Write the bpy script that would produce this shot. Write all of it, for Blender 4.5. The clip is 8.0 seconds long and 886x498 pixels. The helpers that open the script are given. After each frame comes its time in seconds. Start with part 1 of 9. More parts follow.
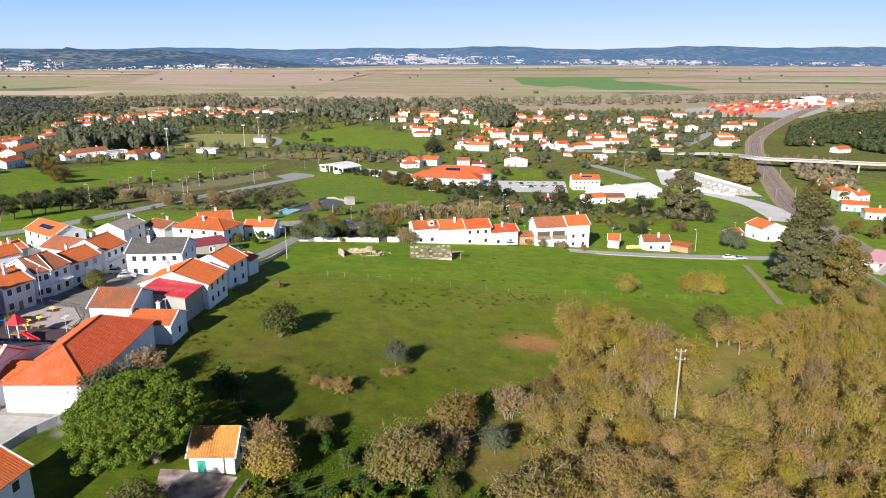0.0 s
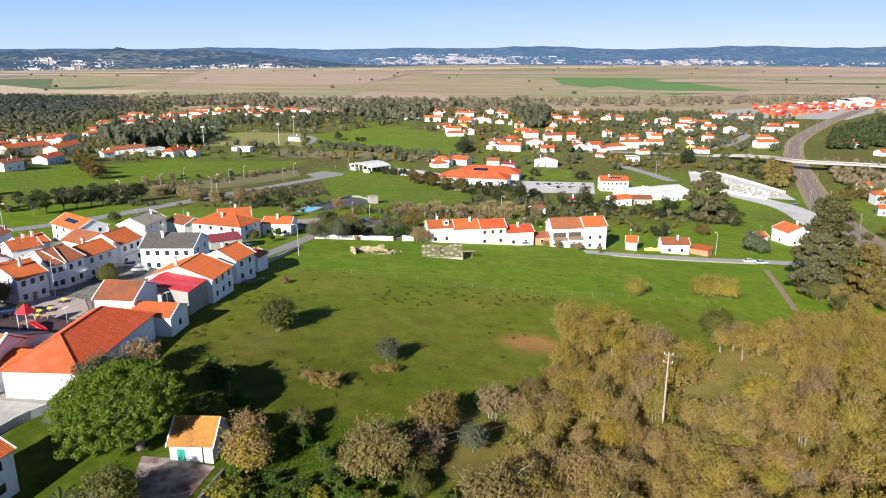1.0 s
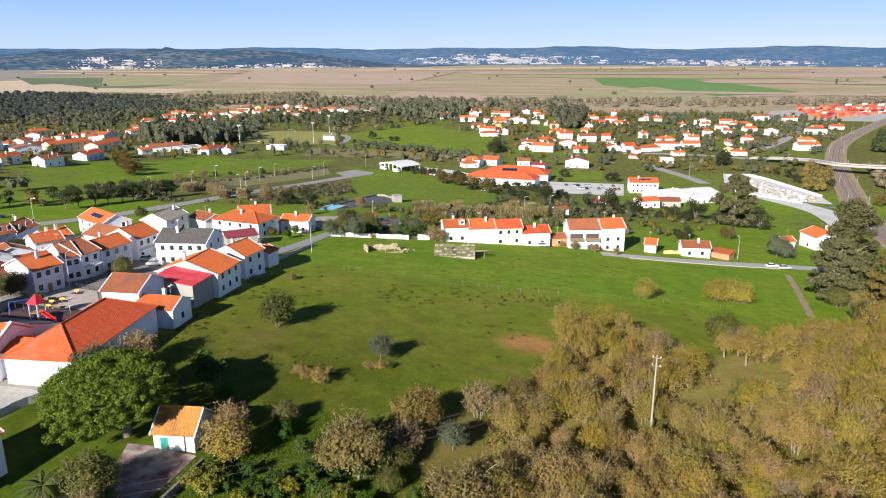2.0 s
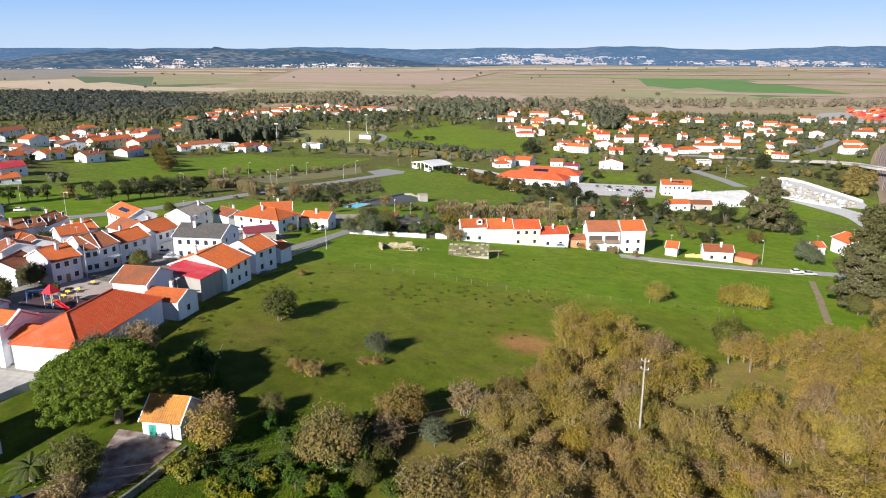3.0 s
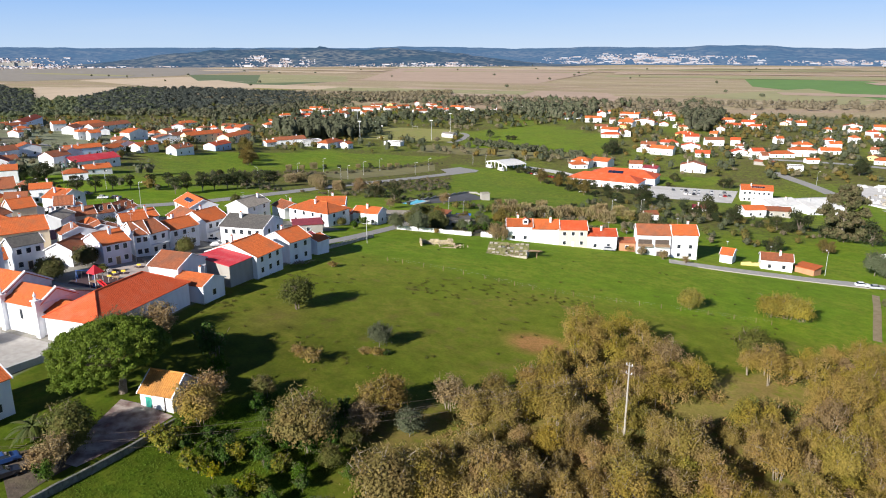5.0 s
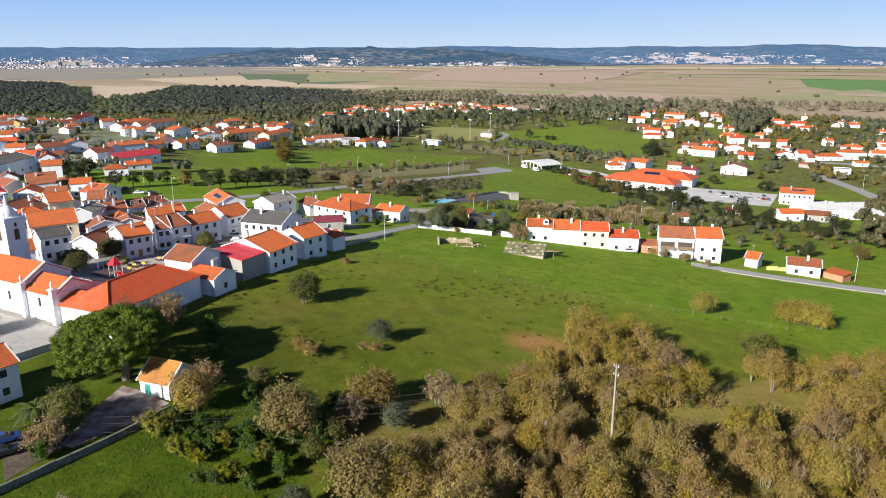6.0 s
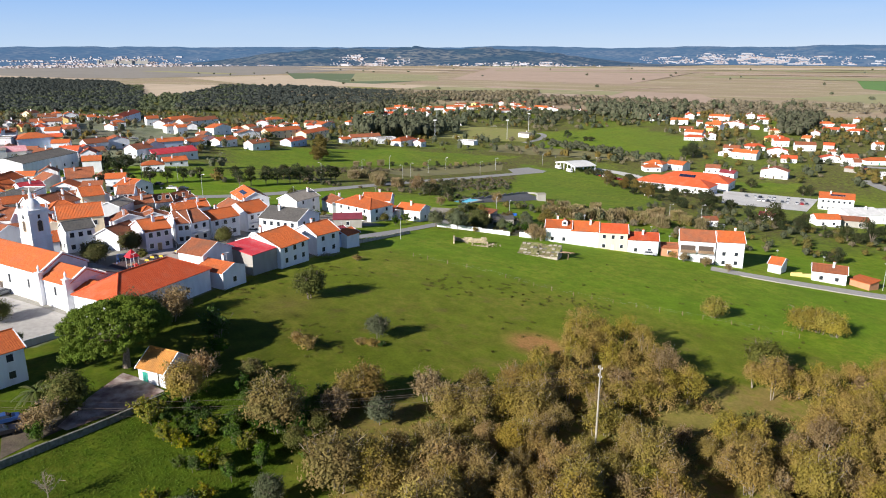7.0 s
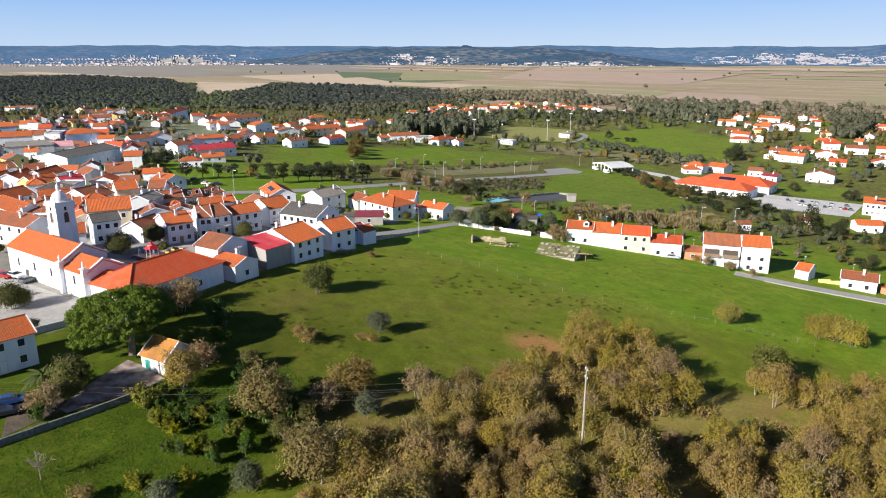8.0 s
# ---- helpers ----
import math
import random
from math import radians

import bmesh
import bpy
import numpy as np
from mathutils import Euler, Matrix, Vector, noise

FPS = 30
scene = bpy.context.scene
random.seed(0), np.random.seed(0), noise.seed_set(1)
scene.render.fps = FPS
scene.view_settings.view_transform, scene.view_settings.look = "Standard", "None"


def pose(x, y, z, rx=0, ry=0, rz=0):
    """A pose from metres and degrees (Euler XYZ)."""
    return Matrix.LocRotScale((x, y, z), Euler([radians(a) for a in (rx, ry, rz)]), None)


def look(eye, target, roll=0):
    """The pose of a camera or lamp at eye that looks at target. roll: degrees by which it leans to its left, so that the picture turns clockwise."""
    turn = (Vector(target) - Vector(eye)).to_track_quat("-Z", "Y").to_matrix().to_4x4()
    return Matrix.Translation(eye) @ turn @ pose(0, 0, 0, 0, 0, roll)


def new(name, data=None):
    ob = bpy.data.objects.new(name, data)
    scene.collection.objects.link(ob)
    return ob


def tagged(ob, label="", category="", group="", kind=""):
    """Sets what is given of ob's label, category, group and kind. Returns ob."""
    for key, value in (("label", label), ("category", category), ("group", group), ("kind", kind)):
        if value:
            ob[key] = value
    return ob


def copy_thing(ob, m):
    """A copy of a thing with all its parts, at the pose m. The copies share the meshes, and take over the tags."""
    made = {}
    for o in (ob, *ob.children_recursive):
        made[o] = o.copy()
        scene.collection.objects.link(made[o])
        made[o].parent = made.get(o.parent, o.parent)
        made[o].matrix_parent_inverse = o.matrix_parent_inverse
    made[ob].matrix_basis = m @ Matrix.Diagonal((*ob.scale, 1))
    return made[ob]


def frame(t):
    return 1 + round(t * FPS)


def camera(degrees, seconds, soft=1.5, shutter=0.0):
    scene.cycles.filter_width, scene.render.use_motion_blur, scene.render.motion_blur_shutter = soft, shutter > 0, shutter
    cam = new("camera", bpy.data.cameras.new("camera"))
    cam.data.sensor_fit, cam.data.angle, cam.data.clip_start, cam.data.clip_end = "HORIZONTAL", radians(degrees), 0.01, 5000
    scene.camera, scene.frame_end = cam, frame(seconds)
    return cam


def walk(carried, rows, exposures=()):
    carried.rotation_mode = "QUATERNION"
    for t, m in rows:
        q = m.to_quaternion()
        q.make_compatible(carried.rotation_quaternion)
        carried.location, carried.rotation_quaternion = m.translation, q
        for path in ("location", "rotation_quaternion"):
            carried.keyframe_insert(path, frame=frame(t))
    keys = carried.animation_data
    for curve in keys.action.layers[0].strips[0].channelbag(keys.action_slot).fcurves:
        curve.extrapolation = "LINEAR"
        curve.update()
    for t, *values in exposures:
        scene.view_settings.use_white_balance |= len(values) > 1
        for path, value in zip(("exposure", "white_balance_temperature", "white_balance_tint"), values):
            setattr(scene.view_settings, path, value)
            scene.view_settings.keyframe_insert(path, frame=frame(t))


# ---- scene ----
cam = camera(63.9, 8.0, 1.05)
PATH = [
    (0, (0.163, -0.008, 56.85), (0.163, 1.918, 56.311), -0.1),
    (0.5, (4.363, -0.273, 56.896), (4.308, 1.652, 56.356), -0.2),
    (1, (8.627, -0.621, 56.868), (8.517, 1.302, 56.329), -0.1),
    (1.5, (12.775, -0.668, 56.839), (12.61, 1.251, 56.3), -0.1),
    (3, (25.518, -0.36, 56.849), (25.18, 1.536, 56.31), -0.0),
    (3.5, (29.602, -0.168, 56.844), (29.204, 1.716, 56.304), -0.0),
    (4, (34.007, 0.193, 56.863), (33.542, 2.062, 56.323), -0.0),
    (4.5, (38.285, 0.848, 56.806), (37.754, 2.699, 56.266), -0.0),
    (6, (51.441, 3.266, 56.971), (50.724, 5.053, 56.429), -0.1),
    (6.5, (55.801, 4.347, 56.963), (55.029, 6.111, 56.421), 0.0),
    (7, (60.156, 5.683, 57.052), (59.326, 7.42, 56.51), 0.0),
    (7.5, (64.301, 7.16, 57.029), (63.414, 8.868, 56.485), 0.1),
    (8, (68.659, 8.815, 57.135), (67.713, 10.491, 56.591), 0.1),
]
walk(cam, [(t, look(eye, target, roll)) for t, eye, target, roll in PATH], ((0, 0.97), (3.5, 0.9), (8, 0.84)))

# ---- light ----
SUN_UP, SUN_X, SUN_Y = 25.0, -0.37, -0.93          # elevation in degrees, and the way towards the sun
world = bpy.data.worlds.new("sky")
scene.world = world
world.use_nodes = True
wn, wl = world.node_tree.nodes, world.node_tree.links
sky = wn.new("ShaderNodeTexSky")
sky.sky_type, sky.sun_disc = "NISHITA", False
sky.sun_elevation, sky.sun_rotation = radians(SUN_UP), math.atan2(SUN_X, SUN_Y) + math.pi
sky.air_density, sky.dust_density, sky.ozone_density = 1.0, 0.2, 3.0
# a clear winter sky: pale haze low down, deeper blue above, thin high cloud
wco = wn.new("ShaderNodeTexCoord")
wsep = wn.new("ShaderNodeSeparateXYZ")
wl.new(wco.outputs["Generated"], wsep.inputs[0])
wgrad = wn.new("ShaderNodeValToRGB")
for pos, c in ((0.0, (0.60, 0.77, 0.96)), (0.06, (0.36, 0.59, 0.96)), (0.16, (0.35, 0.59, 1.0)), (0.32, (0.17, 0.33, 0.66)), (0.52, (0.012, 0.036, 0.12))):
    e = wgrad.color_ramp.elements[0] if pos == 0.0 else wgrad.color_ramp.elements.new(pos)
    e.position, e.color = pos, (*c, 1)
wgrad.color_ramp.elements.remove(wgrad.color_ramp.elements[-1])
wl.new(wsep.outputs["Z"], wgrad.inputs["Fac"])
wscale = wn.new("ShaderNodeMix")
wscale.data_type, wscale.blend_type = "RGBA", "MULTIPLY"
wscale.inputs["Factor"].default_value = 1.0
wscale.inputs["B"].default_value = (9.2, 9.5, 10.2, 1)
wl.new(wgrad.outputs["Color"], wscale.inputs["A"])
wtint = wn.new("ShaderNodeMix")
wtint.data_type = "RGBA"
wtint.inputs["Factor"].default_value = 0.9
wl.new(sky.outputs["Color"], wtint.inputs["A"])
wl.new(wscale.outputs["Result"], wtint.inputs["B"])
wmap = wn.new("ShaderNodeMapping")
wmap.inputs["Scale"].default_value = (1.6, 1.6, 14)
wnoise = wn.new("ShaderNodeTexNoise")
wnoise.inputs["Scale"].default_value, wnoise.inputs["Detail"].default_value = 2.2, 6
wramp = wn.new("ShaderNodeMapRange")
wramp.inputs["From Min"].default_value, wramp.inputs["From Max"].default_value = 0.50, 0.85
wramp.inputs["To Min"].default_value, wramp.inputs["To Max"].default_value = 0.0, 0.13
wmix = wn.new("ShaderNodeMix")
wmix.data_type = "RGBA"
wl.new(wco.outputs["Generated"], wmap.inputs["Vector"])
wl.new(wmap.outputs["Vector"], wnoise.inputs["Vector"])
wl.new(wnoise.outputs["Fac"], wramp.inputs["Value"])
wl.new(wramp.outputs["Result"], wmix.inputs["Factor"])
wl.new(wtint.outputs["Result"], wmix.inputs["A"])
wmix.inputs["B"].default_value = (7.5, 8.2, 8.8, 1)
wl.new(wmix.outputs["Result"], wn["Background"].inputs["Color"])
wn["Background"].inputs["Strength"].default_value = 0.055
sun_data = bpy.data.lights.new("sun", "SUN")
sun_data.energy, sun_data.angle, sun_data.color = 5.0, radians(0.6), (1.0, 0.95, 0.89)
sun = new("sun", sun_data)
sun.matrix_world = look((0, 0, 300), (-SUN_X * 100, -SUN_Y * 100, 300 - 100 * math.tan(radians(SUN_UP)) * math.hypot(SUN_X, SUN_Y)))

# ---- land form ----
HILLS = (
    (-60, 60, 70, 2.2), (-60, 130, 70, 4.3), (-20, 180, 60, 1.7), (30, 120, 60, 0.5), (80, 170, 60, 4.0),
    (30, 240, 60, -0.8), (-60, 240, 80, 6.1), (-120, 180, 90, 7.7), (-120, 330, 110, 1.0), (-20, 340, 90, 2.1),
    (100, 280, 90, 6.0), (0, 0, 130, 5.2), (150, 0, 160, -5.1), (-250, 150, 180, 7.3), (-420, 380, 180, 17.5),
) + (
    (-260, 430, 140, -0.2), (0, -200, 220, 32.1), (-600, 100, 250, 32.6), (350, 50, 220, 13.3), (-80, 450, 110, -0.5),
    (250, 280, 140, -3.8), (-120, 225, 55, -4.1), (-60, 235, 50, -1.4), (-190, 250, 70, 1.1),
)


def land(x, y):
    """Height of the ground: rounded rises above the river plain."""
    z = -31.0
    for hx, hy, s, v in HILLS:
        z = z + v * np.exp(-((x - hx) ** 2 + (y - hy) ** 2) / (2 * s * s))
    return z + 6.0 * np.clip((np.hypot(x, y) - 2600) / 1700, 0, 1)


# ---- materials ----
def nodes_of(name):
    m = bpy.data.materials.new(name)
    m.use_nodes = True
    return m, m.node_tree.nodes, m.node_tree.links


def mix(n, l, fac, a, b, mode="MIX"):
    k = n.new("ShaderNodeMix")
    k.data_type, k.blend_type = "RGBA", mode
    for sock, v in (("Factor", fac), ("A", a), ("B", b)):
        if isinstance(v, (int, float)):
            k.inputs[sock].default_value = v
        elif isinstance(v, tuple):
            k.inputs[sock].default_value = (*v, 1)
        else:
            l.new(v, k.inputs[sock])
    return k.outputs["Result"]


def grain(n, l, scale, detail=4, lo=0.35, hi=0.65, stretch=(1, 1, 1)):
    """A noise in world metres, spread to 0..1."""
    geo = n.new("ShaderNodeNewGeometry")
    mp = n.new("ShaderNodeMapping")
    mp.inputs["Scale"].default_value = stretch
    t = n.new("ShaderNodeTexNoise")
    t.inputs["Scale"].default_value, t.inputs["Detail"].default_value = scale, detail
    r = n.new("ShaderNodeMapRange")
    r.inputs["From Min"].default_value, r.inputs["From Max"].default_value = lo, hi
    l.new(geo.outputs["Position"], mp.inputs["Vector"])
    l.new(mp.outputs["Vector"], t.inputs["Vector"])
    l.new(t.outputs["Fac"], r.inputs["Value"])
    return r.outputs["Result"]


def bumped(n, l, height, strength, distance):
    b = n.new("ShaderNodeBump")
    b.inputs["Strength"].default_value, b.inputs["Distance"].default_value = strength, distance
    l.new(height, b.inputs["Height"])
    l.new(b.outputs["Normal"], n["Principled BSDF"].inputs["Normal"])


MATS = {}


def surface(name, c1, c2, scale=1.5, rough=0.85, bump=0.15, dist=0.03, stain=None, stain_scale=0.25, amount=0.5, metal=0.0, stretch=(1, 1, 1), vary=0.0):
    """A surface of two tones with stains, in world metres."""
    m, n, l = nodes_of(name)
    fine = grain(n, l, scale, 5, stretch=stretch)
    col = mix(n, l, fine, c1, c2)
    if stain:
        big = grain(n, l, stain_scale, 6, 0.48, 0.75, stretch)
        k = n.new("ShaderNodeMath")
        k.operation = "MULTIPLY"
        l.new(big, k.inputs[0])
        k.inputs[1].default_value = amount
        col = mix(n, l, k.outputs[0], col, stain)
    if vary:
        info = n.new("ShaderNodeObjectInfo")
        hsv = n.new("ShaderNodeHueSaturation")
        mr = n.new("ShaderNodeMapRange")
        mr.inputs["To Min"].default_value, mr.inputs["To Max"].default_value = 1 - vary, 1 + vary
        l.new(info.outputs["Random"], mr.inputs["Value"])
        l.new(mr.outputs["Result"], hsv.inputs["Value"])
        l.new(col, hsv.inputs["Color"])
        col = hsv.outputs["Color"]
    p = n["Principled BSDF"]
    l.new(col, p.inputs["Base Color"])
    p.inputs["Roughness"].default_value, p.inputs["Metallic"].default_value = rough, metal
    if bump:
        bumped(n, l, grain(n, l, scale * 3, 4), bump, dist)
    MATS[name] = m
    return m


def leaves(name, c1, c2, c3, glow=0.3, vary=1.0):
    """Foliage that varies from clump to clump and from plant to plant."""
    m, n, l = nodes_of(name)
    geo = n.new("ShaderNodeNewGeometry")
    info = n.new("ShaderNodeObjectInfo")
    col = mix(n, l, geo.outputs["Random Per Island"], c1, c2)
    big = grain(n, l, 0.35, 3, 0.42, 0.62)
    k = n.new("ShaderNodeMath")
    k.operation = "MULTIPLY"
    l.new(big, k.inputs[0])
    l.new(info.outputs["Random"], k.inputs[1])
    col = mix(n, l, k.outputs[0], col, c3)
    hsv = n.new("ShaderNodeHueSaturation")
    for sock, lo, hi in (("Value", 1 - 0.22 * vary, 1 + 0.14 * vary), ("Hue", 0.5 + 0.012 * vary, 0.5 - 0.014 * vary), ("Saturation", 1 + 0.1 * vary, 1 - 0.1 * vary)):
        wn_ = n.new("ShaderNodeTexWhiteNoise")
        wn_.noise_dimensions = "1D"
        ad = n.new("ShaderNodeMath")
        l.new(info.outputs["Random"], ad.inputs[0])
        ad.inputs[1].default_value = len(sock)
        l.new(ad.outputs[0], wn_.inputs["W"])
        mr = n.new("ShaderNodeMapRange")
        mr.inputs["To Min"].default_value, mr.inputs["To Max"].default_value = lo, hi
        l.new(wn_.outputs["Value"], mr.inputs["Value"])
        l.new(mr.outputs["Result"], hsv.inputs[sock])
    l.new(col, hsv.inputs["Color"])
    col = hsv.outputs["Color"]
    p = n["Principled BSDF"]
    l.new(col, p.inputs["Base Color"])
    p.inputs["Roughness"].default_value = 0.75
    p.inputs["Specular IOR Level"].default_value = 0.2
    tr = n.new("ShaderNodeBsdfTranslucent")
    l.new(col, tr.inputs["Color"])
    ms = n.new("ShaderNodeMixShader")
    ms.inputs[0].default_value = glow
    l.new(p.outputs[0], ms.inputs[1])
    l.new(tr.outputs[0], ms.inputs[2])
    l.new(ms.outputs[0], n["Material Output"].inputs["Surface"])
    MATS[name] = m
    return m


def tiles(name, c1, c2, stain, amount=0.5):
    """Clay roof tiles: courses along the slope, weathered in patches."""
    m = surface(name, c1, c2, 2.5, 0.8, 0, 0, stain, 0.35, amount, vary=0.22)
    n, l = m.node_tree.nodes, m.node_tree.links
    uv = n.new("ShaderNodeUVMap")
    sep = n.new("ShaderNodeSeparateXYZ")
    l.new(uv.outputs["UV"], sep.inputs[0])
    waves = []
    for sock, per in (("X", 0.3), ("Y", 0.42)):
        a = n.new("ShaderNodeMath")
        a.operation = "MULTIPLY"
        l.new(sep.outputs[sock], a.inputs[0])
        a.inputs[1].default_value = 2 * math.pi / per
        b = n.new("ShaderNodeMath")
        b.operation = "SINE"
        l.new(a.outputs[0], b.inputs[0])
        waves.append(b.outputs[0])
    s = n.new("ShaderNodeMath")
    s.operation = "MAXIMUM"
    l.new(waves[0], s.inputs[0])
    l.new(waves[1], s.inputs[1])
    bumped(n, l, s.outputs[0], 0.3, 0.03)
    return m


tiles("tile_orange", (0.40, 0.080, 0.016), (0.52, 0.128, 0.029), (0.24, 0.095, 0.045), 0.6)
tiles("tile_red", (0.47, 0.060, 0.014), (0.56, 0.095, 0.026), (0.50, 0.22, 0.15), 0.25)
tiles("tile_brown", (0.23, 0.068, 0.027), (0.33, 0.105, 0.043), (0.13, 0.075, 0.05), 0.65)
tiles("tile_ochre", (0.46, 0.19, 0.035), (0.60, 0.27, 0.055), (0.22, 0.11, 0.035), 0.75)
surface("tile_slate", (0.075, 0.07, 0.065), (0.12, 0.11, 0.10), 2, 0.8, 0.2, 0.03, (0.05, 0.05, 0.05), 0.4, 0.5)
surface("tile_grey", (0.22, 0.19, 0.16), (0.30, 0.27, 0.23), 2, 0.85, 0.2, 0.03, (0.14, 0.12, 0.10), 0.4, 0.6)
surface("tile_maroon", (0.20, 0.03, 0.04), (0.27, 0.045, 0.055), 2, 0.6, 0.1, 0.02)
surface("tile_crimson", (0.45, 0.03, 0.045), (0.55, 0.05, 0.06), 2, 0.55, 0.1, 0.02, (0.5, 0.2, 0.2), 0.4, 0.4)
surface("tile_pink", (0.62, 0.25, 0.27), (0.70, 0.36, 0.38), 2, 0.6, 0.1, 0.02, (0.7, 0.6, 0.6), 0.4, 0.5)
PLASTER = dict(white=(0.79, 0.80, 0.83), cream=(0.74, 0.62, 0.44), grey=(0.45, 0.46, 0.48), blue=(0.50, 0.60, 0.76), lilac=(0.70, 0.66, 0.74),
               yellow=(0.80, 0.60, 0.22), concrete=(0.34, 0.32, 0.29), brick=(0.50, 0.24, 0.13))
PLASTER["pale blue"] = (0.62, 0.68, 0.74)
for key, c in PLASTER.items():
    surface("wall_" + key, c, tuple(v * 0.93 for v in c), 0.9, 0.9, 0.08, 0.02, (c[0] * 0.62, c[1] * 0.60, c[2] * 0.56), 0.5, 0.45, stretch=(1, 1, 0.35), vary=0.05)
# far town walls: white dulled and blued, so the colour holds distance haze
surface("hazy_plaster", (0.30, 0.31, 0.35), (0.42, 0.42, 0.45), 0.05, 0.9, 0, 0)
surface("hazy_wall", (0.235, 0.255, 0.305), (0.33, 0.345, 0.38), 0.05, 0.9, 0, 0)
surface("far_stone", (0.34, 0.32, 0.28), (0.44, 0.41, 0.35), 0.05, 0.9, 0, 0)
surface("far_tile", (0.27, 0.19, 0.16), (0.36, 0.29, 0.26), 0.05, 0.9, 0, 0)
surface("stone", (0.34, 0.30, 0.24), (0.50, 0.45, 0.37), 2.2, 0.95, 0.7, 0.08, (0.16, 0.15, 0.11), 0.6, 0.7)
surface("stone_warm", (0.36, 0.29, 0.18), (0.50, 0.42, 0.28), 1.6, 0.95, 0.6, 0.08, (0.17, 0.14, 0.09), 0.7, 0.8, vary=0.2)
surface("moss", (0.10, 0.115, 0.03), (0.22, 0.20, 0.085), 1.4, 0.95, 0.6, 0.08, (0.26, 0.22, 0.15), 0.8, 0.6)
surface("asphalt", (0.26, 0.25, 0.24), (0.32, 0.31, 0.295), 1.2, 0.9, 0.1, 0.01, (0.30, 0.29, 0.27), 0.12, 0.6)
surface("asphalt_dark", (0.06, 0.06, 0.065), (0.09, 0.09, 0.095), 1.2, 0.9, 0.1, 0.01, (0.13, 0.13, 0.13), 0.15, 0.5)
surface("paving", (0.33, 0.315, 0.295), (0.42, 0.40, 0.375), 1.0, 0.9, 0.1, 0.01, (0.33, 0.31, 0.28), 0.15, 0.6)
surface("slab", (0.17, 0.105, 0.09), (0.46, 0.40, 0.36), 0.55, 0.9, 0.3, 0.03, (0.10, 0.05, 0.045), 0.30, 0.9)
surface("stone_mossy", (0.11, 0.11, 0.095), (0.20, 0.195, 0.17), 1.8, 0.95, 0.6, 0.06, (0.09, 0.11, 0.05), 0.6, 0.7)
surface("gravel_pale", (0.50, 0.485, 0.46), (0.62, 0.60, 0.57), 0.8, 0.95, 0.2, 0.03, (0.38, 0.36, 0.33), 0.1, 0.6)
surface("mast_grey", (0.17, 0.17, 0.165), (0.23, 0.23, 0.22), 2, 0.6, 0, 0, metal=0.3)
surface("sleeper", (0.17, 0.125, 0.09), (0.24, 0.18, 0.135), 1.5, 0.95, 0.3, 0.05, (0.16, 0.11, 0.08), 0.1, 0.6)
surface("rubber", (0.055, 0.03, 0.035), (0.085, 0.045, 0.05), 2, 0.9, 0.1, 0.01)
surface("dirt", (0.24, 0.18, 0.10), (0.32, 0.25, 0.15), 0.9, 0.95, 0.4, 0.05, (0.2, 0.17, 0.08), 0.3, 0.5)
surface("dark_soil", (0.075, 0.055, 0.040), (0.125, 0.095, 0.065), 0.8, 0.95, 0.5, 0.05, (0.05, 0.055, 0.02), 0.3, 0.7)
surface("dry_soil", (0.19, 0.15, 0.075), (0.13, 0.15, 0.045), 0.35, 0.95, 0.4, 0.05, (0.30, 0.24, 0.16), 0.12, 0.6)
surface("plaza", (0.38, 0.32, 0.285), (0.46, 0.39, 0.345), 0.8, 0.9, 0.1, 0.01, (0.33, 0.28, 0.25), 0.2, 0.6)
surface("ballast", (0.23, 0.155, 0.105), (0.32, 0.225, 0.16), 1.5, 0.95, 0.5, 0.06, (0.14, 0.10, 0.08), 0.1, 0.6)
surface("steel", (0.46, 0.42, 0.38), (0.58, 0.54, 0.50), 2, 0.45, 0, 0, metal=0.7)
surface("galvanised", (0.52, 0.53, 0.54), (0.62, 0.63, 0.64), 2, 0.5, 0, 0, metal=0.3)
surface("bark", (0.13, 0.10, 0.075), (0.22, 0.18, 0.14), 3, 0.95, 0.5, 0.05)
surface("bark_pale", (0.19, 0.155, 0.115), (0.32, 0.27, 0.21), 3, 0.95, 0.4, 0.05)
surface("concrete_pole", (0.29, 0.26, 0.21), (0.37, 0.34, 0.28), 2, 0.9, 0.15, 0.02, (0.35, 0.32, 0.28), 0.8, 0.5)
surface("white_paint", (0.80, 0.80, 0.80), (0.74, 0.74, 0.74), 2, 0.6, 0, 0, (0.6, 0.6, 0.58), 0.3, 0.2)
surface("white_roof", (0.68, 0.67, 0.65), (0.58, 0.58, 0.56), 0.6, 0.6, 0.05, 0.02, (0.42, 0.40, 0.37), 0.15, 0.5)
MATS["tile_white"] = MATS["white_roof"]
surface("red_paint", (0.60, 0.02, 0.03), (0.68, 0.03, 0.04), 2, 0.4, 0, 0)
surface("blue_paint", (0.02, 0.10, 0.42), (0.03, 0.14, 0.50), 2, 0.5, 0, 0)
surface("green_paint", (0.02, 0.26, 0.20), (0.03, 0.31, 0.24), 2, 0.6, 0, 0)
surface("yellow_paint", (0.75, 0.50, 0.04), (0.80, 0.55, 0.06), 2, 0.5, 0, 0)
surface("wood", (0.20, 0.13, 0.08), (0.30, 0.20, 0.12), 4, 0.85, 0.3, 0.02)
surface("wood_dark", (0.06, 0.045, 0.035), (0.10, 0.075, 0.06), 4, 0.85, 0.3, 0.02)
surface("tyre", (0.015, 0.015, 0.015), (0.025, 0.025, 0.025), 5, 0.8, 0, 0)
surface("pool_water", (0.10, 0.50, 0.62), (0.14, 0.58, 0.68), 0.5, 0.1, 0.1, 0.02)
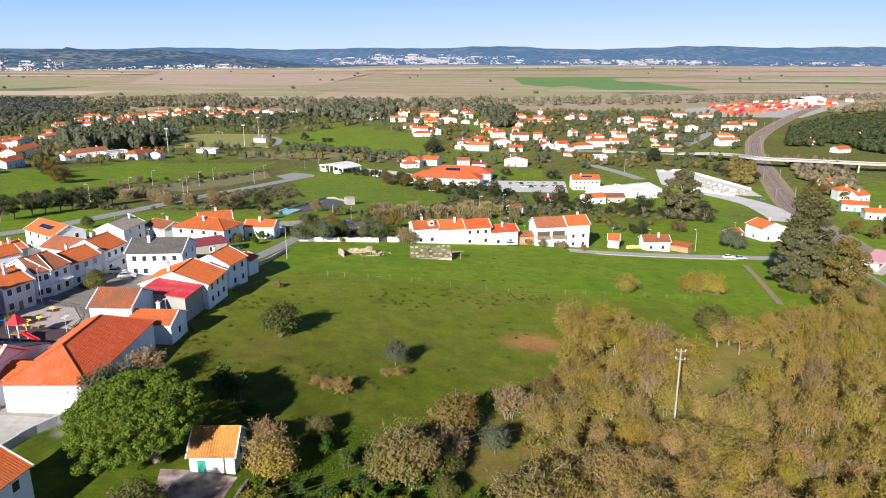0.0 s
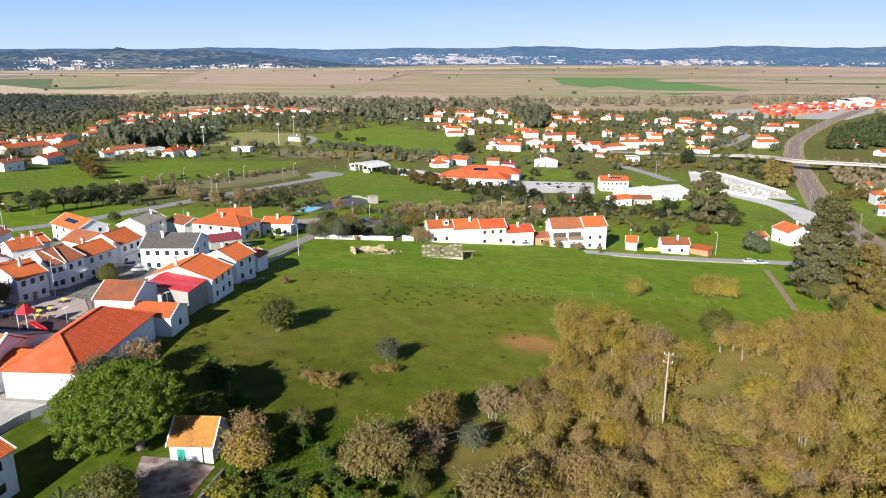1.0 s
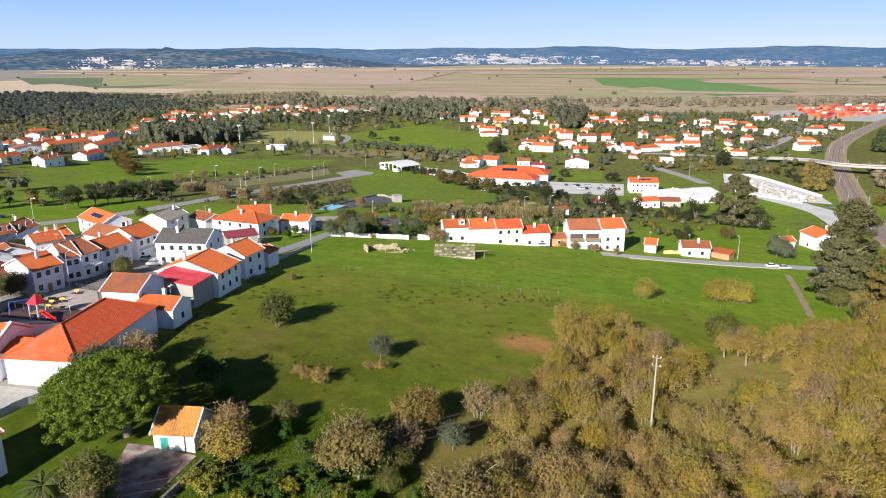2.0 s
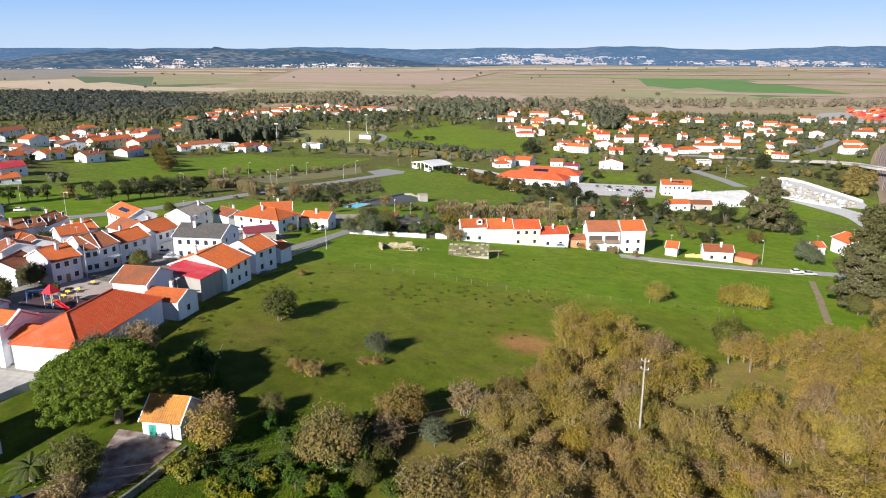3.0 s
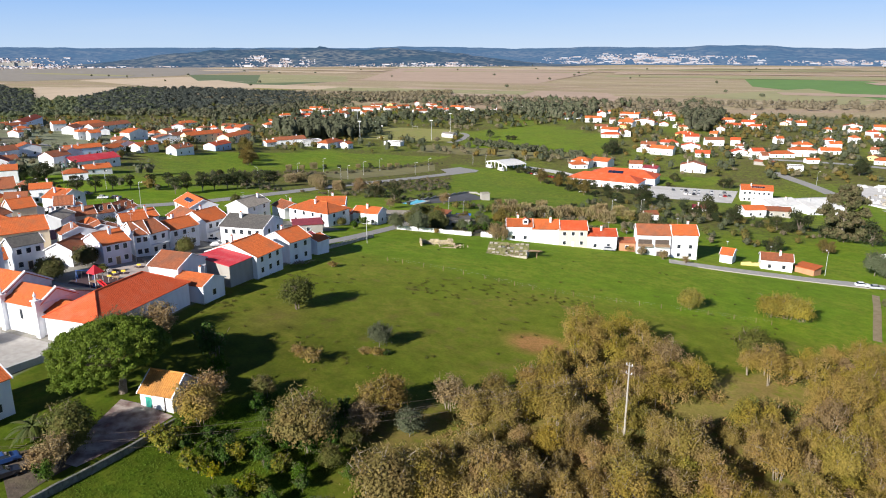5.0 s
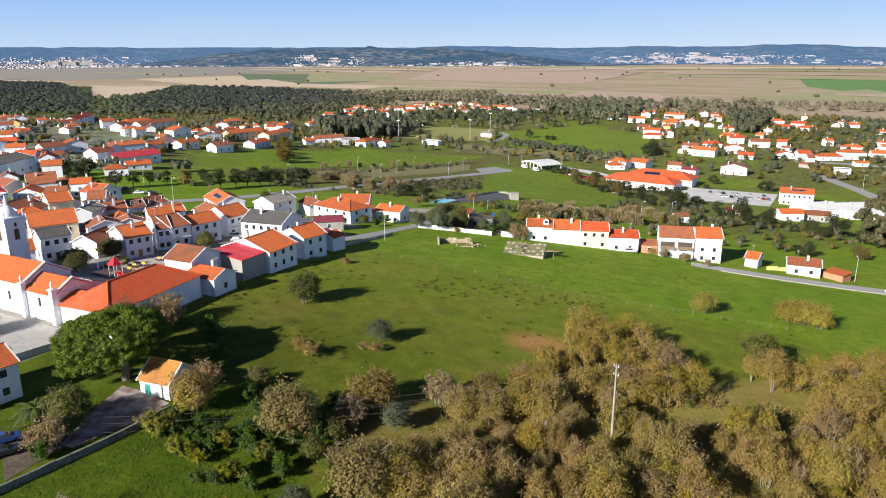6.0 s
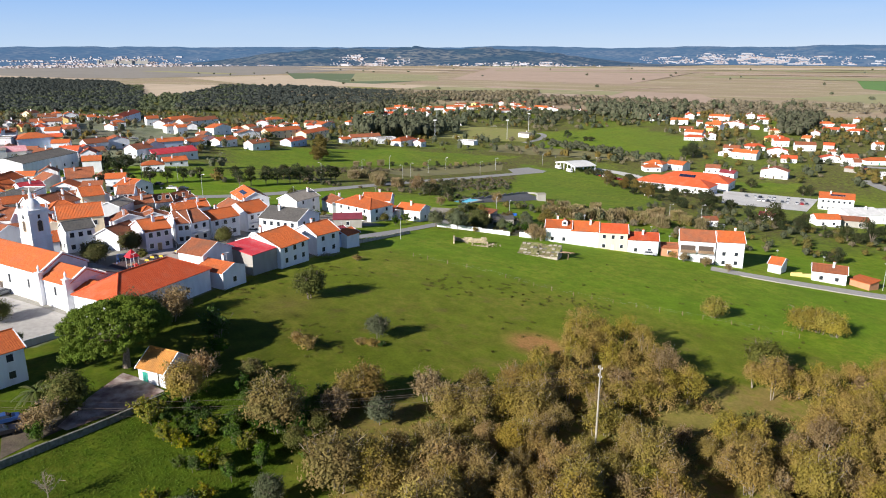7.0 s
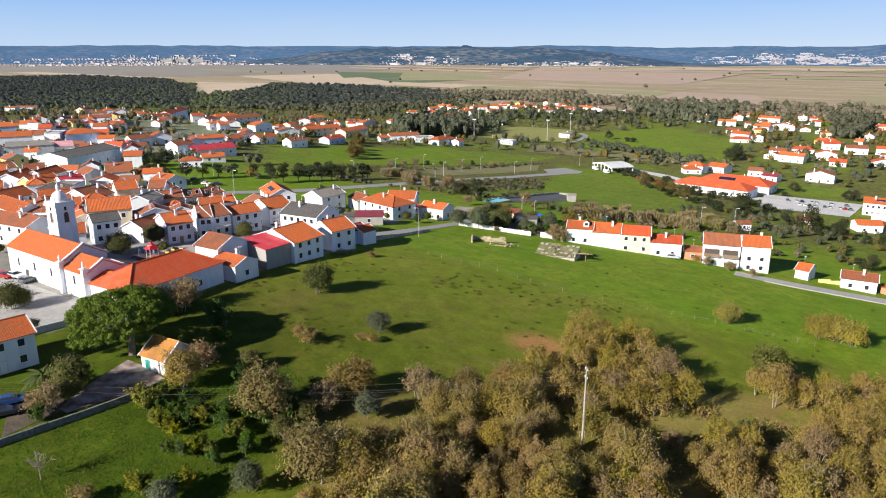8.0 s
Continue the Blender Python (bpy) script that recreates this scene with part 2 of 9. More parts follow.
surface("pond_water", (0.28, 0.36, 0.46), (0.33, 0.41, 0.50), 0.01, 0.25, 0, 0)
surface("solar_cell", (0.015, 0.02, 0.045), (0.02, 0.028, 0.06), 3, 0.2, 0, 0)
surface("pitch_grass", (0.20, 0.22, 0.035), (0.27, 0.24, 0.06), 0.3, 0.95, 0.3, 0.05, (0.19, 0.14, 0.07), 0.03, 0.6)
surface("dry_grass", (0.17, 0.15, 0.055), (0.20, 0.185, 0.06), 0.3, 0.95, 0.3, 0.05, (0.08, 0.075, 0.03), 0.05, 0.6)
leaves("leaf_oak", (0.202, 0.162, 0.029), (0.312, 0.232, 0.047), (0.298, 0.202, 0.094), 0.3, 0.55)
leaves("leaf_russet", (0.138, 0.114, 0.030), (0.208, 0.164, 0.044), (0.205, 0.138, 0.044), 0.3, 0.7)
leaves("leaf_brown", (0.210, 0.155, 0.045), (0.320, 0.230, 0.069), (0.315, 0.200, 0.076), 0.3, 0.55)
leaves("leaf_yellow", (0.240, 0.200, 0.036), (0.350, 0.268, 0.053), (0.200, 0.190, 0.036), 0.3, 0.55)
leaves("leaf_green", (0.075, 0.088, 0.022), (0.135, 0.138, 0.036), (0.150, 0.125, 0.040))
leaves("leaf_olive", (0.085, 0.105, 0.052), (0.140, 0.160, 0.085), (0.110, 0.122, 0.056))
leaves("leaf_pine", (0.058, 0.102, 0.008), (0.128, 0.180, 0.016), (0.090, 0.122, 0.012), 0.10, 0.0)
leaves("leaf_lush", (0.036, 0.082, 0.007), (0.068, 0.128, 0.013), (0.092, 0.126, 0.018))
leaves("leaf_grass", (0.054, 0.108, 0.006), (0.094, 0.148, 0.010), (0.090, 0.126, 0.011))
leaves("leaf_lemon", (0.110, 0.150, 0.014), (0.330, 0.270, 0.020), (0.080, 0.128, 0.014))
leaves("leaf_dark", (0.034, 0.050, 0.020), (0.066, 0.084, 0.032), (0.090, 0.080, 0.036))
# dark leaf again, lifted and greyed: distance haze mixed into its colour
leaves("leaf_far_hazed", (0.074, 0.090, 0.048), (0.112, 0.124, 0.070), (0.135, 0.122, 0.080))
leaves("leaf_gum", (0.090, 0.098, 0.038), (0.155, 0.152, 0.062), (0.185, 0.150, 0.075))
# pine wood colour raised towards blue-grey, painting in the haze
leaves("leaf_wood_hazed", (0.060, 0.074, 0.064), (0.082, 0.095, 0.080), (0.100, 0.096, 0.078))
leaves("leaf_cane", (0.240, 0.190, 0.095), (0.340, 0.265, 0.140), (0.200, 0.190, 0.070))
leaves("leaf_bare", (0.230, 0.165, 0.075), (0.320, 0.235, 0.115), (0.280, 0.180, 0.080), 0.3, 0.55)
leaves("leaf_scrub", (0.165, 0.140, 0.090), (0.240, 0.196, 0.130), (0.145, 0.135, 0.080))
leaves("leaf_palm", (0.044, 0.066, 0.014), (0.084, 0.104, 0.026), (0.090, 0.088, 0.030), 0.15)
m, n, l = nodes_of("glass")
n["Principled BSDF"].inputs["Base Color"].default_value = (0.03, 0.035, 0.045, 1)
n["Principled BSDF"].inputs["Roughness"].default_value = 0.12
MATS["glass"] = m


# ---- building kit ----
def mesh_of(name, verts, faces, mats, idx=None, uvs=None, smooth=False):
    me = bpy.data.meshes.new(name)
    me.from_pydata([tuple(map(float, v)) for v in verts], [], [tuple(map(int, f)) for f in faces])
    for k in mats:
        me.materials.append(MATS[k])
    if idx is not None:
        me.polygons.foreach_set("material_index", np.array(idx, dtype=np.int32))
    if uvs is not None:
        lay = me.uv_layers.new(name="UVMap")
        lay.data.foreach_set("uv", np.array(uvs, dtype=np.float32).ravel())
    if smooth:
        me.polygons.foreach_set("use_smooth", np.ones(len(me.polygons), dtype=bool))
    me.update()
    return me


def put(name, me, parent=None, m=None, label=""):
    """Links a mesh as one object, under a thing where a parent is given."""
    ob = new(name, me)
    if parent is not None:
        ob.parent = parent
    if m is not None:
        ob.matrix_basis = m
    if label:
        ob["label"] = label
    return ob


class Shape:
    """Collects faces, with a material for each."""

    def __init__(self):
        self.v, self.f, self.i, self.mats = [], [], [], []

    def slot(self, mat):
        if mat not in self.mats:
            self.mats.append(mat)
        return self.mats.index(mat)

    def poly(self, pts, mat):
        b = len(self.v)
        self.v += [tuple(p) for p in pts]
        self.f.append(tuple(range(b, b + len(pts))))
        self.i.append(self.slot(mat))

    def box(self, x0, x1, y0, y1, z0, z1, mat, bevel=0.0):
        b = len(self.v)
        e = bevel
        self.v += [(x0, y0, z0), (x1, y0, z0), (x1, y1, z0), (x0, y1, z0), (x0 + e, y0 + e, z1), (x1 - e, y0 + e, z1), (x1 - e, y1 - e, z1), (x0 + e, y1 - e, z1)]
        for q in ((3, 2, 1, 0), (4, 5, 6, 7), (0, 1, 5, 4), (1, 2, 6, 5), (2, 3, 7, 6), (3, 0, 4, 7)):
            self.f.append(tuple(b + k for k in q))
            self.i.append(self.slot(mat))
        return self

    def prism(self, base, z0, z1, mat):
        """An upright block over a footprint (counter-clockwise)."""
        b, k = len(self.v), len(base)
        self.v += [(x, y, z0) for x, y in base] + [(x, y, z1) for x, y in base]
        for i in range(k):
            j = (i + 1) % k
            self.f.append((b + i, b + j, b + k + j, b + k + i))
            self.i.append(self.slot(mat))
        self.f.append(tuple(b + k + i for i in range(k)))
        self.i.append(self.slot(mat))
        return self

    def tube(self, pts, radii, mat, sides=6):
        b = len(self.v)
        for k, (p, r) in enumerate(zip(pts, radii)):
            p = Vector(p)
            d = Vector(pts[min(k + 1, len(pts) - 1)]) - Vector(pts[max(k - 1, 0)])
            d = d.normalized() if d.length > 1e-6 else Vector((0, 0, 1))
            a = d.orthogonal().normalized()
            c = d.cross(a)
            for s in range(sides):
                w = 2 * math.pi * s / sides
                self.v.append(tuple(p + (a * math.cos(w) + c * math.sin(w)) * r))
        for k in range(len(pts) - 1):
            for s in range(sides):
                q = (s + 1) % sides
                self.f.append((b + k * sides + s, b + k * sides + q, b + (k + 1) * sides + q, b + (k + 1) * sides + s))
                self.i.append(self.slot(mat))
        self.f.append(tuple(b + (len(pts) - 1) * sides + s for s in range(sides)))
        self.i.append(self.slot(mat))
        return self

    def mesh(self, name, smooth=False):
        return mesh_of(name, self.v, self.f, self.mats, self.i, smooth=smooth)


def part(name, shape, parent, label="", m=None, smooth=False):
    return put(name, shape.mesh(name, smooth), parent, m, label)


def thing(name, x, y, z, turn=0, label="", category="", group="", kind=""):
    ob = new(name)
    ob.matrix_basis = pose(x, y, z, 0, 0, turn)
    return tagged(ob, label, category, group, kind)


def inside(px, py, poly):
    """Which of the points lie in the outline."""
    hit = np.zeros(np.shape(px), dtype=bool)
    k = len(poly)
    for i in range(k):
        (x0, y0), (x1, y1) = poly[i], poly[(i + 1) % k]
        if y0 == y1:
            continue
        hit ^= ((y0 > py) != (y1 > py)) & (px < (x1 - x0) * (py - y0) / (y1 - y0) + x0)
    return hit


# ---- ground ----
WOOD = ((12, 92), (14, 106), (23, 119), (27, 143), (36, 148), (53, 140), (78, 158), (105, 173), (130, 182), (190, 150), (190, 30), (60, 20), (24, 40), (16, 62), (12, 76))
VILLAGE = ((-52, 88), (-53, 122), (-51, 150), (-51, 174), (-72, 190), (-62, 212), (-82, 224), (-150, 200), (-215, 176), (-330, 230), (-330, 150), (-250, 90), (-150, 60), (-90, 70), (-61, 76), (-59, 86), (-56, 92))
OUTSKIRTS = ((-289.9, 214.4), (-246.2, 267.5), (-270.3, 338.4), (-351.7, 428.2), (-701.3, 614.3), (-451.5, 311.7))
GARDEN = ((-27, 80), (-31, 52), (-30, 20), (6, 20), (4, 62), (-2, 92), (-14, 98))


MEADOWS = (((-182.3, 742), (-102.6, 866.1), (-16.1, 760.9), (-7.9, 626.7), (-54.5, 592.9), (-135.4, 622.3)),
           ((-261.9, 417.6), (-196.4, 508.4), (-128.5, 548.5), (-140.7, 467.1), (-173.5, 382.9), (-197.7, 351.9), (-206.9, 326.8)),
           ((-115.0, 506.8), (-56.4, 490.1), (5.4, 401.7), (-0.9, 330.3), (-35.2, 301.2), (-71.9, 365.2)),
           ((-140.2, 622.0), (-127.1, 718.3), (-72.7, 687.6), (-21.7, 627.7), (-43.9, 589.1)),
           ((-271.1, 367.4), (-215.0, 507.3), (-167.5, 424.0), (-205.8, 297.4)),
           ((63.7, 260.3), (146.0, 394.0), (144.7, 323.4), (125.8, 279.2)), ((31.7, 516.3), (75.4, 533.1), (69.7, 491.3), (33.4, 480.0)))


CLEARINGS = (((-0.1, 87.6), (1.0, 97.7), (5.9, 103.8), (17.5, 103.1), (20.7, 94.8), (11.1, 84.4)), ((28.3, 105.1), (27.9, 111.1), (35.8, 115.9), (35.9, 109.9)))


def axis(steps):
    out = [steps[0][0]]
    for start, end, step in steps:
        k = max(1, round((end - start) / step))
        out += [start + (end - start) * (i + 1) / k for i in range(k)]
    return np.array(out)


def build_ground():
    xs = axis([(-5200, -1500, 220), (-1500, -500, 40), (-500, -150, 9), (-150, 190, 2.2), (190, 420, 9), (420, 1500, 40), (1500, 5200, 220)])
    ys = axis([(-5200, -400, 400), (-400, 20, 22), (20, 260, 2.2), (260, 600, 7), (600, 1400, 30), (1400, 5200, 150)])
    gx, gy = np.meshgrid(xs, ys)
    px, py = gx.ravel(), gy.ravel()
    pz = land(px, py)
    w = len(xs)
    faces = [(j * w + i, j * w + i + 1, (j + 1) * w + i + 1, (j + 1) * w + i) for j in range(len(ys) - 1) for i in range(w - 1)]
    me = mesh_of("ground", np.stack([px, py, pz], 1), faces, ["ground"], smooth=True)
    # land cover: lush grass, bare litter, paved yards, farmland
    lush = 0.30 + 0.62 / (1 + np.exp(np.clip(-(py - 176 + 0.04 * px) / 2.5, -40, 40)))
    lush = np.where(inside(px, py, GARDEN), 0.95, lush)
    lush = np.where((px < -27) & (py < 92), 0.85, lush)
    litter = np.where(inside(px, py, WOOD), 0.78, 0.0)
    bare = 1.35 * np.exp(-(((px - 19) ** 2 / 34 + (py - 137) ** 2 / 22) ** 1.6))
    litter = np.maximum(litter, 0.5 * np.exp(-((px + 33) ** 2 / 30 + (py - 122) ** 2 / 60)))
    bare = np.maximum(bare, 1.1 * np.exp(-((px - 27.5) ** 2 / 16 + (py - 100) ** 2 / 9)))
    paved = np.maximum(inside(px, py, VILLAGE).astype(float), 0.6 * inside(px, py, OUTSKIRTS))
    farm = np.clip((py - 1040) / 60, 0, 1)
    # rough ground of the valley: olive and brown fallow between the meadows
    rough = np.array([0.72 + 0.25 * min(1.0, max(0.0, (y - 500) / 80)) + 1.0 * noise.noise((x * 0.011, y * 0.006, 1.0)) + 0.5 * noise.noise((x * 0.04, y * 0.022, 5.0)) for x, y in zip(px, py)])
    rough = np.clip(rough, 0, 1) * np.clip((py - 290 - 0.1 * px) / 45, 0, 1)
    # darker grass colour in the garden and towards the foot of the pasture
    deep = np.clip((166 - py + 0.25 * px) / 50, 0, 1.0) * np.clip(0.72 - 0.012 * (px + 10), 0.35, 0.9)
    deep = np.where(inside(px, py, GARDEN) | ((px < -27) & (py < 92)), 1.0, deep)
    deep = np.where(inside(px, py, WOOD), 0.0, deep)
    for clearing in CLEARINGS:
        litter = np.where(inside(px, py, clearing), 0.75, litter)
    for meadow in MEADOWS:
        rough = np.where(inside(px, py, meadow), 0.3 * rough, rough)
    lay2 = me.color_attributes.new("fallow", "FLOAT_COLOR", "POINT")
    lay2.data.foreach_set("color", np.stack([rough, bare, deep, rough * 0 + 1], 1).astype(np.float32).ravel())
    lay = me.color_attributes.new("cover", "FLOAT_COLOR", "POINT")
    lay.data.foreach_set("color", np.stack([lush, litter, paved, farm], 1).astype(np.float32).ravel())
    return tagged(put("ground", me), "rolling green pasture above a wide river plain", "ground", kind="structure")


m, n, l = nodes_of("ground")
MATS["ground"] = m
att = n.new("ShaderNodeAttribute")
att.attribute_name = "cover"
sep = n.new("ShaderNodeSeparateColor")
l.new(att.outputs["Color"], sep.inputs[0])
patch = grain(n, l, 0.05, 5, 0.38, 0.64)
tuft = grain(n, l, 0.55, 6, 0.36, 0.66)
blade = grain(n, l, 3.0, 4, 0.3, 0.7)
dry = mix(n, l, patch, (0.180, 0.195, 0.020), (0.235, 0.205, 0.040))
dry = mix(n, l, tuft, dry, (0.168, 0.190, 0.020))
dry = mix(n, l, grain(n, l, 0.16, 7, 0.60, 0.72), dry, (0.215, 0.140, 0.055))
green = mix(n, l, patch, (0.168, 0.290, 0.016), (0.255, 0.315, 0.030))
green = mix(n, l, tuft, green, (0.155, 0.255, 0.015))


def wobble(sock, amount):
    """A cover weight with a ragged edge."""
    a = n.new("ShaderNodeMath")
    a.operation = "SUBTRACT"
    l.new(tuft, a.inputs[0])
    a.inputs[1].default_value = 0.5
    b = n.new("ShaderNodeMath")
    b.operation = "MULTIPLY_ADD"
    l.new(a.outputs[0], b.inputs[0])
    w = n.new("ShaderNodeMath")
    w.operation = "MULTIPLY"
    l.new(sock, w.inputs[0])
    w.inputs[1].default_value = amount * 1.6
    l.new(w.outputs[0], b.inputs[1])
    l.new(sock, b.inputs[2])
    b.use_clamp = True
    return b.outputs[0]


col = mix(n, l, wobble(sep.outputs[0], 0.12), dry, green)
litter_col = mix(n, l, patch, mix(n, l, tuft, (0.380, 0.240, 0.100), (0.300, 0.225, 0.075)), mix(n, l, tuft, (0.320, 0.250, 0.080), (0.250, 0.225, 0.055)))
col = mix(n, l, wobble(sep.outputs[1], 0.9), col, litter_col)
att2 = n.new("ShaderNodeAttribute")
att2.attribute_name = "fallow"
sep2 = n.new("ShaderNodeSeparateColor")
l.new(att2.outputs["Color"], sep2.inputs[0])
fallow_col = mix(n, l, tuft, mix(n, l, patch, (0.185, 0.150, 0.060), (0.175, 0.185, 0.045)), (0.125, 0.110, 0.042))
col = mix(n, l, wobble(sep2.outputs[0], 0.7), col, fallow_col)
col = mix(n, l, wobble(sep2.outputs[1], 0.25), col, mix(n, l, blade, (0.52, 0.265, 0.11), (0.40, 0.23, 0.075)))
rich = grain(n, l, 0.25, 6, 0.34, 0.68)
col = mix(n, l, sep2.outputs[2], col, mix(n, l, 1.0, col, mix(n, l, rich, (0.37, 0.37, 0.37), (0.58, 0.57, 0.52)), "MULTIPLY"))
yard = mix(n, l, patch, (0.29, 0.265, 0.24), (0.40, 0.375, 0.345))
col = mix(n, l, sep.outputs[2], col, yard)
strip = grain(n, l, 0.004, 4, 0.40, 0.62, (0.6, 2.6, 1))
strip2 = grain(n, l, 0.012, 5, 0.40, 0.62, (0.5, 2.2, 1))
farm_col = mix(n, l, strip, (0.45, 0.335, 0.25), (0.54, 0.43, 0.31))
farm_col = mix(n, l, strip2, farm_col, (0.40, 0.33, 0.20))
col = mix(n, l, att.outputs["Alpha"], col, farm_col)
col = mix(n, l, grain(n, l, 0.22, 7, 0.36, 0.64), col, mix(n, l, 1.0, col, (0.80, 0.80, 0.80), "MULTIPLY"))
col = mix(n, l, grain(n, l, 1.6, 5, 0.40, 0.62), col, mix(n, l, 1.0, col, (0.84, 0.86, 0.80), "MULTIPLY"))
col = mix(n, l, blade, col, mix(n, l, 1.0, col, (0.87, 0.88, 0.84), "MULTIPLY"))
l.new(col, n["Principled BSDF"].inputs["Base Color"])
n["Principled BSDF"].inputs["Roughness"].default_value = 0.95
n["Principled BSDF"].inputs["Specular IOR Level"].default_value = 0.1
bumped(n, l, blade, 0.3, 0.06)
build_ground()


def smooth_line(pts, step):
    """A line through the points, rounded at the bends."""
    out = []
    k = len(pts)
    for i in range(k - 1):
        p0, p1, p2, p3 = (np.array(pts[min(max(j, 0), k - 1)], float) for j in (i - 1, i, i + 1, i + 2))
        c = max(2, int(np.linalg.norm(p2 - p1) / step))
        for s in range(c):
            t = s / c
            out.append(0.5 * (2 * p1 + (p2 - p0) * t + (2 * p0 - 5 * p1 + 4 * p2 - p3) * t * t + (3 * p1 - p0 - 3 * p2 + p3) * t ** 3))
    return np.array(out + [np.array(pts[-1], float)])


def ribbon(name, pts, width, mat, lift, label, category, step=4.0, thick=0.0, parent=None, kind="structure", height=None):
    """A strip laid over the land along a line; thick: how far its edges reach down."""
    line = smooth_line(pts, step)
    d = np.gradient(line, axis=0)
    side = np.stack([-d[:, 1], d[:, 0]], 1) / np.linalg.norm(d, axis=1)[:, None]
    v, f = [], []
    lo = 2 if thick else 0
    for p, s in zip(line, side):
        for k in (-0.5, 0.5):
            q = p + s * width * k
            v.append((q[0], q[1], (land(q[0], q[1]) if height is None else height) + lift))
        if thick:
            for k in (-0.5, 0.5):
                q = p + s * width * k
                v.append((q[0], q[1], v[-2][2] - thick))
    c = 4 if thick else 2
    for i in range(len(line) - 1):
        a, b = i * c, (i + 1) * c
        f.append((a, b, b + 1, a + 1)[::-1])
        if thick:
            f += [(a, a + 2, b + 2, b), (a + 1, b + 1, b + 3, a + 3), (a + 2, a + 3, b + 3, b + 2)]
    if thick:
        e = (len(line) - 1) * 4
        f += [(0, 1, 3, 2), (e, e + 2, e + 3, e + 1)]
    ob = put(name, mesh_of(name, v, f, [mat]), parent)
    return tagged(ob, label, category, kind=kind) if parent is None else ob


def pad(name, outline, mat, lift, label, category, cell=3.0, kind="structure"):
    """A paved or planted area laid over the land."""
    xs = [p[0] for p in outline]
    ys = [p[1] for p in outline]
    bm = bmesh.new()
    bm.faces.new([bm.verts.new((x, y, 0)) for x, y in outline])
    for ax, lo, hi in ((0, min(xs), max(xs)), (1, min(ys), max(ys))):
        c = lo + cell
        while c < hi:
            no = (1, 0, 0) if ax == 0 else (0, 1, 0)
            bmesh.ops.bisect_plane(bm, geom=bm.verts[:] + bm.edges[:] + bm.faces[:], plane_co=(c, c, 0), plane_no=no)
            c += cell
    for v in bm.verts:
        v.co.z = land(v.co.x, v.co.y) + lift
    bmesh.ops.recalc_face_normals(bm, faces=bm.faces)
    if bm.faces and sum(f.normal.z for f in bm.faces) < 0:
        bmesh.ops.reverse_faces(bm, faces=bm.faces)
    me = bpy.data.meshes.new(name)
    bm.to_mesh(me)
    bm.free()
    me.materials.append(MATS[mat])
    return tagged(put(name, me), label, category, kind=kind)


# ---- houses ----
PANES = {}


def window_meshes(w, h, near):
    key = (round(w, 1), round(h, 1), near)
    if key not in PANES:
        fr = Shape()
        t = 0.1
        o = [(-w / 2 - t, -t), (w / 2 + t, -t), (w / 2 + t, h + t), (-w / 2 - t, h + t)]
        i = [(-w / 2, 0), (w / 2, 0), (w / 2, h), (-w / 2, h)]
        fr.v = [(x, y, z) for y, ring in ((-0.07, o), (-0.07, i), (0.02, o), (0.02, i)) for x, z in ring]
        for k in range(4):
            j = (k + 1) % 4
            fr.f += [(k, j, 4 + j, 4 + k), (8 + k, 8 + j, j, k), (4 + k, 4 + j, 12 + j, 12 + k)]
        fr.i = [fr.slot("white_paint")] * 12
        gl = Shape().box(-w / 2, w / 2, -0.025, 0.02, 0, h, "glass")
        PANES[key] = (fr.mesh("window"), gl.mesh("pane"))
    return PANES[key]


def windows(parent, cols, rows, along, out_turn, x, y, width, z0, storey, near, ww=1.05, hh=1.25, door=False):
    """Windows in even columns on one face; out_turn turns the face's outside to the front."""
    fr, gl = window_meshes(ww, hh, near)
    for r in range(rows):
        for c in range(cols):
            s = (c + 0.5) / cols - 0.5
            if door and r == 0 and c == cols // 2:
                continue
            a = radians(out_turn)
            dx, dy = math.cos(a) * s * width * 0.9, math.sin(a) * s * width * 0.9
            mt = pose(x + dx, y + dy, z0 + r * storey, 0, 0, out_turn)
            wob = put("window", fr, parent, mt)
            put("pane", gl, wob)


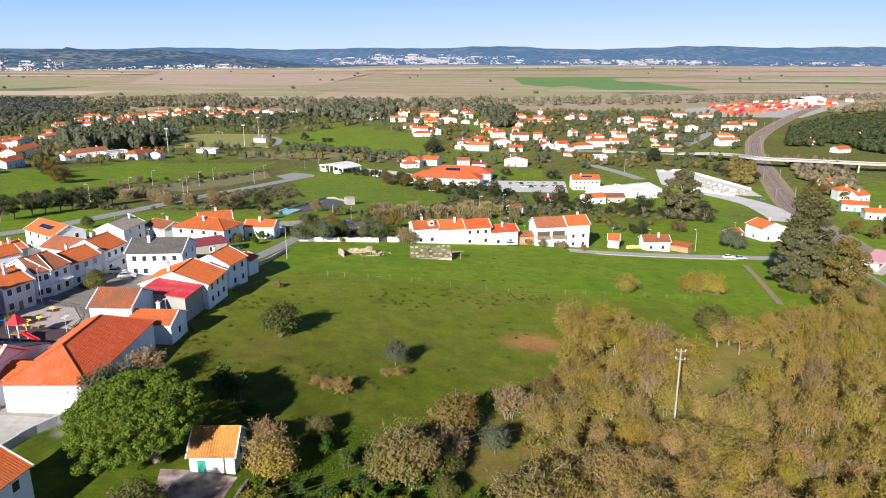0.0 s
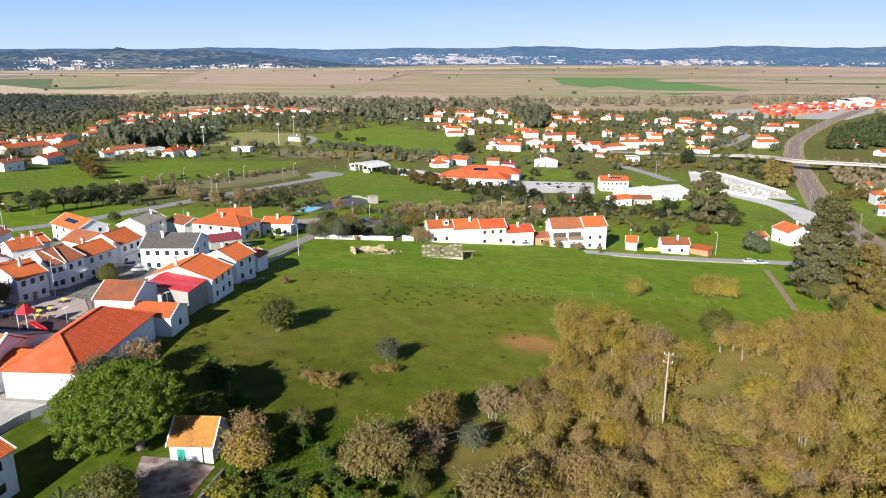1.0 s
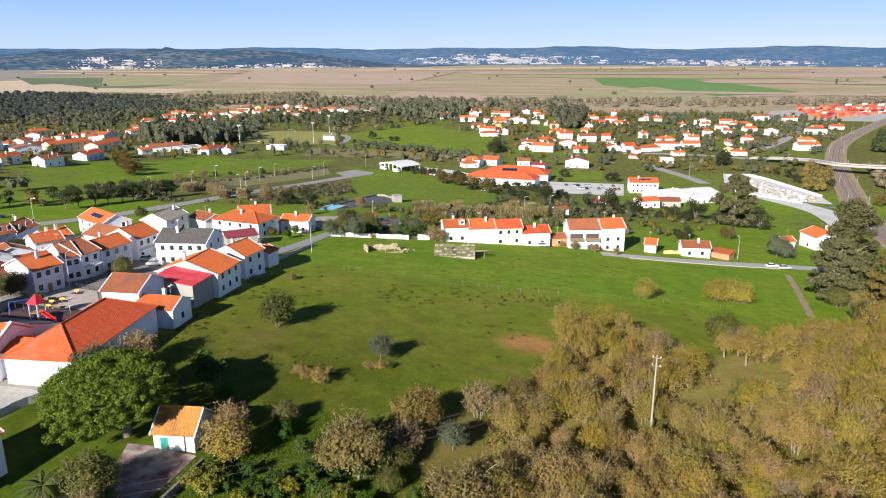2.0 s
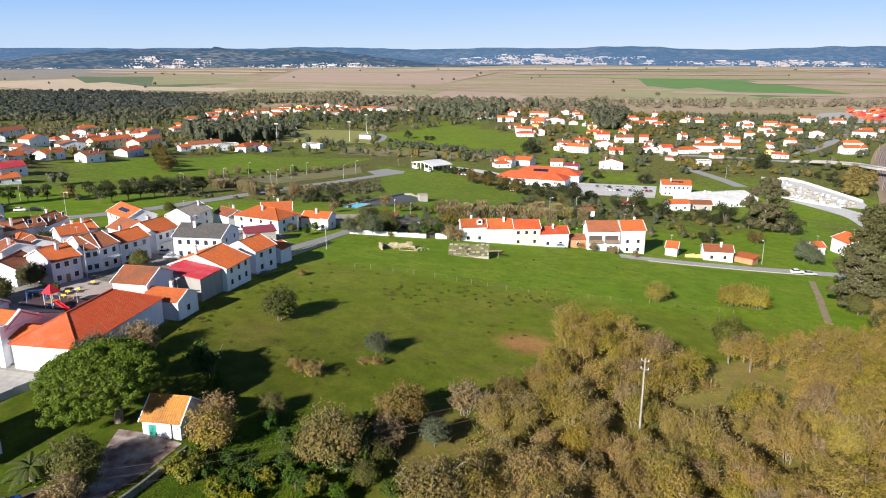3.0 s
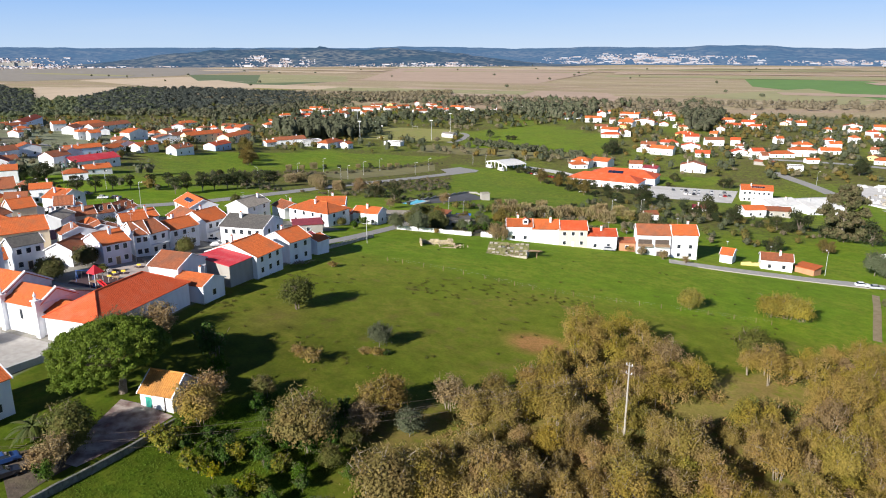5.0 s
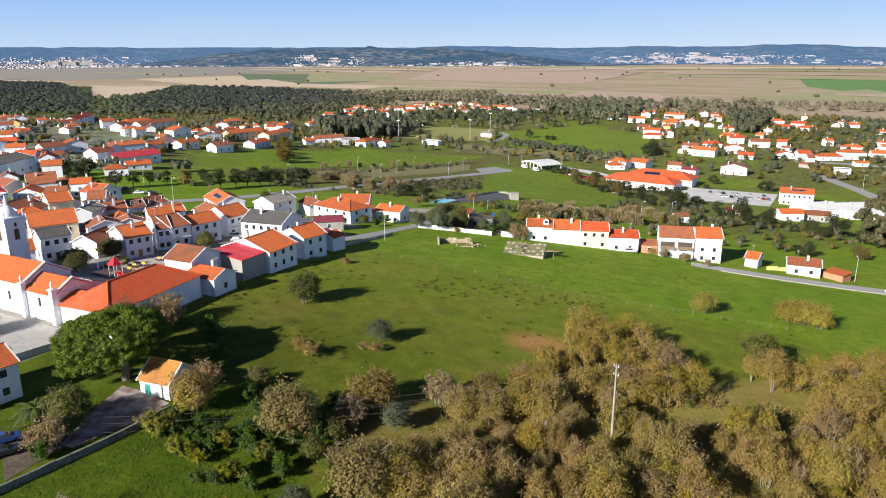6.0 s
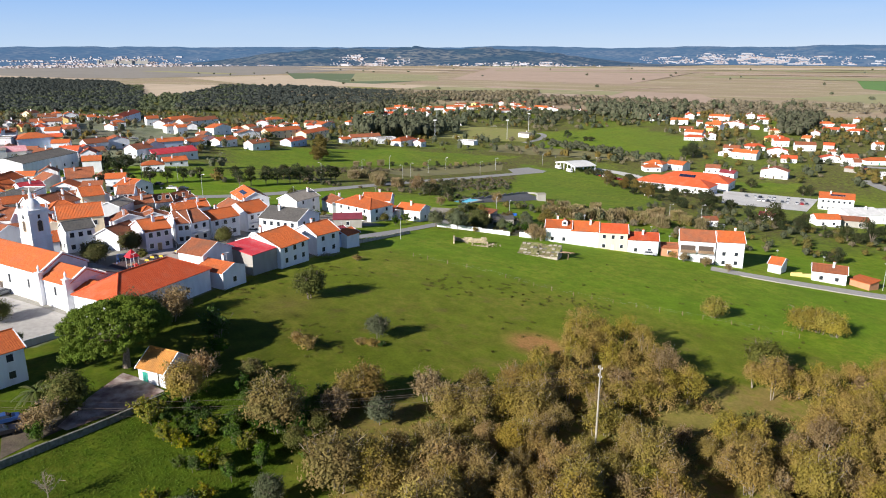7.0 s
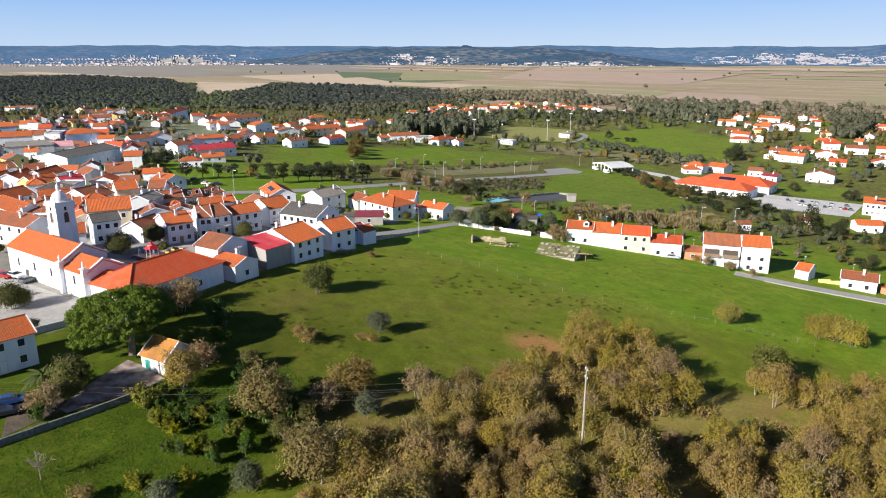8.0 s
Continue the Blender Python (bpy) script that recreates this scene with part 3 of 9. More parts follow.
def roof_plane(v, f, uv, p, e, L, s, V, off_l, off_r, ribbed, thick=0.14):
    """One roof slope, a closed slab: eave start p, eave way e, up-slope way s; ribs of cover tiles run up it."""
    p, e, s = Vector(p), Vector(e), Vector(s)
    no = e.cross(s).normalized()

    def vmax(u):
        a = V
        if off_l > 0:
            a = min(a, u * V / off_l)
        if off_r > 0:
            a = min(a, (L - u) * V / off_r)
        return max(a, 0)

    prof = [(0.0, 0.0)]
    if ribbed:
        k = max(2, int(L / 0.36))
        for i in range(k):
            prof += [((i + 0.35) * L / k, 0.05), ((i + 0.7) * L / k, 0.004)]
    else:
        prof += [(u, 0.0) for u in sorted({off_l, L - off_r}) if 0.01 < u < L - 0.01]
    prof.append((L, 0.0))
    b, k = len(v), len(prof)
    for u, up in prof:
        v.append(p + e * u + no * up)
        v.append(p + e * u + s * vmax(u) + no * up)
    base = [(0, 0), (L, 0), (L - off_r, V), (off_l, V)]
    for u, w in base:
        v.append(p + e * u + s * w - no * thick)
    for i in range(k - 1):
        f.append((b + 2 * i, b + 2 * i + 2, b + 2 * i + 3, b + 2 * i + 1))
        uv += [(prof[i][0], 0), (prof[i + 1][0], 0), (prof[i + 1][0], vmax(prof[i + 1][0])), (prof[i][0], vmax(prof[i][0]))]
    c = b + 2 * k
    for q, w in (((c + 3, c + 2, c + 1, c), base[::-1]), ((c, c + 1) + tuple(b + 2 * i for i in reversed(range(k))), [(0, 0), (L, 0)] + [(prof[i][0], 0) for i in reversed(range(k))])):
        f.append(q)
        uv += w
    if off_l == 0:
        f.append((c, b, b + 1, c + 3))
        uv += [(0, 0), (0, 0), (0, V), (0, V)]
    if off_r == 0:
        f.append((c + 1, c + 2, b + 2 * k - 1, b + 2 * k - 2))
        uv += [(L, 0), (L, V), (L, V), (L, 0)]


def roof_mesh(kind, w, d, h, rise, mat, ribbed, over=0.35):
    v, f, uv = [], [], []
    hw, hd = w / 2 + over, d / 2 + over
    drop = 0.0
    if kind == "gable":
        k = math.hypot(d / 2, rise)
        drop = rise / (d / 2) * over
        V = k * hd / (d / 2)
        for sg in (-1, 1):
            e = Vector((1, 0, 0)) if sg < 0 else Vector((-1, 0, 0))
            p = Vector((-hw, -hd, h - drop)) if sg < 0 else Vector((hw, hd, h - drop))
            s = Vector((0, -sg * d / 2, rise)) / k
            roof_plane(v, f, uv, p, e, 2 * hw, s, V, 0, 0, ribbed)
    elif kind == "cross":
        k = math.hypot(w / 2, rise)
        drop = rise / (w / 2) * over
        V = k * hw / (w / 2)
        for sg in (-1, 1):
            e = Vector((0, -1, 0)) if sg < 0 else Vector((0, 1, 0))
            p = Vector((-hw, hd, h - drop)) if sg < 0 else Vector((hw, -hd, h - drop))
            s = Vector((-sg * w / 2, 0, rise)) / k
            roof_plane(v, f, uv, p, e, 2 * hd, s, V, 0, 0, ribbed)
    elif kind == "hip":
        r = min(hw, hd)
        k = math.hypot(r, rise)
        for e, p, L, s in (((1, 0, 0), (-hw, -hd, h), 2 * hw, (0, 1, 0)), ((-1, 0, 0), (hw, hd, h), 2 * hw, (0, -1, 0)),
                           ((0, -1, 0), (-hw, hd, h), 2 * hd, (1, 0, 0)), ((0, 1, 0), (hw, -hd, h), 2 * hd, (-1, 0, 0))):
            sv = Vector((s[0] * r, s[1] * r, rise)) / k
            roof_plane(v, f, uv, p, e, L, sv, k, min(r, L / 2), min(r, L / 2), ribbed)
    elif kind == "shed":
        k = math.hypot(d, rise)
        drop = rise / d * over
        roof_plane(v, f, uv, (-hw, -hd, h - drop), (1, 0, 0), 2 * hw, Vector((0, d, rise)) / k, k * (d + 2 * over) / d, 0, 0, ribbed)
    else:
        sh = Shape()
        sh.box(-w / 2 - 0.1, w / 2 + 0.1, -d / 2 - 0.1, d / 2 + 0.1, h, h + 0.25, mat)
        for x0, x1, y0, y1 in ((-w / 2 - 0.1, w / 2 + 0.1, -d / 2 - 0.1, -d / 2 + 0.1), (-w / 2 - 0.1, w / 2 + 0.1, d / 2 - 0.1, d / 2 + 0.1),
                               (-w / 2 - 0.1, -w / 2 + 0.1, -d / 2 + 0.1, d / 2 - 0.1), (w / 2 - 0.1, w / 2 + 0.1, -d / 2 + 0.1, d / 2 - 0.1)):
            sh.box(x0, x1, y0, y1, h + 0.25, h + 0.6, "wall_white")
        return sh.mesh("roof")
    me = mesh_of("roof", v, f, [mat], uvs=uv)
    bm = bmesh.new()
    bm.from_mesh(me)
    bmesh.ops.remove_doubles(bm, verts=bm.verts, dist=0.04)
    bm.to_mesh(me)
    bm.free()
    return me


def wall_shape(kind, w, d, h, rise, mat, foot=1.6):
    sh = Shape()
    x, y = w / 2, d / 2
    a, b, c, e = (-x, -y), (x, -y), (x, y), (-x, y)
    for (x0, y0), (x1, y1) in ((a, b), (c, e), (b, c), (e, a)):
        sh.poly([(x0, y0, -foot), (x1, y1, -foot), (x1, y1, h - 0.02), (x0, y0, h - 0.02)], mat)
    t = rise - 0.1
    if kind == "gable":
        sh.poly([(x, -y, h - 0.02), (x, y, h - 0.02), (x, 0, h + t)], mat)
        sh.poly([(-x, y, h - 0.02), (-x, -y, h - 0.02), (-x, 0, h + t)], mat)
    elif kind == "cross":
        sh.poly([(-x, -y, h - 0.02), (x, -y, h - 0.02), (0, -y, h + t)], mat)
        sh.poly([(x, y, h - 0.02), (-x, y, h - 0.02), (0, y, h + t)], mat)
    elif kind == "shed":
        sh.poly([(x, -y, h - 0.02), (x, y, h - 0.02), (x, y, h + t)], mat)
        sh.poly([(-x, y, h - 0.02), (-x, -y, h - 0.02), (-x, y, h + t)], mat)
        sh.poly([(x, y, h - 0.02), (-x, y, h - 0.02), (-x, y, h + t), (x, y, h + t)], mat)
    return sh


STOREYS = {1: "single-storey", 2: "two-storey", 3: "three-storey"}
ROOFS = dict(gable="gabled", cross="gabled", hip="hipped", shed="lean-to", flat="flat")
dice = random.Random(7)


def add_chimney(root, x, y, z, tall=1.5):
    ch = Shape()
    ch.box(-0.32, 0.32, -0.28, 0.28, -1.0, tall, "wall_white")
    ch.box(-0.4, 0.4, -0.36, 0.36, tall, tall + 0.12, "wall_white")
    ch.box(-0.22, 0.22, -0.2, 0.2, tall + 0.12, tall + 0.4, "tile_orange", 0.06)
    return part("chimney", ch, root, m=pose(x, y, z))


TAKEN = []


def add_verges(root, kind, w, d, h, rise, over=0.35):
    """White capped verges along both gable ends."""
    span, length = (d, w) if kind == "gable" else (w, d)
    reach, end = span / 2 + over + 0.02, length / 2 + over
    low = h - rise / (span / 2) * over
    for s in (-1, 1):
        sh = Shape()
        for v, z in ((-reach, low), (0, h + rise), (reach, low)):
            for dz in (0.11, -0.15):
                for u in (s * (end + 0.03), s * (end - 0.15)):
                    sh.v.append((u, v, z + dz) if kind == "gable" else (v, u, z + dz))
        for i in (0, 4):
            sh.f += [(i, i + 1, i + 5, i + 4), (i + 2, i + 6, i + 7, i + 3), (i, i + 4, i + 6, i + 2), (i + 1, i + 3, i + 7, i + 5)]
        sh.f += [(0, 2, 3, 1), (8, 9, 11, 10)]
        sh.i = [sh.slot("wall_white")] * len(sh.f)
        part("verge", sh, root, "white mortar verge")


def house(x, y, turn, w, d, h, roof, rise, wall="white", tile="orange", front=(3, 1), left=(0, 0), right=(0, 0), near=0, balcony=False, panels=False, name="house", chimney=None):
    TAKEN.append((x, y, max(w, d)))
    z = float(land(x, y))
    storeys = 3 if h > 8 else 2 if h > 5.3 else 1
    shade = {"slate": "dark slate", "grey": "weathered grey"}.get(tile, tile + (" tiled" if tile in ("orange", "red", "brown", "ochre") else " sheet"))
    root = thing("cottage" if storeys == 1 and name == "house" else name, x, y, z, turn, "%s %s house with %s %s roof" % (wall, STOREYS[storeys], shade, ROOFS[roof]), "house", "houses of the village")
    part("wall", wall_shape(roof, w, d, h, rise, "wall_" + wall), root)
    put("roof", roof_mesh(roof, w, d, h, rise, "tile_" + tile, near == 1), root)
    st = h / storeys
    for (cols, rows), a, ox, oy, width in ((front, 0, 0, -d / 2, w), (left, -90, -w / 2, 0, d), (right, 90, w / 2, 0, d)):
        if cols:
            windows(root, cols, rows, w, a, ox, oy, width, 1.0 if storeys > 1 or rows == 1 else 0.9, st, near, door=(a == 0 and cols > 2))
    if front[0] > 2:
        c = front[0] // 2
        s = (c + 0.5) / front[0] - 0.5
        dr = Shape().box(-0.5, 0.5, -0.05, 0.02, 0, 2.05, dice.choice(["wood", "green_paint", "wood_dark", "white_paint"]))
        dr.box(-0.62, -0.5, -0.07, 0.02, 0, 2.15, "wall_cream").box(0.5, 0.62, -0.07, 0.02, 0, 2.15, "wall_cream").box(-0.5, 0.5, -0.07, 0.02, 2.05, 2.15, "wall_cream")
        part("door", dr, root, m=pose(s * w * 0.9, -d / 2, 0.05))
    if chimney is None:
        chimney = w > 6 and roof not in ("flat", "shed") and dice.random() < 0.7
    if chimney:
        add_chimney(root, dice.uniform(-0.3, 0.3) * w, dice.choice([-0.15, 0.12]) * d, h + rise * 0.7)
    if near and roof in ("gable", "cross"):
        add_verges(root, roof, w, d, h, rise)
    if near and roof == "gable":
        part("ridge", Shape().tube([(-w / 2 - 0.33, 0, h + rise + 0.04), (w / 2 + 0.33, 0, h + rise + 0.04)], [0.14, 0.14], "tile_" + tile), root)
    if near and roof == "cross":
        part("ridge", Shape().tube([(0, -d / 2 - 0.33, h + rise + 0.04), (0, d / 2 + 0.33, h + rise + 0.04)], [0.14, 0.14], "tile_" + tile), root)
    if near and roof == "hip":
        r = min(w / 2, d / 2) + 0.35
        hx, hy, top = w / 2 + 0.35, d / 2 + 0.35, h + rise + 0.05
        ax, ay = max(hx - r, 0), max(hy - r, 0)
        for sx in (-1, 1):
            for sy in (-1, 1):
                part("hip_ridge", Shape().tube([(sx * hx, sy * hy, h + 0.06), (sx * ax, sy * ay, top)], [0.13, 0.13], "tile_" + tile), root)
        part("ridge", Shape().tube([(-ax, -ay, top), (ax, ay, top)], [0.14, 0.14], "tile_" + tile), root)
    if near and roof in ("gable", "cross", "hip") and dice.random() < 0.6:
        mast = part("antenna", Shape().tube([(0, 0, -0.6), (0, 0, 2.2)], [0.03, 0.025], "galvanised", 4), root, m=pose(w * dice.uniform(-0.3, 0.3), 0, h + rise))
        zig = [(0.35 * (-1) ** (i // 2), -0.7 + 0.28 * ((i + 1) // 2), 2.1) for i in range(11)]
        part("aerial", Shape().tube(zig, [0.018] * 11, "galvanised", 3), mast)
    if balcony:
        bl = Shape().box(-w * 0.42, w * 0.42, -1.2, 0, -0.15, 0, "wall_white")
        bl.box(-w * 0.42, w * 0.42, -1.2, -1.14, 0.85, 0.92, "galvanised")
        k = int(w * 0.84 / 0.25)
        for i in range(k + 1):
            q = -w * 0.42 + w * 0.84 * i / k
            bl.box(q - 0.02, q + 0.02, -1.19, -1.15, 0, 0.85, "galvanised")
        part("balcony", bl, root, m=pose(0, -d / 2, st))
    if panels:
        k = math.hypot(d / 2, rise)
        sl = math.degrees(math.atan2(rise, d / 2))
        for i in range(7):
            part("solar_panel", Shape().box(-0.48, 0.48, -0.8, 0.8, 0.1, 0.15, "solar_cell").box(-0.5, 0.5, -0.82, 0.82, 0.06, 0.1, "galvanised"), root, "dark solar panel",
                 pose(-2.6 + i * 1.02, -d / 4, h + rise / 2 + 0.05, sl))
    return root


# ---- plants ----
def cards(rng, pts, nor, size, jitter=0.7, fold=0.25):
    """Small leafy clumps, each a folded blade pair, turned roughly outwards."""
    k = len(pts)
    nn = nor + rng.normal(0, jitter, (k, 3))
    nn /= np.linalg.norm(nn, axis=1)[:, None] + 1e-9
    a = np.cross(nn, rng.normal(0, 1, (k, 3)))
    a /= np.linalg.norm(a, axis=1)[:, None] + 1e-9
    b = np.cross(nn, a)
    s = size * rng.uniform(0.6, 1.35, (k, 1))
    q = rng.uniform(0.5, 1.0, (k, 1))
    v = np.stack([pts - a * s * 0.5, pts + b * s * 0.5 * q + nn * s * fold, pts + a * s * 0.5, pts - b * s * 0.5 * q + nn * s * fold], 1)
    return v.reshape(-1, 3)


def twiglets(rng, pts, nor, size, jitter=0.6, out=0.8):
    """Sprays of fine twig and leaf, long narrow triangles that point up and out."""
    k = len(pts)
    b = nor * out + np.array([0, 0, 0.45]) + rng.normal(0, jitter, (k, 3))
    b /= np.linalg.norm(b, axis=1)[:, None] + 1e-9
    a = np.cross(b, rng.normal(0, 1, (k, 3)))
    a /= np.linalg.norm(a, axis=1)[:, None] + 1e-9
    s = size * rng.uniform(0.5, 1.5, (k, 1))
    w = 0.24 * s * rng.uniform(0.5, 1.5, (k, 1))
    return np.stack([pts - a * w - b * s * 0.7, pts + a * w - b * s * 0.5, pts + b * s * 0.9], 1).reshape(-1, 3)


def slivers(rng, pts, nor, size, jitter=0.8):
    """Single leaves, one small triangle each."""
    k = len(pts)
    nn = nor + rng.normal(0, jitter, (k, 3))
    nn /= np.linalg.norm(nn, axis=1)[:, None] + 1e-9
    a = np.cross(nn, rng.normal(0, 1, (k, 3)))
    a /= np.linalg.norm(a, axis=1)[:, None] + 1e-9
    b = np.cross(nn, a)
    s = size * rng.uniform(0.6, 1.4, (k, 1))
    v = np.stack([pts - a * s * 0.55 - b * s * 0.3, pts + a * s * 0.55 - b * s * 0.3, pts + b * s * 0.7], 1)
    return v.reshape(-1, 3)


def cards_mesh(name, verts, mat, corners=4):
    k = len(verts) // corners
    me = bpy.data.meshes.new(name)
    me.vertices.add(len(verts))
    me.vertices.foreach_set("co", verts.astype(np.float32).ravel())
    me.loops.add(len(verts))
    me.loops.foreach_set("vertex_index", np.arange(len(verts), dtype=np.int32))
    me.polygons.add(k)
    me.polygons.foreach_set("loop_start", np.arange(0, len(verts), corners, dtype=np.int32))
    me.materials.append(MATS[mat])
    me.update(calc_edges=True)
    return me


def blob_points(rng, count, centres, radii, squash=0.8):
    """Points on the shells of many overlapping clumps, most of them outside."""
    w = radii ** 2
    pick = rng.choice(len(centres), count, p=w / w.sum())
    d = rng.normal(0, 1, (count, 3))
    d[:, 2] = np.where(d[:, 2] < 0, d[:, 2] * 0.6, d[:, 2])
    d /= np.linalg.norm(d, axis=1)[:, None]
    r = radii[pick][:, None] * rng.uniform(0.5, 1.15, (count, 1))
    return centres[pick] + d * r * np.array([1, 1, squash]), d


#        label, category, height, radius, crown base, clumps, leaves, leaf size, leaf, bark, twigs
KINDS = dict(
    oak=("bushy young oak tree with thin olive-brown winter leaves", "tree", 6.0, 3.5, 0.06, 34, 4100, 0.235, "leaf_oak", "bark_pale", 44),
    brown=("half-bare tree with dry brown leaves and pale limbs", "tree", 5.8, 3.5, 0.06, 34, 3700, 0.23, "leaf_brown", "bark_pale", 50),
    russet=("bushy tree with olive and russet winter leaves", "tree", 5.8, 3.5, 0.06, 34, 3900, 0.23, "leaf_russet", "bark_pale", 40),
    bare=("nearly leafless tree with grey-brown twigs", "tree", 5.6, 3.0, 0.06, 22, 1500, 0.28, "leaf_bare", "bark_pale", 110),
    gold=("autumn tree with a rounded yellow-brown crown", "tree", 5.6, 3.9, 0.06, 34, 3000, 0.30, "leaf_yellow", "bark_pale", 50),
    green=("dense round evergreen tree with dark green leaves", "tree", 6.4, 3.8, 0.07, 34, 3600, 0.31, "leaf_green", "bark", 10),
    olive=("small olive tree with grey-green leaves", "tree", 5.0, 2.7, 0.18, 22, 3200, 0.24, "leaf_olive", "bark", 10),
    lush=("leafy bright green garden shrub", "shrub", 3.0, 1.9, 0.05, 10, 900, 0.24, "leaf_lush", "bark", 4),
    lemon=("low citrus bush with yellow fruit and green leaves", "shrub", 3.0, 1.8, 0.08, 10, 900, 0.24, "leaf_lemon", "bark", 4),
    shrub=("low brown and olive thorn bush", "shrub", 2.2, 1.9, 0.0, 9, 700, 0.24, "leaf_brown", "bark", 20),
    hedge=("dark green rounded roadside bush", "shrub", 4.0, 2.8, 0.0, 14, 1500, 0.36, "leaf_dark", "bark", 0),
    street=("small round street tree with dark leaves", "tree", 5.6, 2.4, 0.25, 14, 1400, 0.28, "leaf_dark", "bark", 4),
    mid=("broad dark evergreen tree", "tree", 8.6, 4.6, 0.10, 18, 2200, 0.45, "leaf_dark", "bark", 0),
    autumn=("mixed olive and russet tree", "tree", 7.6, 4.0, 0.10, 18, 2000, 0.42, "leaf_russet", "bark", 6),
    cane=("clump of tall straw-coloured giant cane", "cane", 4.0, 2.2, 0.0, 9, 900, 0.26, "leaf_cane", "bark", 0),
    dead=("leafless pale fruit tree", "tree", 4.5, 2.0, 0.3, 8, 40, 0.15, "leaf_bare", "bark_pale", 150),
)
PLANTED = {}
sprig = random.Random(11)


def limbs(rng, height, radius, base, bark, twigs, centres):
    sh = Shape()
    r0 = 0.028 * height
    fork = height * max(base, 0.12)
    sh.tube([(0, 0, -0.5), (0.05, 0.02, fork * 0.5), (0, 0, fork), (0.1, 0, height * 0.55)], [r0, r0 * 0.85, r0 * 0.7, r0 * 0.3], bark, 6)
    for c in centres[:min(len(centres), 9)]:
        mid = (c[0] * 0.45, c[1] * 0.45, fork + (c[2] - fork) * 0.55)
        sh.tube([(0, 0, fork * 0.8), mid, tuple(c)], [r0 * 0.5, r0 * 0.3, r0 * 0.1], bark, 4)
    for _ in range(twigs):
        c = centres[rng.integers(len(centres))]
        d = rng.normal(0, 1, 3)
        d[2] = abs(d[2]) * 0.9
        d = d / np.linalg.norm(d) * radius * rng.uniform(0.25, 0.6)
        sh.tube([tuple(c * 0.75), tuple(c * 0.88 + d * 0.5), tuple(c + d)], [0.045, 0.03, 0.012], bark, 3)
    return sh


FINE = ("oak", "brown", "russet", "bare", "gold", "green", "olive", "lush", "lemon", "shrub", "dead")


DOMED = dict(oak=40, brown=36, russet=38, bare=26, gold=38, green=40, olive=26, shrub=14)


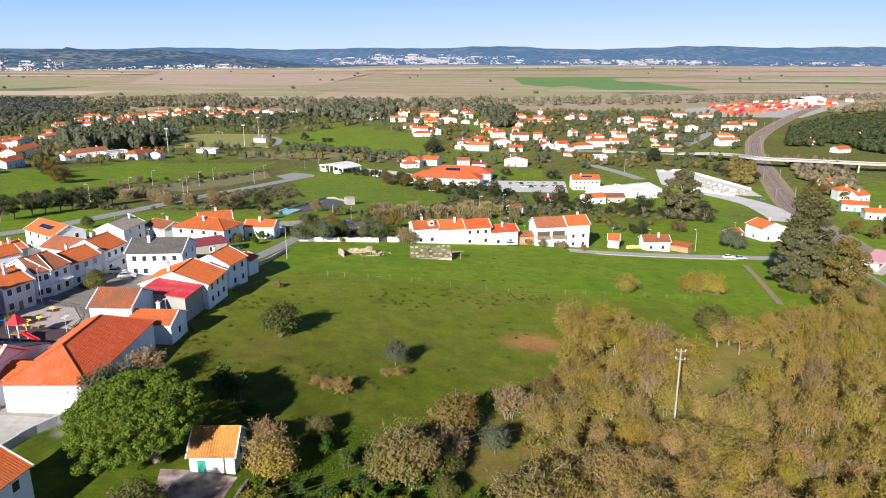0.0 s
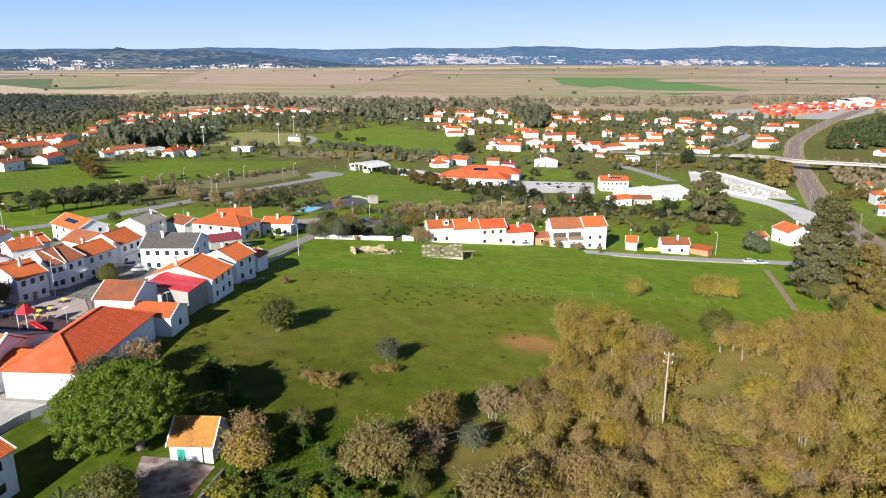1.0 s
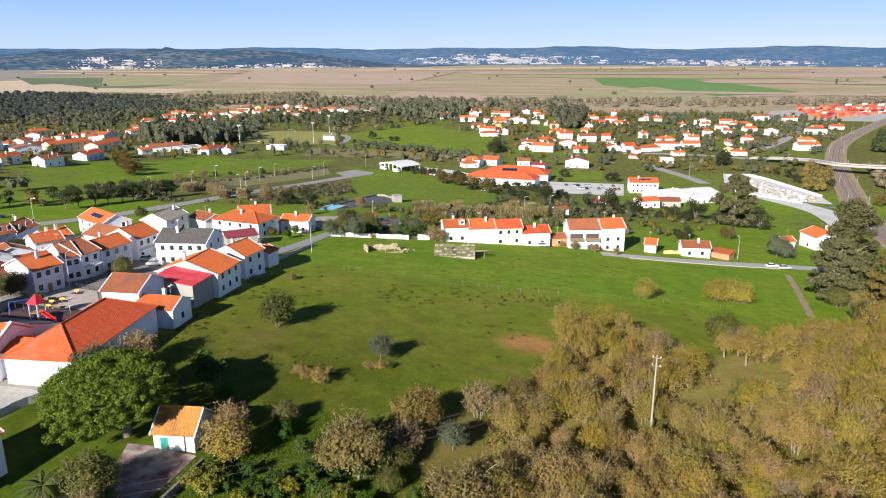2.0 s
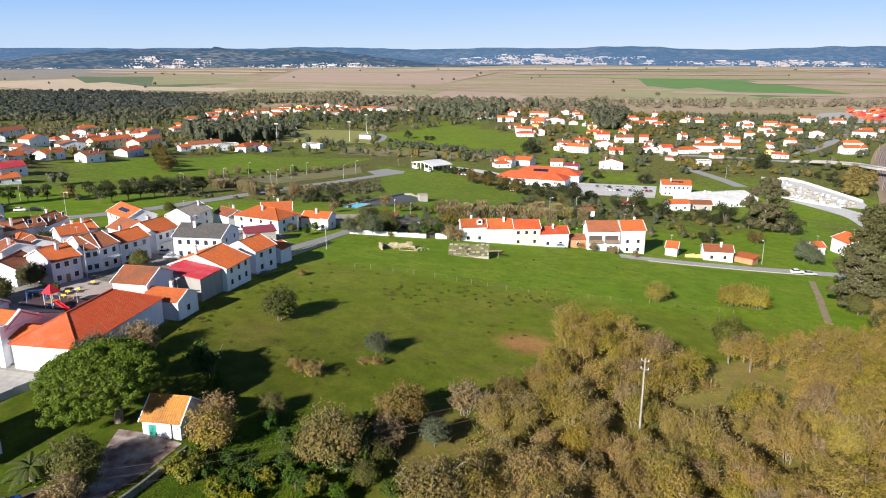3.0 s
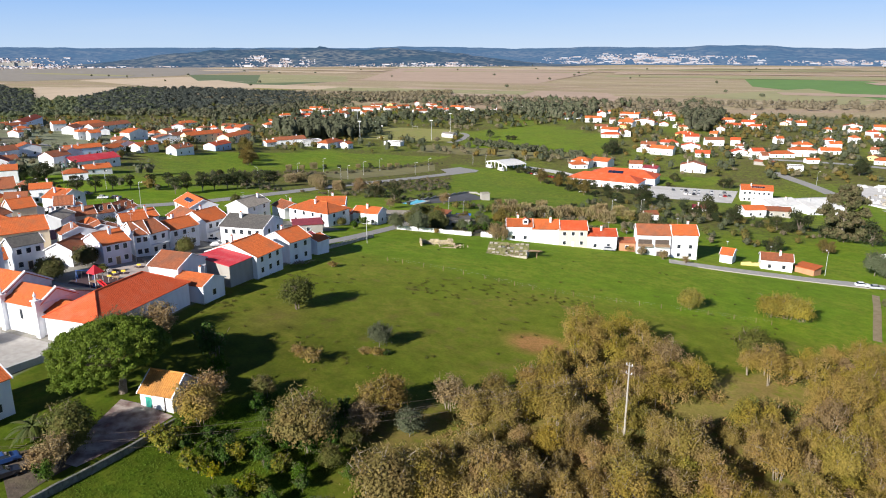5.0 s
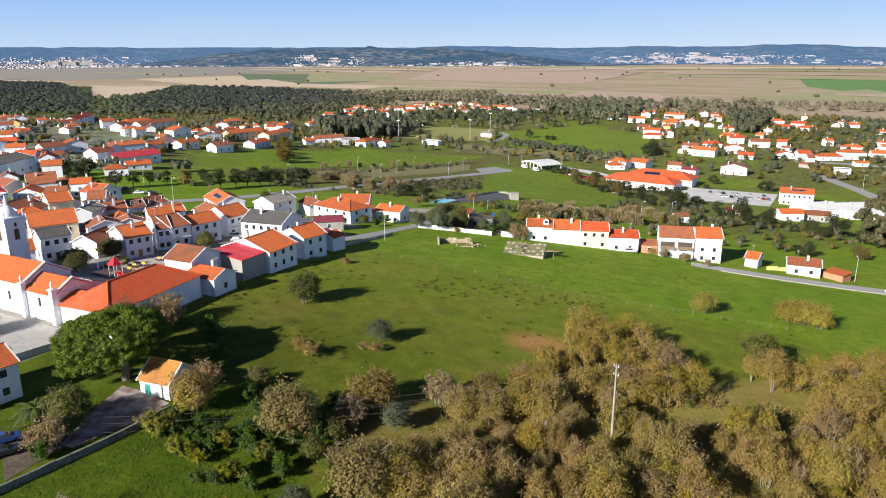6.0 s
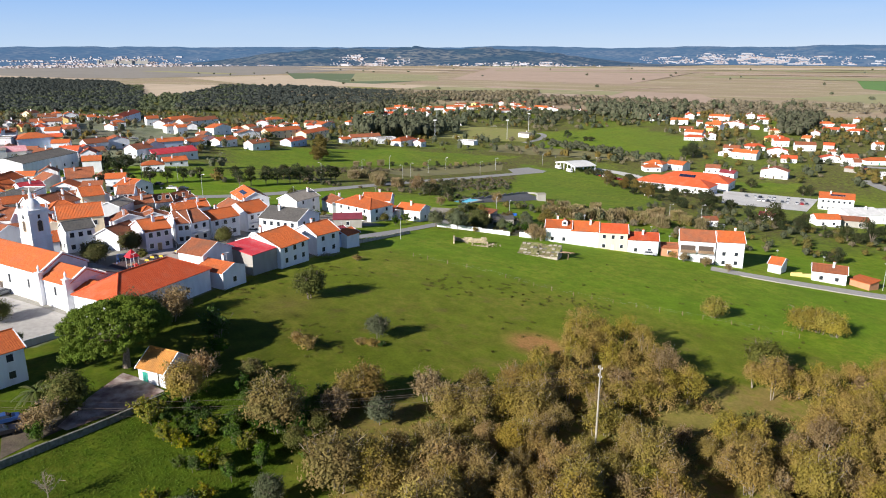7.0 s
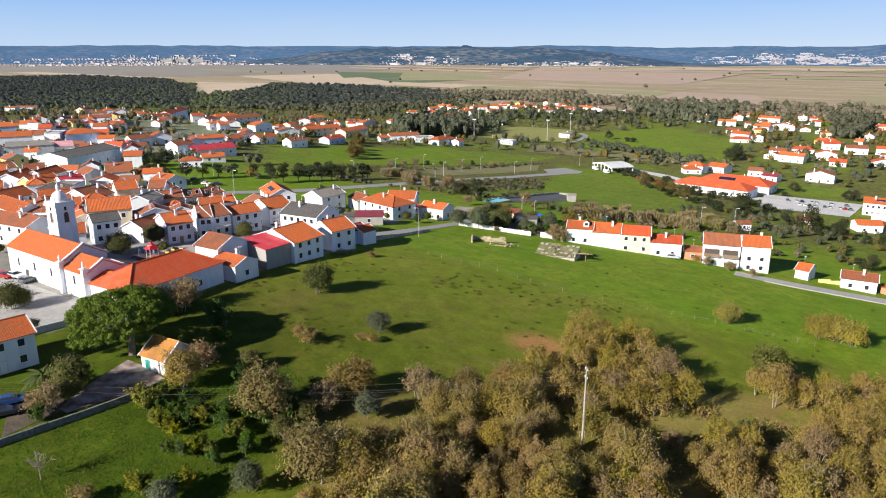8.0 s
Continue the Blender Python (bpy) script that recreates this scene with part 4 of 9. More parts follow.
def branching(rng, height, radius, base, bark, count, size, kind):
    """Limbs that fork into twigs, with the leaves gathered round the twigs."""
    sh = Shape()
    r0 = 0.02 * height
    fork = height * max(base, 0.06)
    lean = rng.normal(0, 0.12, 2) * height * 0.3
    starts = []
    stems = 1 if base > 0.1 else 3
    for k in range(stems):
        off = rng.normal(0, 0.12 * radius, 2) if stems > 1 else np.zeros(2)
        top = (lean[0] + off[0] * 3, lean[1] + off[1] * 3, height * 0.8)
        sh.tube([(off[0], off[1], -0.4), (off[0] * 1.5 + lean[0] * 0.2, off[1] * 1.5 + lean[1] * 0.2, fork), (top[0] * 0.6, top[1] * 0.6, height * 0.5), top], [r0, r0 * 0.75, r0 * 0.45, 0.03], bark, 5)
        starts.append((off, top))
    mids = []
    n_limb = 13 if kind != "shrub" else 9
    for i in range(n_limb):
        off, top = starts[i % stems]
        a = 2.4 * i + rng.uniform(-0.5, 0.5)
        t = rng.uniform(0.0, 0.75)
        root_z = fork + (height * 0.62 - fork) * t
        reach = radius * rng.uniform(0.5, 0.95) * (1 - 0.45 * t)
        rise = (height - root_z) * rng.uniform(0.25, 0.85)
        p0 = np.array([top[0] * root_z / height, top[1] * root_z / height, root_z])
        p2 = p0 + np.array([math.cos(a) * reach, math.sin(a) * reach, rise])
        p1 = (p0 + p2) / 2 + np.array([0, 0, -0.08 * height * rng.uniform(-0.5, 1)])
        sh.tube([tuple(p0), tuple(p1), tuple(p2)], [r0 * 0.42, r0 * 0.26, 0.02], bark, 4)
        mids.append((p0, p1, p2))
    mids.append((np.array([lean[0] * 0.5, lean[1] * 0.5, height * 0.45]), np.array([lean[0] * 0.8, lean[1] * 0.8, height * 0.7]), np.array([lean[0], lean[1], height * 0.95])))
    seg0, seg1 = [], []
    for p0, p1, p2 in mids:
        for j in range(7):
            t = rng.uniform(0.25, 1.0)
            q = p1 + (p2 - p1) * (2 * t - 1) if t > 0.5 else p0 + (p1 - p0) * 2 * t
            d = (p2 - p0) / (np.linalg.norm(p2 - p0) + 1e-6) * 0.7 + rng.normal(0, 0.75, 3)
            d[2] = abs(d[2]) * 0.8 + 0.1
            e = q + d / np.linalg.norm(d) * radius * rng.uniform(0.2, 0.46)
            sh.tube([tuple(q), tuple(e)], [0.04, 0.012], bark, 3)
            seg0.append(q)
            seg1.append(e)
    seg0, seg1 = np.array(seg0), np.array(seg1)
    wgt = rng.uniform(0.2, 1.6, len(seg0))
    pick = rng.choice(len(seg0), count, p=wgt / wgt.sum())
    t = rng.uniform(0.15, 1.1, (count, 1))
    pts = seg0[pick] + (seg1[pick] - seg0[pick]) * t + rng.normal(0, 0.085 * radius, (count, 3))
    pts[:, 2] = np.maximum(pts[:, 2], 0.1)
    nor = pts - np.array([lean[0] * 0.5, lean[1] * 0.5, height * 0.4])
    nor /= np.linalg.norm(nor, axis=1)[:, None] + 1e-6
    if kind in DOMED:
        # a broad rounded crown of many clumps, uneven at its rim, down almost to the ground
        k = DOMED[kind]
        i = np.arange(k)
        zz = 1 - 1.2 * (i + 0.5) / k
        rr, a = np.sqrt(1 - zz ** 2), i * 2.39996 + rng.uniform(0, 6)
        out = rng.uniform(0.55, 1.0, k)
        lift = height * max(base, 0.1)
        mid = lift + (height - lift) * 0.36
        centres = np.stack([rr * np.cos(a) * out * radius * 0.8 + lean[0] * 0.4, rr * np.sin(a) * out * radius * 0.8 + lean[1] * 0.4, mid + zz * out * (height - mid) * 0.84], 1)
        share = int(count * (0.3 if kind in ("bare", "shrub") else 0.85 if kind in ("green", "olive") else 0.6))
        pick = rng.integers(0, k, share)
        around = rng.normal(0, 1, (share, 3))
        more = centres[pick] + around * (radius * rng.uniform(0.10, 0.19, k))[pick][:, None] * np.array([1, 1, 0.9])
        around /= np.linalg.norm(around, axis=1)[:, None]
        whole = more - np.array([lean[0] * 0.4, lean[1] * 0.4, mid * 0.7])
        around = 0.4 * around + 0.9 * whole / (np.linalg.norm(whole, axis=1)[:, None] + 1e-6)
        more[:, 2] = np.maximum(more[:, 2], 0.15)
        leaf_v = slivers(rng, more, around + np.array([0, 0, 0.1]), size, 0.4)
        if kind not in ("green", "olive"):
            for k in range(5):
                a, r = rng.uniform(0, 6.28), radius * rng.uniform(0.2, 0.7)
                x, y = math.cos(a) * r, math.sin(a) * r
                sh.tube([(x * 0.3, y * 0.3, -0.3), (x * 0.7 + rng.normal(0, 0.2), y * 0.7, height * 0.4), (x * 1.1, y * 1.1 + rng.normal(0, 0.3), height * rng.uniform(0.6, 0.9))], [0.05, 0.035, 0.012], bark, 3)
        spare = count - share
        return sh, np.concatenate([leaf_v, twiglets(rng, pts[:spare], nor[:spare], size, 0.9, 0.3)])
    if kind == "dead":
        return sh, twiglets(rng, pts, nor, size)
    return sh, slivers(rng, pts, nor + np.array([0, 0, 0.3]), size, 0.7)


def make_plant(kind, variant):
    label, category, height, radius, base, clumps, count, size, leaf, bark, twigs = KINDS[kind]
    rng = np.random.default_rng(100 + 17 * variant + sum(map(ord, kind)))
    root = new("tree" if category == "tree" else category)
    tagged(root, label, category)
    if kind in FINE:
        wood, leaf_verts = branching(rng, height, radius, base, bark, int(count * 1.9), size * 0.9, kind)
        part("trunk", wood, root)
        put("crown", cards_mesh("crown", leaf_verts, leaf, 3), root)
        return root
    lo = height * base
    a = rng.uniform(0, 2 * math.pi, clumps)
    rr = radius * np.sqrt(rng.uniform(0.02, 0.62, clumps))
    up = rng.uniform(0.12, 0.86, clumps)
    dome = np.sqrt(np.clip(1 - (2 * up - 0.85) ** 2, 0.15, 1))
    centres = np.stack([np.cos(a) * rr * dome, np.sin(a) * rr * dome, lo + (height - lo) * up], 1)
    radii = radius * rng.uniform(0.26, 0.44, clumps)
    if kind != "cane":
        part("trunk", limbs(rng, height, radius, base, bark, twigs, centres), root)
    if kind == "cane":
        pts = np.stack([rng.uniform(-1, 1, count) * radius, rng.uniform(-1, 1, count) * radius, rng.uniform(0, 1, count) ** 0.7 * height], 1)
        nor = rng.normal(0, 1, (count, 3)) * np.array([1, 1, 0.1])
        v = cards(rng, pts, nor, size, 0.2).reshape(-1, 4, 3)
        v[:, :, 2] = pts[:, None, 2] + (v[:, :, 2] - pts[:, None, 2]) * 3.6
        v = v.reshape(-1, 3)
    else:
        pts, nor = blob_points(rng, count, centres, radii)
        v = cards(rng, pts, nor, size)
    put("crown", cards_mesh("crown", v, leaf), root)
    return root


def plant(kind, x, y, s=1.0, tall=1.0, sink=0.05, group=""):
    variant = sprig.randrange(4)
    m = pose(x, y, float(land(x, y)) - sink, 0, 0, sprig.uniform(0, 360)) @ Matrix.Diagonal((s, s, s * tall, 1))
    if (kind, variant) not in PLANTED:
        root = make_plant(kind, variant)
        PLANTED[kind, variant] = root
        root.matrix_basis = m
    else:
        root = copy_thing(PLANTED[kind, variant], pose(0, 0, 0))
        root.matrix_basis = m
    if group:
        root["group"] = group
    return root


def crown_hearts(rng, centre, rad, half):
    """The closed heart of each far crown: a lumpy dome of small facets."""
    k, m = len(centre), 7
    ring = [(math.cos(2 * math.pi * i / m), math.sin(2 * math.pi * i / m)) for i in range(m)]
    v = np.array([(0, 0, 1.0)] + [(x * r, y * r, z) for r, z in ((0.66, 0.75), (1.0, 0.1), (0.75, -0.8)) for x, y in ring])
    f = [(0, 1 + i, 1 + (i + 1) % m) for i in range(m)]
    for a in (1, 1 + m):
        for i in range(m):
            j = (i + 1) % m
            f += [(a + i, a + m + i, a + m + j), (a + i, a + m + j, a + j)]
    pts = v[None] * rng.uniform(0.62, 1.0, (k, len(v), 1)) * np.stack([rad, rad, half], 1)[:, None, :] * 0.92 + centre[:, None, :]
    return pts[:, np.array(f).ravel(), :].reshape(-1, 3)


OPEN_FIELD = ((-1056, 1008), (-1014, 1101), (-1128, 1298), (-1259, 1442), (-1467, 1384))


def scatter_far(name, outline, count, size, height, mat, label, category, seed, per=26, leaf=2.0):
    """A far wood: many rough crowns over an area, one mesh."""
    rng = np.random.default_rng(seed)
    xs, ys = [p[0] for p in outline], [p[1] for p in outline]
    out = []
    while len(out) < count:
        x, y = rng.uniform(min(xs), max(xs)), rng.uniform(min(ys), max(ys))
        if inside(np.array([x]), np.array([y]), outline)[0] and not inside(np.array([x]), np.array([y]), OPEN_FIELD)[0]:
            out.append((x, y))
    c = np.array(out)
    z = land(c[:, 0], c[:, 1])
    hgt = height * rng.uniform(0.75, 1.2, count)
    d = rng.normal(0, 1, (count, per, 3))
    d /= np.linalg.norm(d, axis=2)[:, :, None]
    d[:, :, 2] = np.abs(d[:, :, 2]) * 1.3 - 0.3
    rad = size * rng.uniform(0.6, 1.3, (count, 1, 1))
    pts = np.stack([c[:, 0], c[:, 1], z + hgt * 0.55], 1)[:, None, :] + d * np.concatenate([rad, rad, (hgt * 0.5)[:, None, None]], 2) * rng.uniform(0.7, 1.1, (count, per, 1))
    v = slivers(rng, pts.reshape(-1, 3), d.reshape(-1, 3), leaf * 1.15, 0.3)
    v = np.concatenate([v, crown_hearts(rng, np.stack([c[:, 0], c[:, 1], z + hgt * 0.55], 1), rad[:, 0, 0], hgt * 0.5)])
    return tagged(put(name, cards_mesh(name, v, mat, 3)), label, category, kind="stuff")


def growth(name, outline, count, size, height, mat, label, category, seed, level=0.0, per=34, leaf=1.0, clear=0.5):
    """Trees and bushes in loose groups over an area, kept off houses, meadows and roads; one mesh."""
    rng = np.random.default_rng(seed)
    xs, ys = [p[0] for p in outline], [p[1] for p in outline]
    px, py = rng.uniform(min(xs), max(xs), count * 14), rng.uniform(min(ys), max(ys), count * 14)
    ok = inside(px, py, outline)
    for poly in MEADOWS + CLEARED:
        ok &= ~inside(px, py, poly)
    px, py = px[ok], py[ok]
    ok = np.array([noise.noise((x * 0.02, y * 0.02, seed)) > level for x, y in zip(px, py)])
    px, py = px[ok], py[ok]
    for x, y, r in TAKEN:
        ok = (px - x) ** 2 + (py - y) ** 2 > (clear * r + size * 0.6) ** 2
        px, py = px[ok], py[ok]
    px, py = px[:count], py[:count]
    k = len(px)
    big = rng.uniform(0.45, 1.3, k)
    hgt = height * big * rng.uniform(0.8, 1.2, k)
    d = rng.normal(0, 1, (k, per, 3))
    d /= np.linalg.norm(d, axis=2)[:, :, None]
    d[:, :, 2] = np.abs(d[:, :, 2]) * 1.3 - 0.3
    rad = (size * big)[:, None, None] * np.ones((k, 1, 2))
    pts = np.stack([px, py, land(px, py) + hgt * 0.5], 1)[:, None, :] + d * np.concatenate([rad, (hgt * 0.5)[:, None, None]], 2) * rng.uniform(0.55, 1.15, (k, per, 1))
    v = slivers(rng, pts.reshape(-1, 3), d.reshape(-1, 3), leaf, 0.4)
    v = np.concatenate([v, crown_hearts(rng, np.stack([px, py, land(px, py) + hgt * 0.45], 1), rad[:, 0, 0] * 0.85, hgt * 0.42)])
    return tagged(put(name, cards_mesh(name, v, mat, 3)), label, category, kind="stuff")


def umbrella_pine(x, y):
    rng = np.random.default_rng(5)
    z = float(land(x, y))
    root = thing("umbrella_pine", x, y, z, 0, "broad umbrella pine with a dense domed green crown", "tree")
    tr = Shape()
    tr.tube([(0, 0, -0.6), (0.2, 0.1, 1.6), (0.5, 0, 3.4), (0.3, 0.1, 5.2)], [0.75, 0.58, 0.5, 0.42], "bark", 10)
    tips = []
    for i in range(11):
        a = i * 2.4
        r = rng.uniform(3.5, 7.2)
        tip = (math.cos(a) * r - 1.5, math.sin(a) * r - 2.0, rng.uniform(6.6, 9.0))
        tr.tube([(0.3, 0.1, 4.6), (tip[0] * 0.4, tip[1] * 0.4, 5.9), tip], [0.34, 0.22, 0.08], "bark", 6)
        tips.append(tip)
    part("trunk", tr, root)
    cs, rs = [], []
    for i in range(330):
        u = math.sqrt((i + 0.5) / 330)
        a = i * 2.39996
        r = 8.6 * u * rng.uniform(0.94, 1.05)
        top = 5.9 + 5.0 * math.sqrt(max(0, 1 - 0.86 * u ** 2.2))
        lump = 0.75 * noise.noise((math.cos(a) * r * 0.42, math.sin(a) * r * 0.42, 2.0))
        cs.append((math.cos(a) * r, math.sin(a) * r, top + lump * 1.5 + rng.uniform(-0.3, 0.25)))
        rs.append(rng.uniform(0.5, 0.8))
    for i in range(200):
        a, u = i * 2.39996, rng.uniform(0.72, 1.0)
        low = 5.2 + 2.2 * math.cos(a - 0.6)
        cs.append((math.cos(a) * 8.7 * u, math.sin(a) * 8.7 * u, rng.uniform(low, 7.4) + 1.2 * (1 - u)))
        rs.append(rng.uniform(0.6, 0.95))
    pts, nor = blob_points(rng, 110000, np.array(cs) + np.array([-1.6, 0.3, 0]), np.array(rs), 0.85)
    put("crown", cards_mesh("crown", slivers(rng, pts, nor, 0.19, 0.38), "leaf_pine", 3), root)
    return root


def tall_tree(x, y, height, radius, leaf, label, seed, count=5200, size=0.5):
    """A tall loose-crowned tree with foliage down its limbs."""
    rng = np.random.default_rng(seed)
    z = float(land(x, y))
    root = thing("tree", x, y, z, 0, label, "tree")
    tr = Shape().tube([(0, 0, -0.6), (0.3, 0.2, height * 0.3), (0.2, -0.2, height * 0.6), (0.4, 0, height * 0.92)], [height * 0.024, height * 0.02, height * 0.013, 0.06], "bark_pale", 8)
    cs, rs = [], []
    for i in range(100):
        t = rng.uniform(0.10, 0.97)
        w = radius * math.sin(math.pi * min(1, t * 0.85 + 0.12)) ** 0.7 * rng.uniform(0.25, 1.0)
        a = rng.uniform(0, 2 * math.pi)
        c = (math.cos(a) * w, math.sin(a) * w, height * t)
        cs.append(c)
        rs.append(radius * rng.uniform(0.10, 0.22))
        if i % 2 == 0:
            tr.tube([(0.25, 0, height * max(0.1, t - 0.16)), (c[0] * 0.5, c[1] * 0.5, height * (t - 0.06)), c], [0.2, 0.13, 0.05], "bark_pale", 4)
    part("trunk", tr, root)
    pts, nor = blob_points(rng, count, np.array(cs), np.array(rs))
    put("crown", cards_mesh("crown", slivers(rng, pts, nor, size), leaf, 3), root)
    return root


# ---- village and outlying houses ----
# the near edge of the village
house(-58.4, 107.5, 0, 12.2, 25.0, 4.6, 'hip', 3.6, 'white', 'red', (0, 0), (3, 1), (2, 1), 1, chimney=False)
house(-61.4, 128.5, -2, 7.9, 9.4, 6.1, 'gable', 2.1, 'white', 'brown', (0, 0), (1, 1), (2, 1), 1, chimney=False)
house(-53.5, 124.8, -3, 8.2, 7.0, 4.0, 'gable', 1.4, 'white', 'orange', (0, 0), (0, 0), (1, 1), 1)
house(-55.0, 138.0, 85, 9.8, 9.0, 5.2, 'shed', 1.2, 'concrete', 'crimson', (0, 0), (0, 0), (0, 0), 1)
house(-55.9, 146.6, -4, 14.5, 10.5, 5.4, 'cross', 2.6, 'white', 'orange', (0, 0), (0, 0), (3, 2), 1, chimney=True)
house(-52.7, 161.3, -14, 9.4, 8.0, 6.0, 'cross', 2.2, 'white', 'orange', (1, 1), (0, 0), (2, 2), 1)
house(-53.3, 171.3, 72, 5.4, 7.0, 4.2, 'gable', 1.0, 'blue', 'maroon', (1, 1), (0, 0), (1, 1), 1)
house(-50.6, 172.2, 80, 5.2, 6.0, 4.0, 'gable', 1.0, 'white', 'orange', (0, 0), (0, 0), (1, 1), 1)
house(-71.2, 173.6, 3, 13.5, 11.5, 6.3, 'gable', 2.3, 'white', 'slate', (5, 2), (0, 0), (2, 2), 1)

# terraced houses along the street
house(-91.5, 139.8, 69, 7.0, 10.0, 5.8, 'gable', 2.2, 'lilac', 'orange', (3, 2), (1, 1), (0, 0), 1)
house(-91.3, 150.0, 55, 3.6, 11.0, 6.2, 'gable', 2.4, 'pale blue', 'brown', (2, 2), (0, 0), (0, 0), 1)
house(-90.5, 152.3, 79, 6.0, 11.0, 6.2, 'gable', 2.4, 'white', 'brown', (2, 2), (0, 0), (0, 0), 1, balcony=True)
house(-87.6, 161.1, 73, 9.2, 8.0, 6.0, 'gable', 1.9, 'white', 'orange', (3, 2), (0, 0), (0, 0), 1)
house(-88.0, 174.9, 78, 8.5, 10.0, 6.4, 'gable', 2.4, 'white', 'orange', (3, 2), (1, 1), (1, 1), 1, balcony=True)
house(-96.7, 180.3, -25, 14.5, 9.0, 5.5, 'gable', 2.0, 'white', 'brown', (0, 0), (1, 1), (0, 0), 1)
house(-119.0, 211.7, -35, 16.6, 10.0, 5.6, 'gable', 2.4, 'white', 'orange', (3, 2), (1, 1), (2, 2), 1, panels=True)
house(-102.9, 220.3, 84, 12.5, 9.5, 5.6, 'gable', 2.2, 'white', 'grey', (2, 2), (0, 0), (0, 0), 1)
house(-75.8, 223.1, -16, 18.6, 11.0, 5.4, 'hip', 2.6, 'white', 'orange', (4, 2), (0, 0), (2, 2), 1)
house(-77.7, 236.6, 20, 10.7, 9.0, 6.4, 'gable', 2.0, 'white', 'orange', (2, 2), (0, 0), (2, 2), 1)
house(-61.1, 233.9, -2, 9.9, 7.5, 4.6, 'gable', 1.5, 'white', 'orange', (3, 1), (0, 0), (1, 1), 1)
house(-114.8, 179.5, 62, 7.1, 8.0, 5.0, 'gable', 1.8, 'white', 'orange', (2, 1), (0, 0), (0, 0), 1)
house(-92.7, 230.5, -33, 10.1, 8.0, 4.5, 'gable', 1.6, 'white', 'brown', (1, 1), (0, 0), (0, 0), 1)
house(-68.6, 201.1, 33, 9.2, 6.0, 3.2, 'shed', 0.6, 'concrete', 'maroon', (1, 1), (0, 0), (0, 0), 1)
house(-71.1, 233.7, 55, 11.0, 6.0, 3.0, 'gable', 0.9, 'white', 'orange', (0, 0), (0, 0), (0, 0), 1)

# houses round the church
house(-129.8, 119.1, 3, 18.6, 9.0, 6.0, 'gable', 2.0, 'white', 'brown', (4, 2), (0, 0), (2, 1), 1)
house(-132.4, 121.1, 105, 7.7, 9.0, 5.5, 'cross', 2.0, 'white', 'brown', (1, 1), (0, 0), (0, 0), 1)
house(-127.6, 126.5, 8, 6.1, 6.0, 3.5, 'shed', 1.2, 'white', 'brown', (0, 0), (0, 0), (0, 0), 1)
house(-120.2, 140.5, 56, 11.5, 12.0, 7.2, 'gable', 2.6, 'cream', 'orange', (3, 2), (0, 0), (1, 2), 1)
house(-107.1, 129.4, 67, 7.1, 6.0, 6.4, 'gable', 1.6, 'white', 'slate', (3, 2), (1, 1), (0, 0), 1)
house(-129.9, 161.2, 21, 6.9, 9.0, 6.5, 'cross', 1.4, 'grey', 'grey', (0, 0), (0, 0), (0, 0), 1)
house(-117.1, 151.6, 52, 8.7, 7.0, 3.2, 'shed', 0.8, 'white', 'maroon', (0, 0), (0, 0), (0, 0), 1)
house(-100.0, 136.4, 101, 9.2, 7.0, 4.4, 'gable', 1.8, 'white', 'brown', (1, 1), (0, 0), (0, 0), 1)
house(-104.7, 119.7, 59, 3.4, 7.0, 5.4, 'gable', 1.8, 'white', 'orange', (1, 1), (0, 0), (0, 0), 1)
house(-155.1, 133.2, -10, 21.1, 9.0, 6.0, 'gable', 2.0, 'white', 'orange', (2, 2), (0, 0), (0, 0), 1)
house(-177.7, 143.8, 103, 11.5, 10.0, 6.0, 'gable', 2.4, 'white', 'orange', (3, 2), (0, 0), (0, 0), 1)
house(-146.9, 135.3, 36, 7.5, 10.0, 5.5, 'gable', 2.4, 'white', 'brown', (2, 1), (0, 0), (0, 0), 1)
house(-157.7, 154.0, 70, 7.3, 12.0, 5.5, 'gable', 2.8, 'white', 'brown', (2, 1), (0, 0), (0, 0), 1)
house(-154.9, 157.3, 104, 11.2, 12.0, 6.0, 'gable', 2.8, 'white', 'brown', (2, 1), (0, 0), (0, 0), 1)
house(-160.9, 176.3, 64, 7.3, 9.0, 6.0, 'gable', 2.4, 'cream', 'orange', (2, 1), (0, 0), (1, 1), 1)
house(-139.6, 174.2, 40, 5.2, 8.0, 8.5, 'gable', 2.0, 'white', 'brown', (3, 3), (0, 0), (0, 0), 1, balcony=True)
house(-153.8, 187.5, 103, 7.9, 7.0, 5.0, 'gable', 1.6, 'white', 'brown', (2, 2), (0, 0), (0, 0), 1)
house(-169.7, 202.9, 89, 11.0, 9.0, 5.6, 'cross', 2.4, 'white', 'orange', (2, 2), (0, 0), (1, 1), 1)
house(-134.1, 183.2, 62, 5.7, 8.0, 5.0, 'gable', 2.0, 'white', 'brown', (2, 2), (0, 0), (0, 0), 1)
house(-133.9, 189.2, 97, 11.8, 8.0, 5.0, 'gable', 2.0, 'white', 'brown', (3, 2), (0, 0), (1, 1), 1)
house(-190.5, 173.0, 121, 11.6, 8.0, 5.0, 'flat', 0.4, 'white', 'grey', (2, 1), (0, 0), (0, 0), 1)
house(-185.5, 164.8, 3, 11.4, 7.0, 4.8, 'shed', 1.2, 'white', 'slate', (0, 0), (0, 0), (0, 0), 1)
house(-199.5, 180.0, 80, 8.7, 7.0, 5.0, 'gable', 1.8, 'white', 'crimson', (2, 1), (0, 0), (0, 0), 1)
house(-207.2, 172.3, 93, 11.5, 10.0, 5.0, 'gable', 2.4, 'yellow', 'orange', (2, 1), (0, 0), (1, 2), 1)
